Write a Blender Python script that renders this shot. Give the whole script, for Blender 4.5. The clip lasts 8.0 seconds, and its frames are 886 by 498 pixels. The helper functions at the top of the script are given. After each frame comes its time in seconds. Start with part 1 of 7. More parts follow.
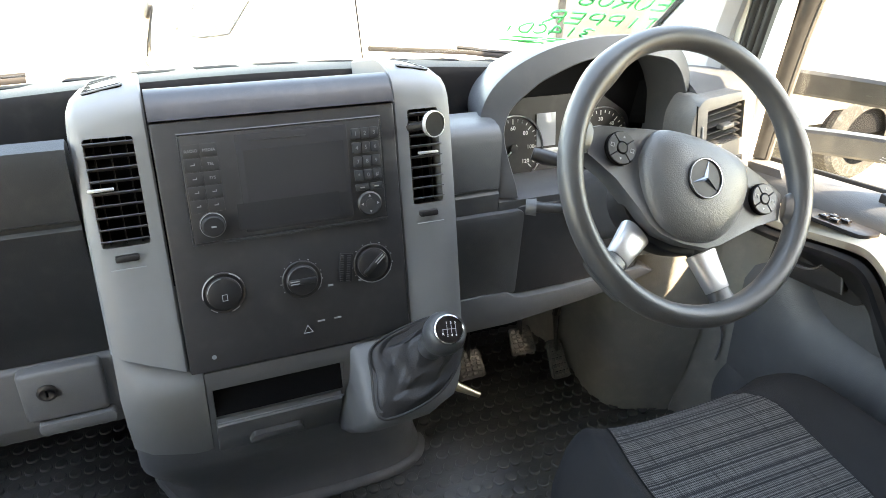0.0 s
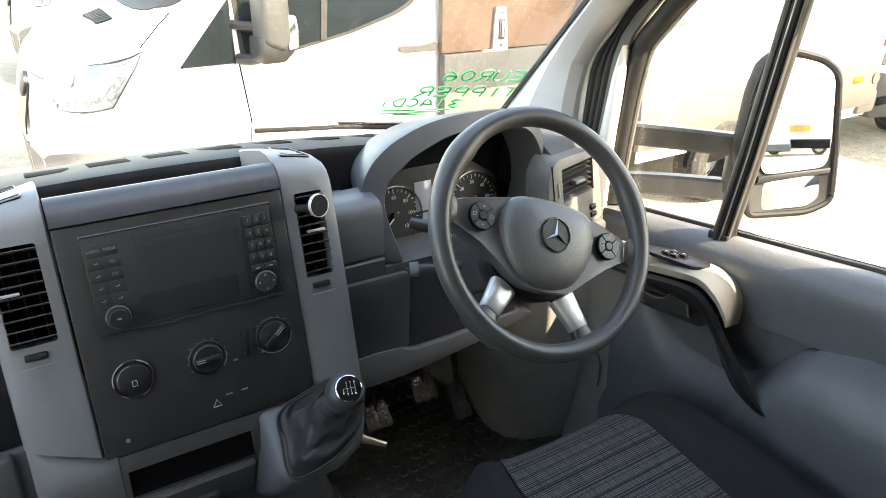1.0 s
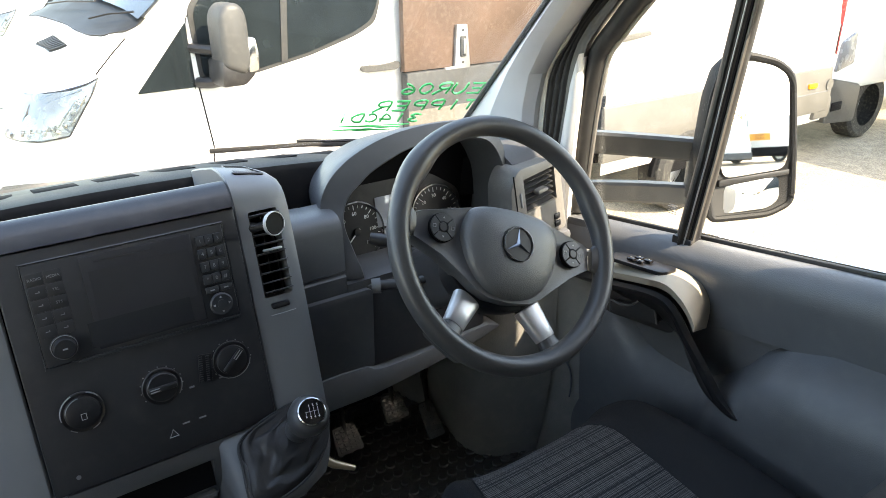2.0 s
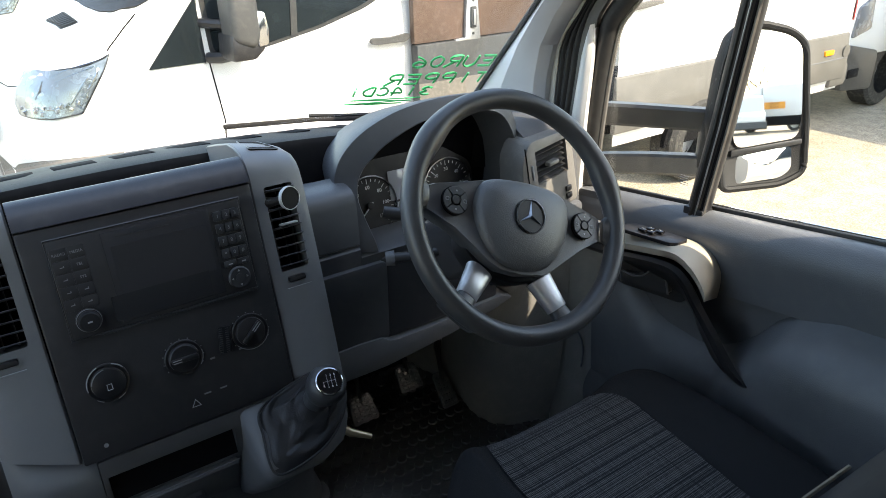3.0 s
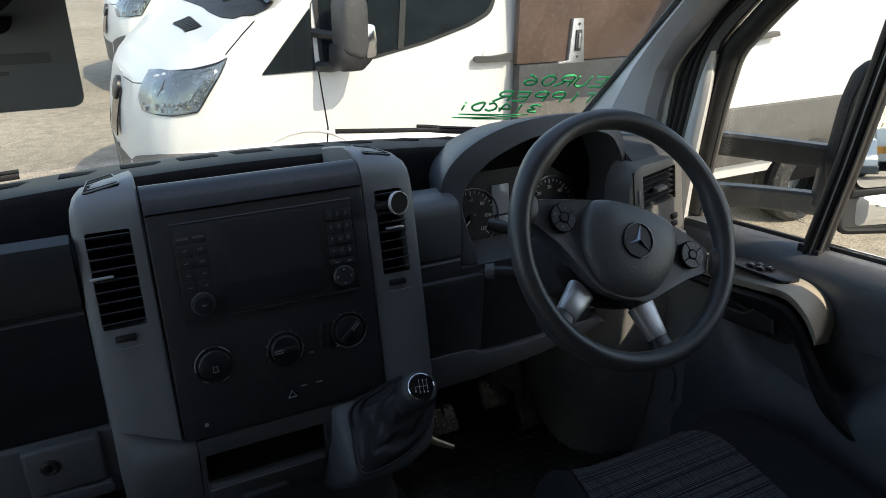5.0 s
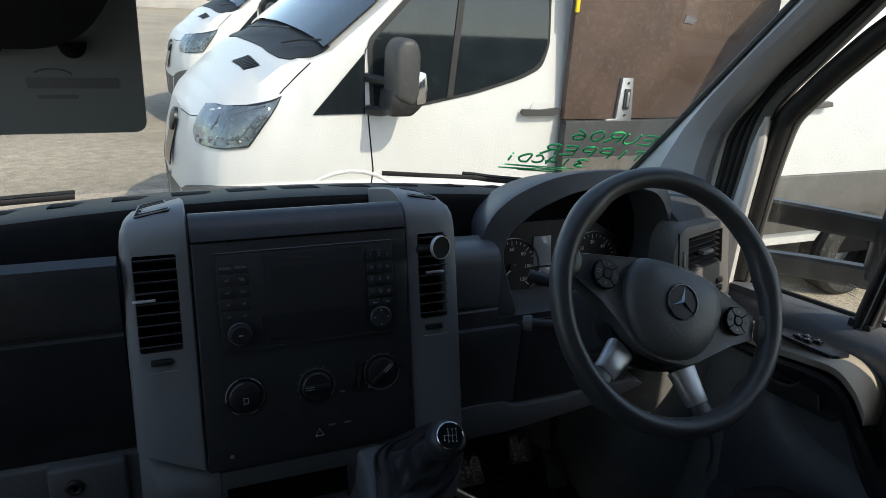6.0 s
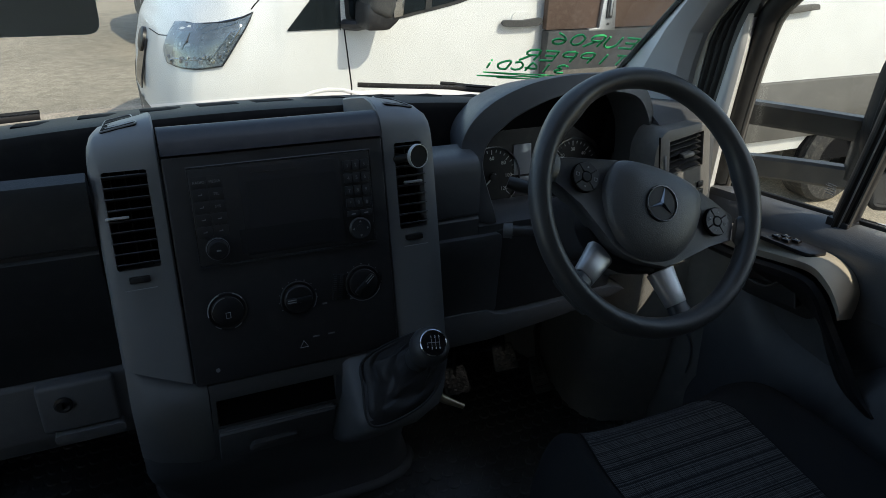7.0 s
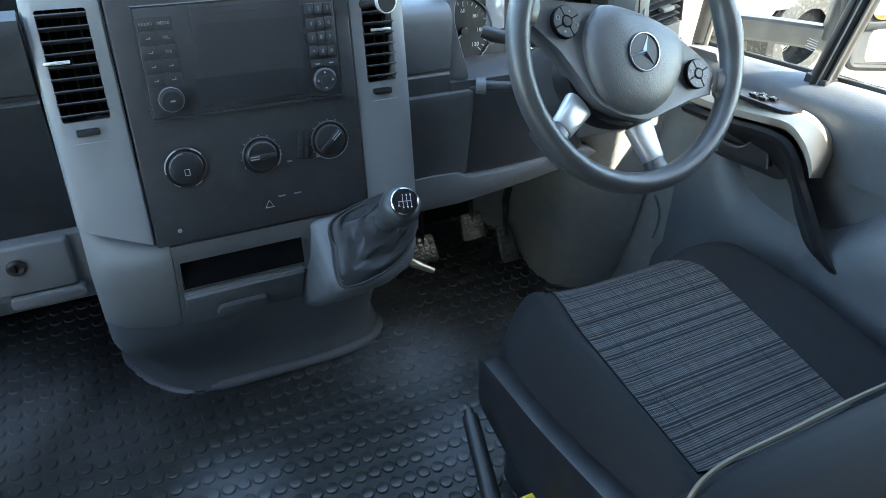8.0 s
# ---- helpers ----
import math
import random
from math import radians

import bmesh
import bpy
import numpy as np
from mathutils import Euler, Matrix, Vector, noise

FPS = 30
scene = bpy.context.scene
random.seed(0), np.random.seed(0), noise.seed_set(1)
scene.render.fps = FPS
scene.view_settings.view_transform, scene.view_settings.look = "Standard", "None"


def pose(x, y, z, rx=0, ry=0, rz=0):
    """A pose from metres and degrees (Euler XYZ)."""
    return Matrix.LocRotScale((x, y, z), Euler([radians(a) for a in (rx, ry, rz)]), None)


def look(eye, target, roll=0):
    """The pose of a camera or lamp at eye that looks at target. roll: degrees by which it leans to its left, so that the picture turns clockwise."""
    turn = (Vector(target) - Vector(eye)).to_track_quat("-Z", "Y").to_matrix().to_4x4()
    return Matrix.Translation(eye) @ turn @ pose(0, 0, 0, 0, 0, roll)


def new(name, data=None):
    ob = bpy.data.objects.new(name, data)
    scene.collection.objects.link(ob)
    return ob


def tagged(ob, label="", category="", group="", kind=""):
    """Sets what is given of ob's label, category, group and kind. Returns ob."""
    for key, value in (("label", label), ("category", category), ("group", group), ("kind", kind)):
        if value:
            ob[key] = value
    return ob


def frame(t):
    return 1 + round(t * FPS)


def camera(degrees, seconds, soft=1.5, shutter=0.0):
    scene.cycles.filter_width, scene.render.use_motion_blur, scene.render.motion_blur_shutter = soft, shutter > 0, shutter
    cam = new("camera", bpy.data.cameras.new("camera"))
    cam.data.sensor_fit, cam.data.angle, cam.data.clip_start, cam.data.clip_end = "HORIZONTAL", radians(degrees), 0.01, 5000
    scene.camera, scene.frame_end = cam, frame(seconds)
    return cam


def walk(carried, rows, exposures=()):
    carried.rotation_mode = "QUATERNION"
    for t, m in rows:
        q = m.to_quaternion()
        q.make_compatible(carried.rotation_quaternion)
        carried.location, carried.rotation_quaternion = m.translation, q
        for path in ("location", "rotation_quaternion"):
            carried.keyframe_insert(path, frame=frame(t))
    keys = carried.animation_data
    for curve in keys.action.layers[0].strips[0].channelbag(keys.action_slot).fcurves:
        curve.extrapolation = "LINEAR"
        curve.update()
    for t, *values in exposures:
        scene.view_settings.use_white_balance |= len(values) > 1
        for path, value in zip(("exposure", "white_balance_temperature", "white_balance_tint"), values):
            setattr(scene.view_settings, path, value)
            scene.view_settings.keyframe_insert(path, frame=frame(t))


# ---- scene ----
cam = camera(64.3, 8.0, 0.8)
# seconds, place, then yaw, pitch and roll in degrees
ROWS = [
    (0.0, -0.155, -0.872, 1.071, -24.14, -28.54, 2.31),
    (0.2, -0.177, -0.920, 1.111, -29.09, -28.50, 2.01),
    (0.5, -0.169, -0.971, 1.140, -29.83, -27.81, 2.12),
    (1.0, -0.170, -0.965, 1.153, -32.42, -24.86, 0.72),
    (1.5, -0.159, -0.966, 1.149, -33.27, -23.34, -0.66),
    (1.7, -0.143, -0.955, 1.135, -34.57, -22.78, -0.30),
    (2.8, -0.159, -0.974, 1.140, -34.30, -25.60, -1.03),
    (3.0, -0.156, -0.969, 1.141, -33.82, -25.48, -1.42),
    (3.5, -0.167, -0.972, 1.137, -32.52, -24.71, -0.07),
    (4.0, -0.172, -0.963, 1.135, -30.15, -24.71, -0.59),
    (4.5, -0.185, -0.960, 1.132, -28.39, -24.55, -0.20),
    (4.7, -0.186, -0.960, 1.134, -27.35, -24.37, -0.12),
    (5.8, -0.194, -0.951, 1.132, -24.42, -21.23, 2.40),
    (6.0, -0.193, -0.951, 1.130, -23.41, -20.15, 3.28),
    (6.5, -0.186, -0.945, 1.120, -20.80, -20.05, 3.81),
    (7.0, -0.182, -0.954, 1.110, -24.97, -26.48, 2.19),
    (7.2, -0.183, -0.953, 1.105, -29.55, -30.36, 1.59),
    (7.5, -0.176, -0.964, 1.089, -31.21, -31.36, 1.87),
    (7.7, -0.171, -0.947, 1.074, -31.36, -33.10, 3.09),
    (8.0, -0.191, -0.939, 1.053, -29.30, -35.42, 4.05),
]
# the phone's own exposure, in stops
STOPS = [(0.0, 4.70, 10000, 12), (0.5, 4.30, 9800, 12), (1.0, 3.85, 9500, 12), (1.5, 3.65, 9100, 12), (3.0, 2.80, 7950, 10), (3.5, 2.45, 7850, 10), (4.0, 2.10, 7750, 10), (4.5, 1.80, 7750, 10),
         (6.0, 1.26, 7250, 9), (6.8, 1.17, 7250, 8), (7.1, 1.17, 7200, 6), (7.5, 2.22, 6700, 6), (7.8, 3.80, 6950, 1), (8.0, 4.30, 6900, 1)]
walk(cam, [(t, pose(x, y, z, 90 + pitch, 0, yaw) @ pose(0, 0, 0, 0, 0, roll)) for t, x, y, z, yaw, pitch, roll in ROWS], STOPS)

# ---- daylight: clear sky, sun high behind the van and a little to the driver's side ----
SUN_AT = Vector((0.36, -0.89, 0.90)).normalized()
world = bpy.data.worlds.new("sky")
scene.world = world
world.use_nodes = True
wn = world.node_tree.nodes
sky = wn.new("ShaderNodeTexSky")
sky.sky_type, sky.sun_disc = "NISHITA", False
sky.sun_elevation = math.asin(SUN_AT.z)
sky.sun_rotation = math.atan2(SUN_AT.x, SUN_AT.y)
wn["Background"].inputs["Strength"].default_value = 0.15
world.node_tree.links.new(sky.outputs[0], wn["Background"].inputs["Color"])
sun_data = bpy.data.lights.new("sun", "SUN")
sun_data.energy, sun_data.angle, sun_data.color = 1.7, radians(0.53), (1.0, 0.95, 0.87)
sun = new("sun", sun_data)
sun.matrix_world = look(SUN_AT * 30, (0, 0, 0))


# ---- materials ----
def material(name, color, rough=0.5, metal=0.0, grain=0.0, grain_size=400.0, vary=0.15, vary_size=6.0, coat=0.0, dust=0.0, spec=0.5):
    """A surface with tone variation at two scales, a fine relief and a little dust."""
    m = bpy.data.materials.new(name)
    m.use_nodes = True
    n, l = m.node_tree.nodes, m.node_tree.links
    b = n["Principled BSDF"]
    b.inputs["Roughness"].default_value, b.inputs["Metallic"].default_value = rough, metal
    b.inputs["Coat Weight"].default_value = coat
    b.inputs["Specular IOR Level"].default_value = spec
    tc = n.new("ShaderNodeTexCoord")
    big = n.new("ShaderNodeTexNoise")
    big.inputs["Scale"].default_value, big.inputs["Detail"].default_value = vary_size, 5
    l.new(tc.outputs["Object"], big.inputs["Vector"])
    ramp = n.new("ShaderNodeMapRange")
    ramp.inputs["From Min"].default_value, ramp.inputs["From Max"].default_value = 0.3, 0.7
    ramp.inputs["To Min"].default_value, ramp.inputs["To Max"].default_value = 1 - vary, 1 + vary
    l.new(big.outputs["Fac"], ramp.inputs["Value"])
    mul = n.new("ShaderNodeVectorMath")
    mul.operation = "SCALE"
    mul.inputs[0].default_value = color
    l.new(ramp.outputs["Result"], mul.inputs["Scale"])
    out = mul.outputs[0]
    fine = n.new("ShaderNodeTexNoise")
    fine.inputs["Scale"].default_value, fine.inputs["Detail"].default_value = grain_size, 2
    l.new(tc.outputs["Object"], fine.inputs["Vector"])
    if dust:
        mixc = n.new("ShaderNodeMix")
        mixc.data_type = "RGBA"
        mixc.inputs["B"].default_value = (0.45, 0.41, 0.35, 1)
        l.new(out, mixc.inputs["A"])
        dn = n.new("ShaderNodeTexNoise")
        dn.inputs["Scale"].default_value, dn.inputs["Detail"].default_value = 38, 8
        l.new(tc.outputs["Object"], dn.inputs["Vector"])
        dr = n.new("ShaderNodeMapRange")
        dr.inputs["From Min"].default_value, dr.inputs["From Max"].default_value = 0.5, 0.85
        dr.inputs["To Max"].default_value = dust
        l.new(dn.outputs["Fac"], dr.inputs["Value"])
        l.new(dr.outputs["Result"], mixc.inputs["Factor"])
        out = mixc.outputs["Result"]
    l.new(out, b.inputs["Base Color"])
    rr = n.new("ShaderNodeMapRange")
    rr.inputs["To Min"].default_value, rr.inputs["To Max"].default_value = rough * 0.8, min(rough * 1.25, 1)
    l.new(big.outputs["Fac"], rr.inputs["Value"])
    l.new(rr.outputs["Result"], b.inputs["Roughness"])
    if grain:
        bump = n.new("ShaderNodeBump")
        bump.inputs["Strength"].default_value, bump.inputs["Distance"].default_value = grain, 0.0006
        l.new(fine.outputs["Fac"], bump.inputs["Height"])
        l.new(bump.outputs["Normal"], b.inputs["Normal"])
    return m


def glass(name, tint, gloss=0.9):
    """A thin pane: clear with a Fresnel sheen."""
    m = bpy.data.materials.new(name)
    m.use_nodes = True
    n, l = m.node_tree.nodes, m.node_tree.links
    n.remove(n["Principled BSDF"])
    clear, shine, mix, fr = n.new("ShaderNodeBsdfTransparent"), n.new("ShaderNodeBsdfGlossy"), n.new("ShaderNodeMixShader"), n.new("ShaderNodeLayerWeight")
    clear.inputs["Color"].default_value = (*tint, 1)
    shine.inputs["Roughness"].default_value = 0.01
    shine.inputs["Color"].default_value = (gloss, gloss, gloss, 1)
    fr.inputs["Blend"].default_value = 0.5
    power, scale_ = n.new("ShaderNodeMath"), n.new("ShaderNodeMath")
    power.operation, scale_.operation = "POWER", "MULTIPLY_ADD"
    power.inputs[1].default_value, scale_.inputs[1].default_value, scale_.inputs[2].default_value = 4.0, 0.6, 0.02
    l.new(fr.outputs["Facing"], power.inputs[0])
    l.new(power.outputs[0], scale_.inputs[0])
    l.new(scale_.outputs[0], mix.inputs["Fac"])
    l.new(clear.outputs[0], mix.inputs[1])
    l.new(shine.outputs[0], mix.inputs[2])
    l.new(mix.outputs[0], n["Material Output"].inputs["Surface"])
    return m


DASH = material("charcoal_grained_plastic", (0.080, 0.084, 0.091), 0.40, grain=0.5, grain_size=900, dust=0.05)
GLOVE = material("black_grained_glovebox_plastic", (0.019, 0.021, 0.024), 0.36, grain=0.5, grain_size=900, dust=0.04)
DASHTOP = material("dark_blue_grey_soft_plastic", (0.030, 0.032, 0.040), 0.30, grain=0.35, grain_size=1100, dust=0.05)
PANEL = material("black_satin_plastic", (0.034, 0.034, 0.037), 0.34, grain=0.15, grain_size=1200, dust=0.04)
GREY = material("silver_grey_trim_plastic", (0.182, 0.189, 0.199), 0.38, grain=0.25, grain_size=1300, vary=0.06, dust=0.04)
LOWGREY = material("mid_grey_plastic", (0.106, 0.110, 0.116), 0.52, grain=0.5, grain_size=800, vary=0.08, dust=0.06)
DOORGREY = material("slate_grey_door_plastic", (0.095, 0.101, 0.110), 0.44, grain=0.7, grain_size=640, dust=0.05)
DOORPALE = material("pale_beige_door_plastic", (0.42, 0.375, 0.30), 0.6, grain=0.5, grain_size=800, vary=0.06)
VENTGREY = material("dusty_grey_panel_plastic", (0.145, 0.141, 0.134), 0.40, grain=1.0, grain_size=420, dust=0.22)
KICKGREY = material("scuffed_grey_footwell_plastic", (0.20, 0.198, 0.19), 0.45, grain=1.0, grain_size=420, dust=0.2)
KNOB = material("matte_black_knob_plastic", (0.018, 0.018, 0.020), 0.36, grain=0.2)
LEDGE = material("dark_ledge_plastic", (0.010, 0.0105, 0.012), 0.5, grain=0.25, grain_size=1100, dust=0.02, spec=0.16)
BLACK = material("black_plastic", (0.012, 0.012, 0.014), 0.4, dust=0.05)
GLOSS = material("gloss_black_plastic", (0.008, 0.008, 0.010), 0.12, vary=0.1, dust=0.03)
WIPER = material("black_wiper_rubber", (0.006, 0.006, 0.007), 0.6, spec=0.3)
# near-black that puts the shade of recesses, gaps and hidden sides into the colour
VOID = material("unlit_shade_black", (0.006, 0.006, 0.007), 0.8, spec=0.1)
LEATHER = material("black_leather", (0.016, 0.016, 0.018), 0.46, grain=0.9, grain_size=500)
RIMSKIN = material("black_wheel_leather", (0.055, 0.0565, 0.060), 0.35, grain=0.35, grain_size=900)
HUBSKIN = material("dark_grey_airbag_plastic", (0.108, 0.112, 0.118), 0.36, grain=0.8, grain_size=700, spec=0.6)
YOKE = material("charcoal_yoke_plastic", (0.096, 0.099, 0.104), 0.42, grain=0.5, grain_size=1000)
SILVER = material("satin_silver_paint", (0.62, 0.62, 0.635), 0.40, metal=0.6, vary=0.05)
DARKCHROME = material("dark_chrome", (0.30, 0.31, 0.33), 0.18, metal=1.0, vary=0.05)
CHROME = material("chrome", (0.55, 0.55, 0.56), 0.12, metal=1.0, vary=0.03)
WHITE_INK = material("white_print", (0.75, 0.75, 0.75), 0.5, vary=0.05)
DIM_INK = material("grey_print", (0.22, 0.23, 0.24), 0.5, vary=0.05)
SOFT_INK = material("worn_white_print", (0.33, 0.34, 0.35), 0.5, vary=0.1)
RED_INK = material("red_print", (0.6, 0.05, 0.03), 0.5, vary=0.05)
LCD = material("pale_lcd_glass", (0.36, 0.385, 0.425), 0.12, vary=0.05)
KEYTOP = material("charcoal_key_plastic", (0.038, 0.040, 0.045), 0.4, grain=0.2)
FABRIC = material("black_seat_cloth", (0.0175, 0.0185, 0.021), 0.95, grain=1.0, grain_size=1500, spec=0.2)
PIPING = material("beige_piping", (0.19, 0.165, 0.125), 0.8, grain=0.6, grain_size=1500)
RUBBER = material("black_rubber_mat", (0.030, 0.032, 0.031), 0.34, grain=0.2, grain_size=500, dust=0.10, spec=0.9)


def mat_sheen(m, spots):
    """Window light's sheen put into the mat's colour as soft uneven pale patches: (x, y, radius, how much)."""
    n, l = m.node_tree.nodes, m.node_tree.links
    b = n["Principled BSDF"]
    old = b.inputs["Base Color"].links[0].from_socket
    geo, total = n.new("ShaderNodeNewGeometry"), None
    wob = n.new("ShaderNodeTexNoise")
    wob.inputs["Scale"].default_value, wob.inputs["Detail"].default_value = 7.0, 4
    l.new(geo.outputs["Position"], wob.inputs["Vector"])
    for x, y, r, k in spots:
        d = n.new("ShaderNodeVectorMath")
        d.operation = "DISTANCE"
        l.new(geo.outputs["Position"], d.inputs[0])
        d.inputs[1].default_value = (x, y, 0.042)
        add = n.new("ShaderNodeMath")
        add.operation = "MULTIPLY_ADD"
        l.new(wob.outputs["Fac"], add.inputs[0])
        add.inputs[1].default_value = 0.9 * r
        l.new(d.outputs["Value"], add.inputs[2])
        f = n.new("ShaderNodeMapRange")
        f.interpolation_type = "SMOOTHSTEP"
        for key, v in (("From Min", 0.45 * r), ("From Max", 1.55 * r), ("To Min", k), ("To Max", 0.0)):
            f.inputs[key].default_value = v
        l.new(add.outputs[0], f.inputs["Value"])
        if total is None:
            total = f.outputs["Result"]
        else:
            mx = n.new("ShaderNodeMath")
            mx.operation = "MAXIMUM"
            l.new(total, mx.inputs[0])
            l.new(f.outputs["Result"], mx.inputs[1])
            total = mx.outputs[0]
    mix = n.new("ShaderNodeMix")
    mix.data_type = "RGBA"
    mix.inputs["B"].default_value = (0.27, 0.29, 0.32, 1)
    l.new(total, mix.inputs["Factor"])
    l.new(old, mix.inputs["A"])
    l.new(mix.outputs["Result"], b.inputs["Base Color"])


# blue-grey patches painted where window light glows on the floor
mat_sheen(RUBBER, ((0.27, -0.03, 0.17, 0.40), (0.28, -0.22, 0.13, 0.32), (-0.12, -0.18, 0.11, 0.28), (-0.46, 0.17, 0.20, 0.75), (-0.30, 0.06, 0.14, 0.20)))
PILLAR = material("light_grey_pillar_plastic", (0.56, 0.57, 0.585), 0.5, grain=0.5, grain_size=700, vary=0.06)
PEDALRUBBER = material("worn_pedal_rubber", (0.085, 0.087, 0.091), 0.26, grain=1.0, grain_size=260, dust=0.3)
SEAL = material("black_rubber_seal", (0.012, 0.012, 0.012), 0.55, dust=0.04)
PAINT = material("white_vehicle_paint", (0.63, 0.63, 0.62), 0.36, vary=0.03, coat=0.25)
CREAM = material("cream_body_paint", (0.62, 0.58, 0.50), 0.35, vary=0.04)
CLADDING = material("grey_moulded_cladding", (0.095, 0.090, 0.083), 0.6, grain=0.4, grain_size=300, dust=0.08)
MIRRORBLACK = material("dark_grey_mirror_plastic", (0.045, 0.045, 0.045), 0.5, grain=0.5, grain_size=500, dust=0.08)
TYRE = material("tyre_rubber", (0.022, 0.021, 0.02), 0.8, grain=0.6, grain_size=120, dust=0.25)
STEEL = material("galvanised_steel", (0.42, 0.43, 0.44), 0.42, metal=0.8, vary=0.15)
BRASS = material("worn_brass_steel", (0.55, 0.47, 0.33), 0.3, metal=0.9, vary=0.2)
BROWN = material("brown_painted_boards", (0.090, 0.056, 0.042), 0.65, grain=0.5, grain_size=60, vary=0.22, vary_size=3, dust=0.12)
DUSTRAIL = material("dusty_grey_rail", (0.105, 0.095, 0.082), 0.7, vary=0.2, vary_size=5, dust=0.3)
DARKSIDE = material("dark_grey_dropside", (0.032, 0.034, 0.036), 0.6, vary=0.2, vary_size=4, dust=0.1)
MIRROR = material("mirror_glass", (0.88, 0.88, 0.88), 0.015, metal=1.0, vary=0.0)
ARMGREY = material("weathered_grey_arm_plastic", (0.034, 0.034, 0.034), 0.36, grain=0.4, grain_size=500, dust=0.06)
AMBER = material("amber_lens", (0.85, 0.32, 0.02), 0.2, vary=0.05)
REDLENS = material("red_lens", (0.45, 0.02, 0.02), 0.15, vary=0.05)
LAMP = material("clear_headlamp_reflector", (0.20, 0.222, 0.255), 0.26, metal=0.5, vary=0.14, vary_size=14)
SCREEN = material("smoked_screen_plastic", (0.036, 0.036, 0.040), 0.20, vary=0.1)
SCREENDARK = material("dark_display_plastic", (0.024, 0.024, 0.027), 0.16, vary=0.1)
DARKGLASS = material("dark_tinted_glass", (0.012, 0.016, 0.018), 0.03, vary=0.2, spec=0.6)
SKYGLASS = material("sky_reflecting_glass", (0.035, 0.045, 0.05), 0.05, vary=0.15, coat=1.0, spec=1.0)
GREENPEN = material("green_paint_pen", (0.025, 0.55, 0.16), 0.6, vary=0.12, vary_size=40)
YELLOW = material("yellow_plastic", (0.75, 0.55, 0.03), 0.5)
HEADLINER = material("pale_grey_headliner", (0.62, 0.61, 0.58), 0.9, grain=0.5, grain_size=500)
VISORCARD = material("grey_blue_card", (0.42, 0.48, 0.51), 0.4, vary=0.08)
VISOR = material("dark_visor_vinyl", (0.030, 0.032, 0.034), 0.5, grain=0.4, grain_size=500)
VISORINK = material("faint_grey_print", (0.29, 0.31, 0.33), 0.6)
WALL = material("pale_grey_wall", (0.42, 0.40, 0.38), 0.85, vary=0.15, vary_size=1.2, grain=0.4, grain_size=60)
WALLDARK = material("dark_blue_grey_cladding", (0.035, 0.042, 0.050), 0.6, vary=0.2, vary_size=0.6)
BARK = material("grey_brown_bark", (0.075, 0.062, 0.052), 0.85, grain=0.8, grain_size=60)
ORANGE = material("orange_sign_board", (0.75, 0.30, 0.03), 0.5)
GLASS = glass("clear_window_glass", (0.93, 0.95, 0.94))


# ---- mesh tools ----
def thing(name, label, category, at=(0, 0, 0), group="", kind=""):
    e = new(name)
    e.empty_display_size = 0.05
    e.matrix_basis = Matrix.Translation(at)
    return tagged(e, label, category, group, kind)


def part(name, bm, mat, parent=None, label="", sharp=38, m=None):
    """Links a bmesh, in world places, as one mesh object under a thing or a part."""
    if m is not None:
        bm.transform(m)
    bmesh.ops.recalc_face_normals(bm, faces=bm.faces)
    lim = radians(sharp)
    for f in bm.faces:
        f.smooth = True
    for e in bm.edges:
        if len(e.link_faces) == 2:
            e.smooth = e.calc_face_angle(0) < lim
    me = bpy.data.meshes.new(name)
    bm.to_mesh(me)
    bm.free()
    me.materials.append(mat)
    ob = new(name, me)
    if parent is not None:
        ob.parent = parent
        if parent.parent is None:
            ob.matrix_parent_inverse = parent.matrix_basis.inverted()
    if label:
        ob["label"] = label
    return ob


def bevelled(bm, w, seg=2, edges=None):
    if w:
        bmesh.ops.bevel(bm, geom=list(edges or bm.edges), offset=w, segments=seg, profile=0.5, affect="EDGES", clamp_overlap=True)
    return bm


def bx(x0, x1, y0, y1, z0, z1, w=0.0, seg=2):
    bm = bmesh.new()
    bmesh.ops.create_cube(bm, size=1)
    bm.transform(Matrix.Translation(((x0 + x1) / 2, (y0 + y1) / 2, (z0 + z1) / 2)) @ Matrix.Diagonal((x1 - x0, y1 - y0, z1 - z0, 1)))
    return bevelled(bm, w, seg)


def prism(pts, axis, lo, hi, w=0.0, seg=2):
    """A polygon of two coordinates (the axes left over, in xyz order) drawn out along an axis."""
    bm = bmesh.new()
    k = "xyz".index(axis)

    def at(p, h):
        q = list(p)
        q.insert(k, h)
        return bm.verts.new(q)
    a, b = [at(p, lo) for p in pts], [at(p, hi) for p in pts]
    bm.faces.new(a)
    bm.faces.new(b[::-1])
    for i in range(len(pts)):
        j = (i + 1) % len(pts)
        bm.faces.new((a[i], b[i], b[j], a[j]))
    bmesh.ops.recalc_face_normals(bm, faces=bm.faces)
    return bevelled(bm, w, seg)


def loft(rings, closed=True, caps=True, loop=False):
    """Skins rings of equally many points."""
    bm = bmesh.new()
    vs = [[bm.verts.new(p) for p in r] for r in rings]
    n = len(rings[0])
    pairs = list(zip(vs, vs[1:])) + ([(vs[-1], vs[0])] if loop else [])
    for a, b in pairs:
        for i in range(n if closed else n - 1):
            j = (i + 1) % n
            bm.faces.new((a[i], a[j], b[j], b[i]))
    if closed and caps and not loop:
        bm.faces.new(vs[0][::-1])
        bm.faces.new(vs[-1])
    return bm


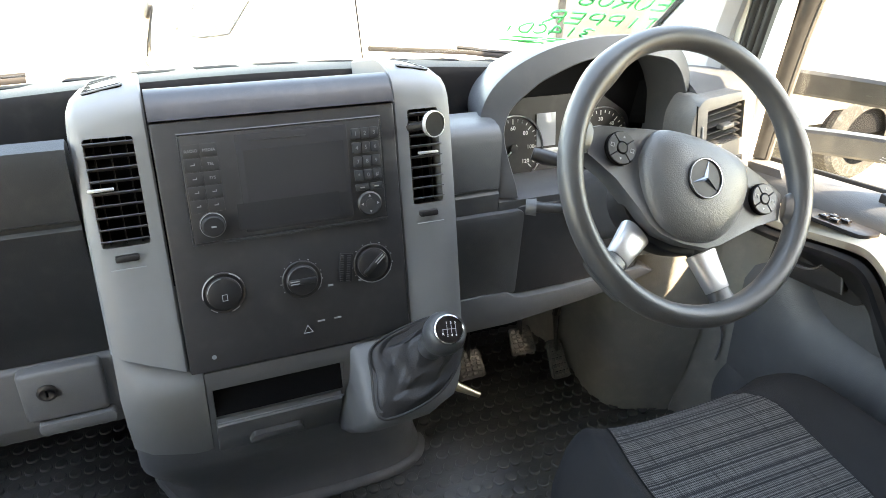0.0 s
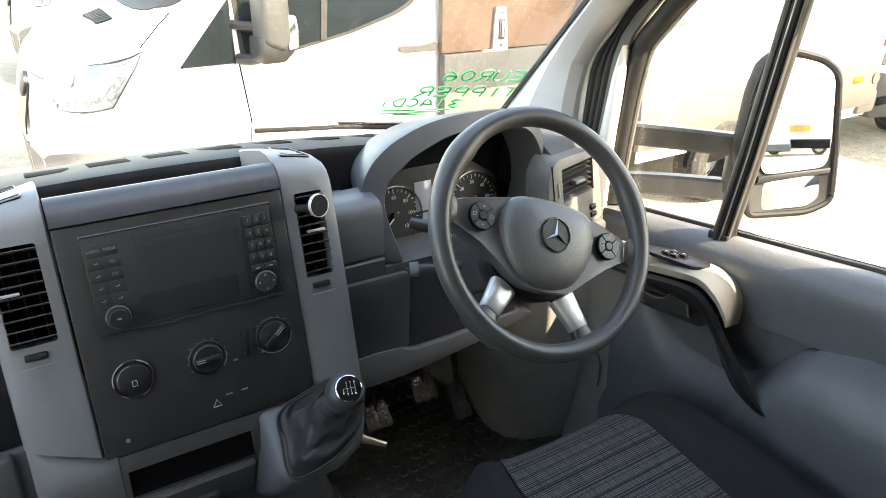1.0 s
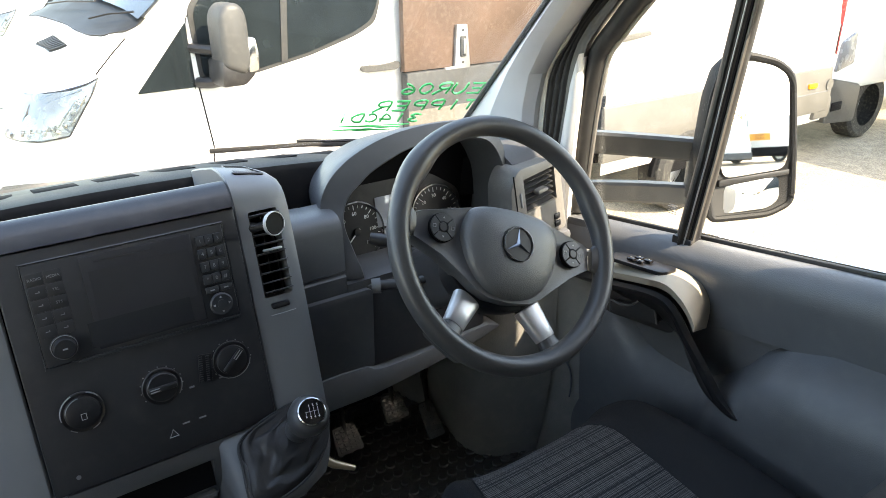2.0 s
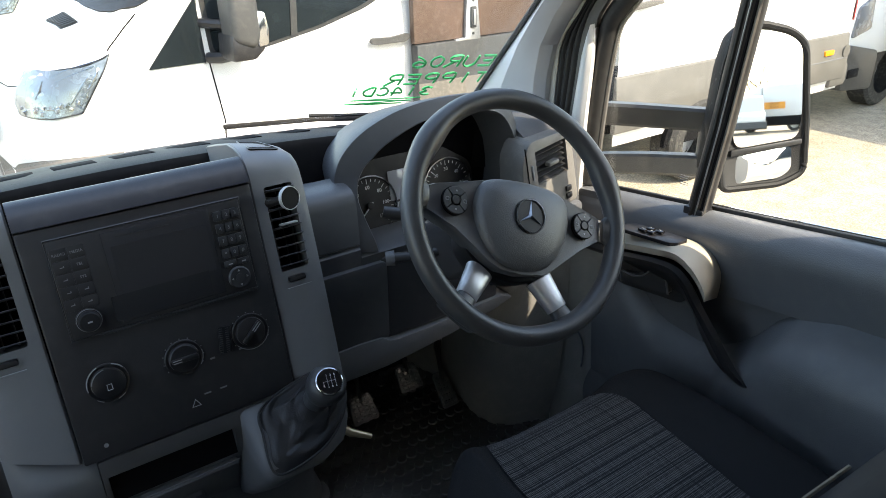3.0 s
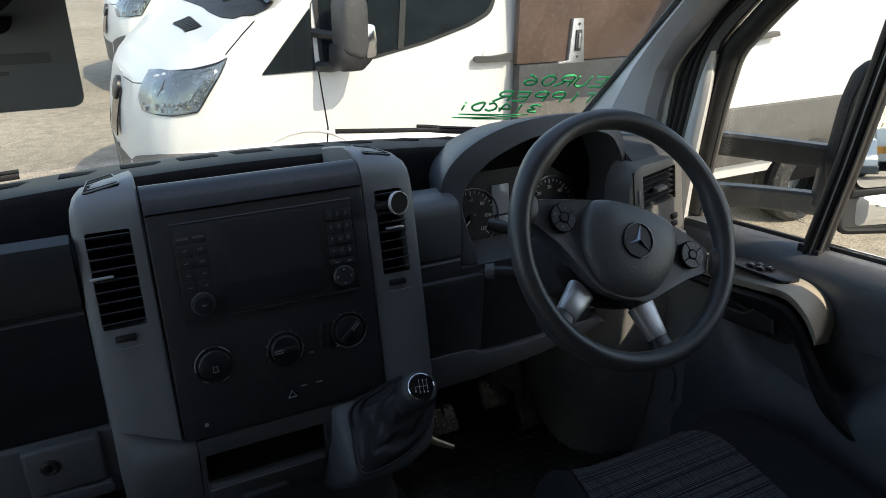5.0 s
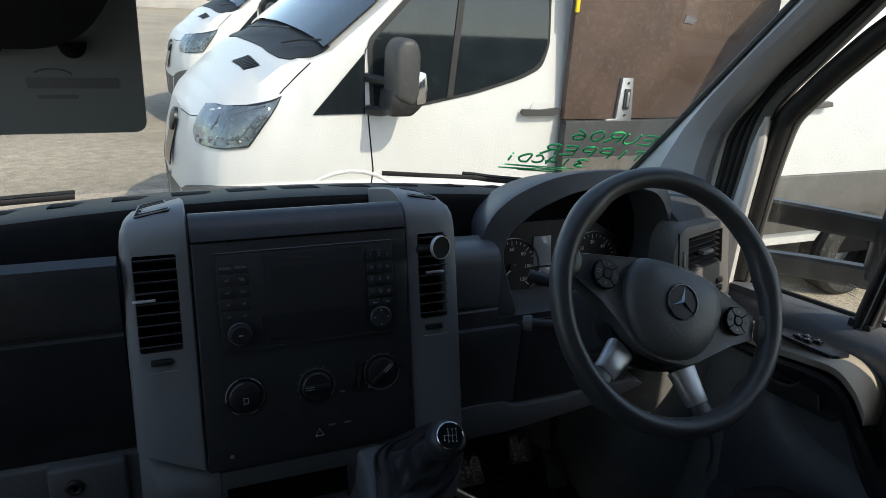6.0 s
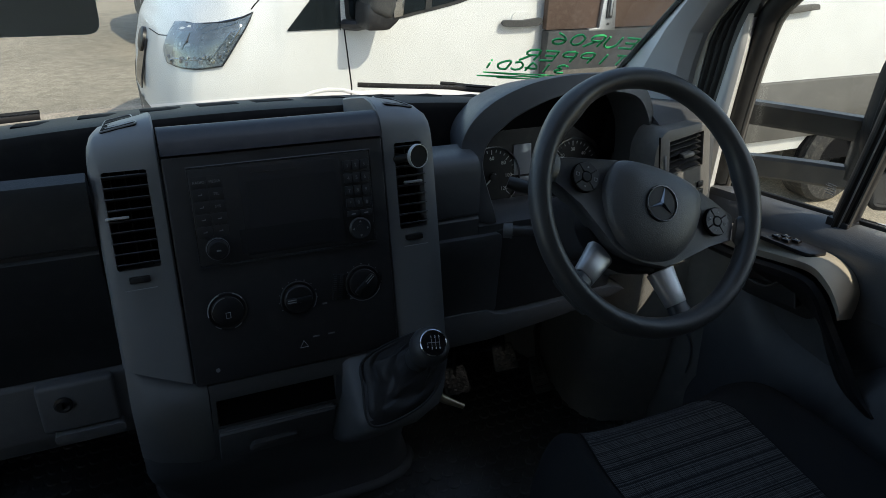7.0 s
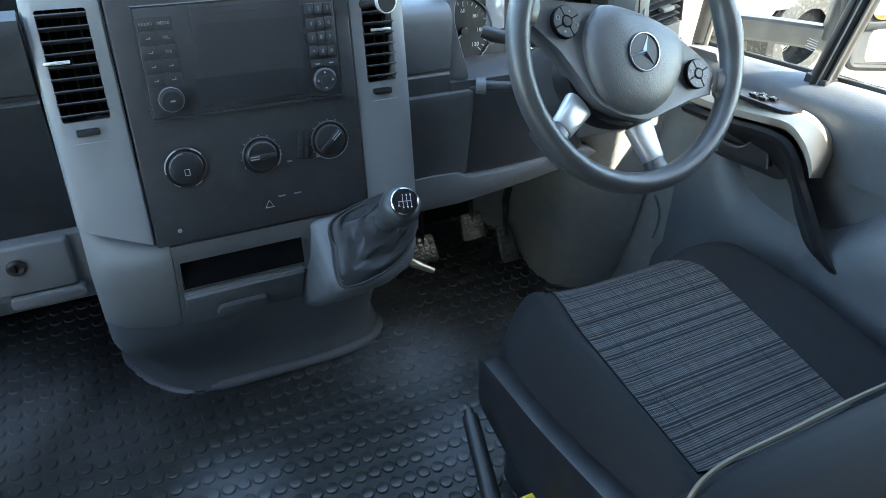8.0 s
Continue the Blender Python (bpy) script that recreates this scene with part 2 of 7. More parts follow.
def sheet(rows, thick):
    """An open surface of rows of points, given a thickness along its normals."""
    bm = loft(rows, closed=False)
    bmesh.ops.recalc_face_normals(bm, faces=bm.faces)
    bmesh.ops.solidify(bm, geom=bm.faces[:], thickness=thick)
    return bm


def tube(path, r, n=10, loop=False, r2=None):
    """A round bar along a path; r may be a list of radii."""
    path = [Vector(p) for p in path]
    rings, up = [], Vector((0.13, 0.21, 0.97))
    for i, p in enumerate(path):
        a = path[(i - 1) % len(path)] if (loop or i) else p
        b = path[(i + 1) % len(path)] if (loop or i < len(path) - 1) else p
        d = (b - a).normalized()
        s = d.cross(up)
        if s.length < 0.05:
            s = d.cross(Vector((1, 0, 0)))
        s.normalize()
        u = s.cross(d)
        rad = r[i] if isinstance(r, (list, tuple)) else r
        rings.append([p + s * (math.cos(2 * math.pi * k / n) * rad) + u * (math.sin(2 * math.pi * k / n) * (rad if r2 is None else r2)) for k in range(n)])
    return loft(rings, loop=loop)


def lathe(prof, n=32, m=None):
    """A profile of (radius, height) turned about z; ends on the axis close it."""
    bm = bmesh.new()
    rows = []
    for r, z in prof:
        rows.append([bm.verts.new((0, 0, z))] if r < 1e-6 else [bm.verts.new((r * math.cos(2 * math.pi * k / n), r * math.sin(2 * math.pi * k / n), z)) for k in range(n)])
    for a, b in zip(rows, rows[1:]):
        for k in range(n):
            j = (k + 1) % n
            if len(a) == 1 and len(b) > 1:
                bm.faces.new((a[0], b[k], b[j]))
            elif len(b) == 1 and len(a) > 1:
                bm.faces.new((a[k], a[j], b[0]))
            elif len(a) > 1:
                bm.faces.new((a[k], a[j], b[j], b[k]))
    if m is not None:
        bm.transform(m)
    return bm


def join(*bms):
    out = bms[0]
    for b in bms[1:]:
        me = bpy.data.meshes.new("tmp")
        b.to_mesh(me)
        out.from_mesh(me)
        bpy.data.meshes.remove(me)
        b.free()
    return out


def rounded(pts, r, n=4):
    """A polygon with its corners rounded."""
    out = []
    k = len(pts)
    for i in range(k):
        p, a, b = Vector(pts[i]), Vector(pts[i - 1]), Vector(pts[(i + 1) % k])
        ra = min(r, (a - p).length * 0.45)
        rb = min(r, (b - p).length * 0.45)
        s, e = p + (a - p).normalized() * ra, p + (b - p).normalized() * rb
        for j in range(n + 1):
            t = j / n
            out.append(tuple(s * (1 - t) ** 2 + p * 2 * t * (1 - t) + e * t * t))
    return out


def smooth_path(pts, n=6, loop=False):
    """A Catmull-Rom curve through points."""
    pts = [Vector(p) for p in pts]
    k = len(pts)
    out = []
    for i in range(k if loop else k - 1):
        p1, p2 = pts[i], pts[(i + 1) % k]
        p0 = pts[i - 1] if (loop or i) else p1
        p3 = pts[(i + 2) % k] if (loop or i + 2 < k) else p2
        for j in range(n):
            t = j / n
            out.append(0.5 * ((2 * p1) + (p2 - p0) * t + (2 * p0 - 5 * p1 + 4 * p2 - p3) * t * t + (3 * p1 - p0 - 3 * p2 + p3) * t ** 3))
    if not loop:
        out.append(pts[-1])
    return out


def cut(ob, *cutters):
    """Cuts the shapes of the bmeshes out of a mesh object."""
    tmp = []
    for bm in cutters:
        bmesh.ops.recalc_face_normals(bm, faces=bm.faces)
        me = bpy.data.meshes.new("cutter")
        bm.to_mesh(me)
        bm.free()
        c = new("cutter", me)
        tmp.append(c)
        mod = ob.modifiers.new("cut", "BOOLEAN")
        mod.operation, mod.solver, mod.object = "DIFFERENCE", "EXACT", c
        c.matrix_world = ob.matrix_world
    bpy.context.view_layer.update()
    for c in tmp:
        c.matrix_world = Matrix.Identity(4)
    bpy.context.view_layer.update()
    me = bpy.data.meshes.new_from_object(ob.evaluated_get(bpy.context.evaluated_depsgraph_get()))
    ob.modifiers.clear()
    bm = bmesh.new()
    bm.from_mesh(me)
    for f in bm.faces:
        f.smooth = True
    for e in bm.edges:
        e.smooth = len(e.link_faces) == 2 and e.calc_face_angle(0) < 0.6
    bm.to_mesh(me)
    bm.free()
    ob.data = me
    for c in tmp:
        bpy.data.objects.remove(c)
    return ob


def letters(text, size, m, mat, parent, name="lettering", extrude=0.0003):
    """Raised lettering in the built-in font, centred on m's origin, reading along its x with its y up."""
    cu = bpy.data.curves.new("text", "FONT")
    cu.body, cu.size, cu.extrude, cu.align_x, cu.align_y = text, size, extrude, "CENTER", "CENTER"
    cu.resolution_u = 2
    tmp = new("text", cu)
    me = bpy.data.meshes.new_from_object(tmp.evaluated_get(bpy.context.evaluated_depsgraph_get()))
    bpy.data.objects.remove(tmp)
    bm = bmesh.new()
    bm.from_mesh(me)
    bpy.data.meshes.remove(me)
    return part(name, bm, mat, parent, m=m)


def axes(o, x, y, z):
    """The matrix with these axes and origin."""
    x, y, z = Vector(x), Vector(y), Vector(z)
    return Matrix(((x.x, y.x, z.x, o[0]), (x.y, y.y, z.y, o[1]), (x.z, y.z, z.z, o[2]), (0, 0, 0, 1)))


FLOOR = 0.04      # top of the cab's rubber mat
GROUND = -0.68    # the yard outside


# ---- the cab: floor, walls, roof, glass ----
def cab_shell():
    fl = part("floor", bx(-0.93, 0.93, -1.9, 0.75, FLOOR - 0.06, FLOOR), RUBBER)
    tagged(fl, "black rubber cab floor mat with raised round studs", "floor mat", kind="structure")
    # toe board carries the under-dash shade as near-black colour
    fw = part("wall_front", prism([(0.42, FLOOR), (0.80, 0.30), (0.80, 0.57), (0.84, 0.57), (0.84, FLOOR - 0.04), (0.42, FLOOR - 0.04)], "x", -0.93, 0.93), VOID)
    tagged(fw, "sloping toe board, under-dash shade put into its black", "bulkhead", kind="structure")
    # out of view; charcoal so that less light bounces onto the dashboard
    back = part("wall_rear", bx(-0.93, 0.93, -1.95, -1.9, FLOOR - 0.06, 1.72), DASH)
    tagged(back, "unseen rear cab wall, dark to cut bounced light", "wall", kind="structure")
    # the passenger's door, plain, with its deep window open
    left = part("wall_left", bx(-0.99, -0.93, -0.80, 0.10, FLOOR - 0.10, 0.70, 0.01), DOORGREY)
    tagged(left, "slate grey passenger door lining below its window", "door lining", kind="structure")
    # footwell sides, with their shade in the near-black colour too
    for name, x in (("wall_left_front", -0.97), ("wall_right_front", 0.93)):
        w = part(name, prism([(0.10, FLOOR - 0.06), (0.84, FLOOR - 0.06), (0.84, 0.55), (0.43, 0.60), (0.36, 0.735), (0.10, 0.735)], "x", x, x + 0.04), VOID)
        tagged(w, "footwell side with shade put into its black", "footwell wall", kind="structure")
    leftb = part("wall_left_rear", bx(-0.97, -0.93, -1.95, -0.80, 0.66, 1.72), LOWGREY)
    tagged(leftb, "grey rear quarter lining", "wall", kind="structure")
    rightb = part("wall_right_rear", bx(0.90, 0.99, -1.95, -0.69, FLOOR - 0.06, 1.72), LOWGREY)
    tagged(rightb, "grey rear quarter lining", "wall", kind="structure")
    lrail = part("wall_left_rail", bx(-0.975, -0.915, -0.80, -0.16, 1.38, 1.62, 0.01), HEADLINER)
    tagged(lrail, "pale lining above the passenger window", "roof rail", kind="structure")
    lpil = part("wall_left_pillar", sheet([[Vector((-0.80 - 0.02 * k, 0.335 - 1.035 * (z - 0.78) - 0.055 * k, z)) for k in range(5)] for z in [0.70 + 0.1 * j for j in range(8)]], 0.02), HEADLINER)
    tagged(lpil, "pale plastic trim on the passenger windscreen pillar", "pillar trim", kind="structure")
    rail = part("wall_right_rail", bx(0.872, 0.935, -0.80, -0.26, 1.145, 1.62, 0.01), HEADLINER)
    tagged(rail, "pale lining above the driver window", "roof rail", kind="structure")
    roof = part("ceiling", sheet([[(x, y, z - 0.10 * (abs(x) / 0.93) ** 3) for x in [-0.95 + 0.19 * i for i in range(11)]] for y, z in ((-0.295, 1.455), (-0.45, 1.53), (-0.9, 1.63), (-1.4, 1.66), (-1.95, 1.66))], 0.03), HEADLINER)
    tagged(roof, "pale grey cloth headliner", "headliner", kind="structure")


cab_shell()

# windscreen: a shallow bow, leaning back at 44 degrees
WS_Z0, WS_Z1 = 0.745, 1.47


def ws(x, z, off=0.0):
    """The windscreen's inner face at x and height z; off moves along its normal, outward."""
    y = 0.335 - 1.035 * (z - 0.78) + 0.10 * (1 - (x / 0.80) ** 2) * (1 - 0.4 * (z - 0.78))
    n = Vector((0.10 * 2 * x / 0.64, 1.0, 1.035)).normalized()
    return Vector((x, y, z)) + n * off


windscreen = part("windscreen", sheet([[ws(-0.88 + 0.0838 * i, WS_Z0 + (WS_Z1 - WS_Z0) * j / 10) for i in range(22)] for j in range(11)], 0.005), GLASS)
windscreen.visible_shadow = False
tagged(windscreen, "large raked clear windscreen with green pen writing", "windscreen", kind="structure")


def pen_writing():
    """Handwriting on the outside of the glass, so that it reads backwards from the cab."""
    t = thing("pen_writing", "mirrored green paint pen writing on the windscreen", "writing", ws(0.55, 0.85))
    glyphs = {"E": [[(1, 1), (0, 1), (0, 0), (1, 0)], [(0, .5), (.8, .5)]], "U": [[(0, 1), (0, .3), (.3, 0), (.7, 0), (1, .3), (1, 1)]],
              "R": [[(0, 0), (0, 1), (.7, 1), (.9, .75), (.7, .5), (0, .5)], [(.4, .5), (1.1, -.1)]], "O": [[(.5, 1), (.05, .7), (.1, .2), (.5, 0), (.95, .3), (.9, .8), (.5, 1)]],
              "6": [[(.9, 1), (.3, .7), (0, .3), (.3, 0), (.8, .05), (.95, .3), (.6, .5), (.1, .35)]], "T": [[(0, 1), (1, 1)], [(.5, 1), (.5, 0)]], "I": [[(.4, 1), (.4, 0)]],
              "P": [[(0, 0), (0, 1), (.7, 1), (.9, .75), (.7, .5), (0, .5)]], "3": [[(0, .9), (.5, 1), (.9, .75), (.4, .52), (.95, .25), (.5, 0), (0, .1)]],
              "1": [[(.5, 1), (.5, 0)]], "4": [[(.9, 0), (.7, 1), (0, .35), (1.1, .35)]], "C": [[(.95, .85), (.5, 1), (.05, .6), (.1, .2), (.5, 0), (.95, .15)]],
              "D": [[(0, 0), (0, 1), (.6, .9), (1, .5), (.6, 0), (0, 0)]], "i": [[(.4, .6), (.4, 0)], [(.4, .9), (.42, .95)]]}
    for text, x0, z0, w, h, slope in (("EURO6", 0.818, 0.829, 0.0395, 0.025, 0.08), ("TIPPER", 0.834, 0.785, 0.0420, 0.024, 0.08), ("314CDi", 0.714, 0.763, 0.0345, 0.021, 0.11)):
        for k, ch in enumerate(text):
            if ch == " ":
                continue
            bms = []
            for st in glyphs[ch]:
                pts = []
                fine = smooth_path([(a, b, 0) for a, b in st], 3) if len(st) > 3 and ch not in "E" else [Vector((a, b, 0)) for a, b in st]
                for p in fine:
                    x = x0 - (k + p.x * 0.72) * w
                    z = z0 + p.y * h + slope * (x0 - x)
                    pts.append(ws(x, z, 0.0075))
                bms.append(tube(pts, 0.0025, 5))
            part("letter", join(*bms), GREENPEN, t)
    zig = [(0.70, 0.757), (0.53, 0.771), (0.68, 0.752), (0.52, 0.762), (0.66, 0.747), (0.57, 0.754)]
    part("underline", tube([ws(x, z, 0.0075) for x, z in zig], 0.0015, 5), GREENPEN, t)


pen_writing()


# ---- A-pillar and door opening on the driver's side ----
def pillar_driver():
    t = thing("pillar_trim", "grey plastic trim on the raked windscreen pillar", "pillar trim", (0.85, 0.1, 0.78), kind="structure")
    rings = []
    for k in range(13):
        z = 0.70 + 0.065 * k
        e = ws(0.838 - 0.08 * (z - 0.77), z)
        x, y = e.x, e.y
        yr = float(np.interp(z, (0.6, 0.763, 0.819, 0.88, 0.922, 0.965, 1.004, 1.055, 1.2, 1.35, 1.5), (0.144, 0.139, 0.135, 0.124, 0.105, 0.071, 0.035, -0.016, -0.172, -0.344, -0.525)))
        xr = 0.853 - 0.05 * max(0, z - 1.0)
        rings.append([(x, y + 0.012, z), (x - 0.007, y - 0.008, z), (x - 0.026, y * 0.55 + yr * 0.45, z), (x - 0.017, y * 0.28 + yr * 0.72, z), (x - 0.004, y * 0.09 + yr * 0.91, z), (xr, yr, z), (xr + 0.03, yr + 0.005, z), (x + 0.06, y * 0.5 + yr * 0.5, z), (x + 0.05, y + 0.03, z)])
    part("trim", loft(rings), PILLAR, t, sharp=19)
    band = [ws(0.838 - 0.08 * (z - 0.77) - 0.008, z, 0.002) for z in [0.74 + 0.05 * k for k in range(15)]]
    part("glass_seal", tube(band, 0.006, 6), SEAL, t)


pillar_driver()


def opening_driver():
    """Painted body edge and rubber seals round the door opening."""
    t = thing("door_opening", "painted body edge with black rubber seals", "door frame", (0.88, 0.1, 0.6), kind="structure")

    def band(name, zs, fore, aft, x0, x1, mat, label="", ribs=1, swell=0.006):
        """A strip that runs up the opening between two edges, fore at depth x0 and aft at x1, with ribs along it."""
        zz = [0.56 + 0.02 * k for k in range(int((zs[-1] - 0.56) / 0.02) + 1)] + [zs[-1]]
        rings = []
        n = 6 * ribs
        for z in zz:
            f, g = float(np.interp(z, zs, fore)), float(np.interp(z, zs, aft))
            lean = 0.09 * max(0.0, z - 1.0)
            front = [(x0 + (x1 - x0) * k / n - swell * abs(math.sin(math.pi * ribs * k / n)) - lean, f + (g - f) * k / n, z) for k in range(n + 1)]
            rings.append(front + [(x1 + 0.03 - lean, g + 0.012, z), (x0 + 0.03 - lean, f + 0.012, z)])
        part(name, loft(rings), mat, t, label, sharp=55)
    zs = (0.56, 0.732, 0.78, 0.831, 0.884, 0.925, 0.958, 0.998, 1.055, 1.20, 1.36)
    c0 = (0.150, 0.146, 0.142, 0.138, 0.127, 0.108, 0.080, 0.050, 0.000, -0.145, -0.32)
    c1 = (0.132, 0.129, 0.126, 0.122, 0.117, 0.098, 0.068, 0.040, -0.008, -0.155, -0.33)
    c2 = (0.098, 0.086, 0.079, 0.072, 0.066, 0.058, 0.045, 0.018, -0.045, -0.185, -0.36)
    c3 = (0.050, 0.046, 0.043, 0.039, 0.034, 0.030, 0.022, -0.008, -0.062, -0.20, -0.375)
    band("painted_edge", zs[:8], c0[:8], c1[:8], 0.870, 0.870, CREAM, "cream painted body edge", 1, 0.003)
    band("rubber_seal", zs, c1, c2, 0.872, 0.874, SEAL, "ribbed black rubber seal", 3, 0.006)
    band("door_edge_trim", zs, c2, c3, 0.874, 0.876, CLADDING, "grey strip in the door gap", 1, 0.002)
    wz = (0.56, 0.732, 0.78, 0.831, 0.884, 0.905, 0.925, 0.937, 0.943)
    taper = (0.0, 0.0, 0.0, 0.0, 0.06, 0.14, 0.26, 0.38, 0.48)
    wide = [(float(np.interp(z, zs, c2)) - 0.014, float(np.interp(z, zs, c3)) - 0.012) for z in wz]
    band("painted_door_edge", wz, [f + (g - f) * k for (f, g), k in zip(wide, taper)], [g + (f - g) * k for (f, g), k in zip(wide, taper)], 0.867, 0.869, PAINT, "white painted door edge", 1, 0.008)


opening_driver()


# ---- dashboard ----
CON = axes((0, 0, 0.79), (1, 0, 0), (0, 0.2356, 0.9718), (0, -0.9718, 0.2356))   # the console's face: across, up, out


def dashboard():
    t = thing("dashboard", "charcoal plastic dashboard with open upper shelf", "dashboard", (0, 0.2, 0.5))
    # defroster ledge along the windscreen
    part("defroster_ledge", sheet([[Vector((x, y - 0.10 * (x / 0.85) ** 2, z - 0.05 * (x / 0.85) ** 2)) for x in [-0.86 + 0.0782 * i for i in range(23)]] for y, z in ((0.196, 0.70), (0.198, 0.776), (0.206, 0.787), (0.222, 0.788), (0.30, 0.775), (0.42, 0.750), (0.50, 0.728))], 0.008), LEDGE, t, "dark ledge with defroster slots")
    # defroster slots; their black also stands for stripes reflected along the ledge
    slots = []
    for i in range(15):
        x = -0.70 + 0.095 * i
        y = 0.335 - 0.10 * (x / 0.85) ** 2
        z = 0.768 - 0.05 * (x / 0.85) ** 2
        slots.append(prism([(y - 0.036, z + 0.0010), (y + 0.036, z - 0.0140), (y + 0.036, z - 0.0068), (y - 0.036, z + 0.0075)], "x", x - 0.034, x + 0.034, 0.001))
    for s in slots:
        part("defroster_slot", s, VOID, t)
    # passenger side
    prof = [(0.19, 0.66), (0.185, 0.695), (0.06, 0.695), (0.035, 0.765), (0.015, 0.776), (-0.004, 0.770), (-0.012, 0.752), (-0.012, 0.684), (-0.006, 0.680), (-0.006, 0.674),
            (-0.010, 0.670), (0.002, 0.55), (0.012, 0.478), (0.05, 0.44), (0.19, 0.44)]
    part("glovebox_body", prism(prof, "x", -0.925, -0.246), GLOVE, t)
    low = [(0.02, 0.478), (0.006, 0.472), (0.004, 0.38), (0.02, 0.347), (0.06, 0.335), (0.2, 0.34), (0.2, 0.44)]
    part("lower_trim", prism(low, "x", -0.925, -0.24, 0.004), LOWGREY, t, "lighter grey lower trim")
    flap = part("lock_flap", bx(-0.364, -0.262, -0.008, 0.02, 0.394, 0.474, 0.006, 3), LOWGREY, t, "grey locker flap with key lock")
    part("finger_ledge", prism(rounded([(-0.352, 0.374), (-0.256, 0.374), (-0.256, 0.392), (-0.352, 0.392)], 0.008), "y", -0.012, 0.02, 0.003), LOWGREY, flap)
    mk = axes((-0.331, -0.009, 0.443), (1, 0, 0), (0, 0, 1), (0, -1, 0))
    part("lock_rosette", lathe([(0.0, 0.0), (0.0125, 0.0), (0.0125, 0.003), (0.009, 0.0045), (0.0065, 0.003), (0.0, 0.003)], 20, mk), BLACK, flap)
    part("keyhole", bx(-0.0012, 0.0012, -0.005, 0.005, 0.003, 0.0045), CHROME, flap, m=mk)
    # between the console and the instruments
    prof = [(0.20, 0.70), (0.12, 0.70), (0.10, 0.728), (0.085, 0.736), (0.035, 0.737), (0.020, 0.733), (0.010, 0.724), (0.006, 0.712), (0.004, 0.640), (0.007, 0.637), (0.007, 0.633), (0.003, 0.630), (0.006, 0.55), (0.03, 0.48), (0.2, 0.48)]
    part("middle_body", prism(prof, "x", 0.24, 0.328), DASH, t)
    prof = [(0.30, 0.735), (0.24, 0.73), (0.16, 0.60), (0.03, 0.625), (0.002, 0.615), (0.006, 0.55), (0.03, 0.48), (0.2, 0.47)]
    part("driver_body", prism(prof, "x", 0.3285, 0.655), DASH, t)
    part("far_body", prism([(0.30, 0.735), (0.16, 0.755), (0.06, 0.765), (0.03, 0.75), (0.006, 0.60), (0.02, 0.48), (0.2, 0.47)], "x", 0.705, 0.84), DASH, t)
    part("far_lower_body", prism([(0.15, 0.60), (0.03, 0.61), (0.006, 0.60), (0.02, 0.48), (0.15, 0.47)], "x", 0.6555, 0.7045), DASH, t)
    for x0, x1, z, y in ((0.283, 0.352, 0.580, 0.0042), (0.275, 0.35, 0.535, 0.0108)):
        part("panel_joint", bx(x0, x1, y - 0.0006, y + 0.004, z, z + 0.0014), VOID, t)
    part("cover_clip", bx(0.322, 0.334, 0.004, 0.03, 0.561, 0.570, 0.001), BLACK, t)
    # lower knee trim
    knee = [(0.185, 0.405), (0.185, 0.452), (0.30, 0.455), (0.352, 0.452), (0.366, 0.442), (0.384, 0.438), (0.455, 0.438), (0.56, 0.446), (0.625, 0.449), (0.655, 0.436), (0.60, 0.4195), (0.50, 0.404), (0.36, 0.388), (0.25, 0.388)]
    part("knee_trim", prism(knee, "y", -0.010, 0.05, 0.003), LOWGREY, t, "grey lower knee trim")
    part("knee_block", prism(rounded([(0.185, 0.4525), (0.35, 0.4525), (0.368, 0.4445), (0.372, 0.60), (0.185, 0.60)], 0.012), "y", -0.006, 0.05, 0.003), DASH, t)
    part("column_cover", bx(0.362, 0.62, -0.002, 0.12, 0.44, 0.605, 0.008), PANEL, t)


dashboard()


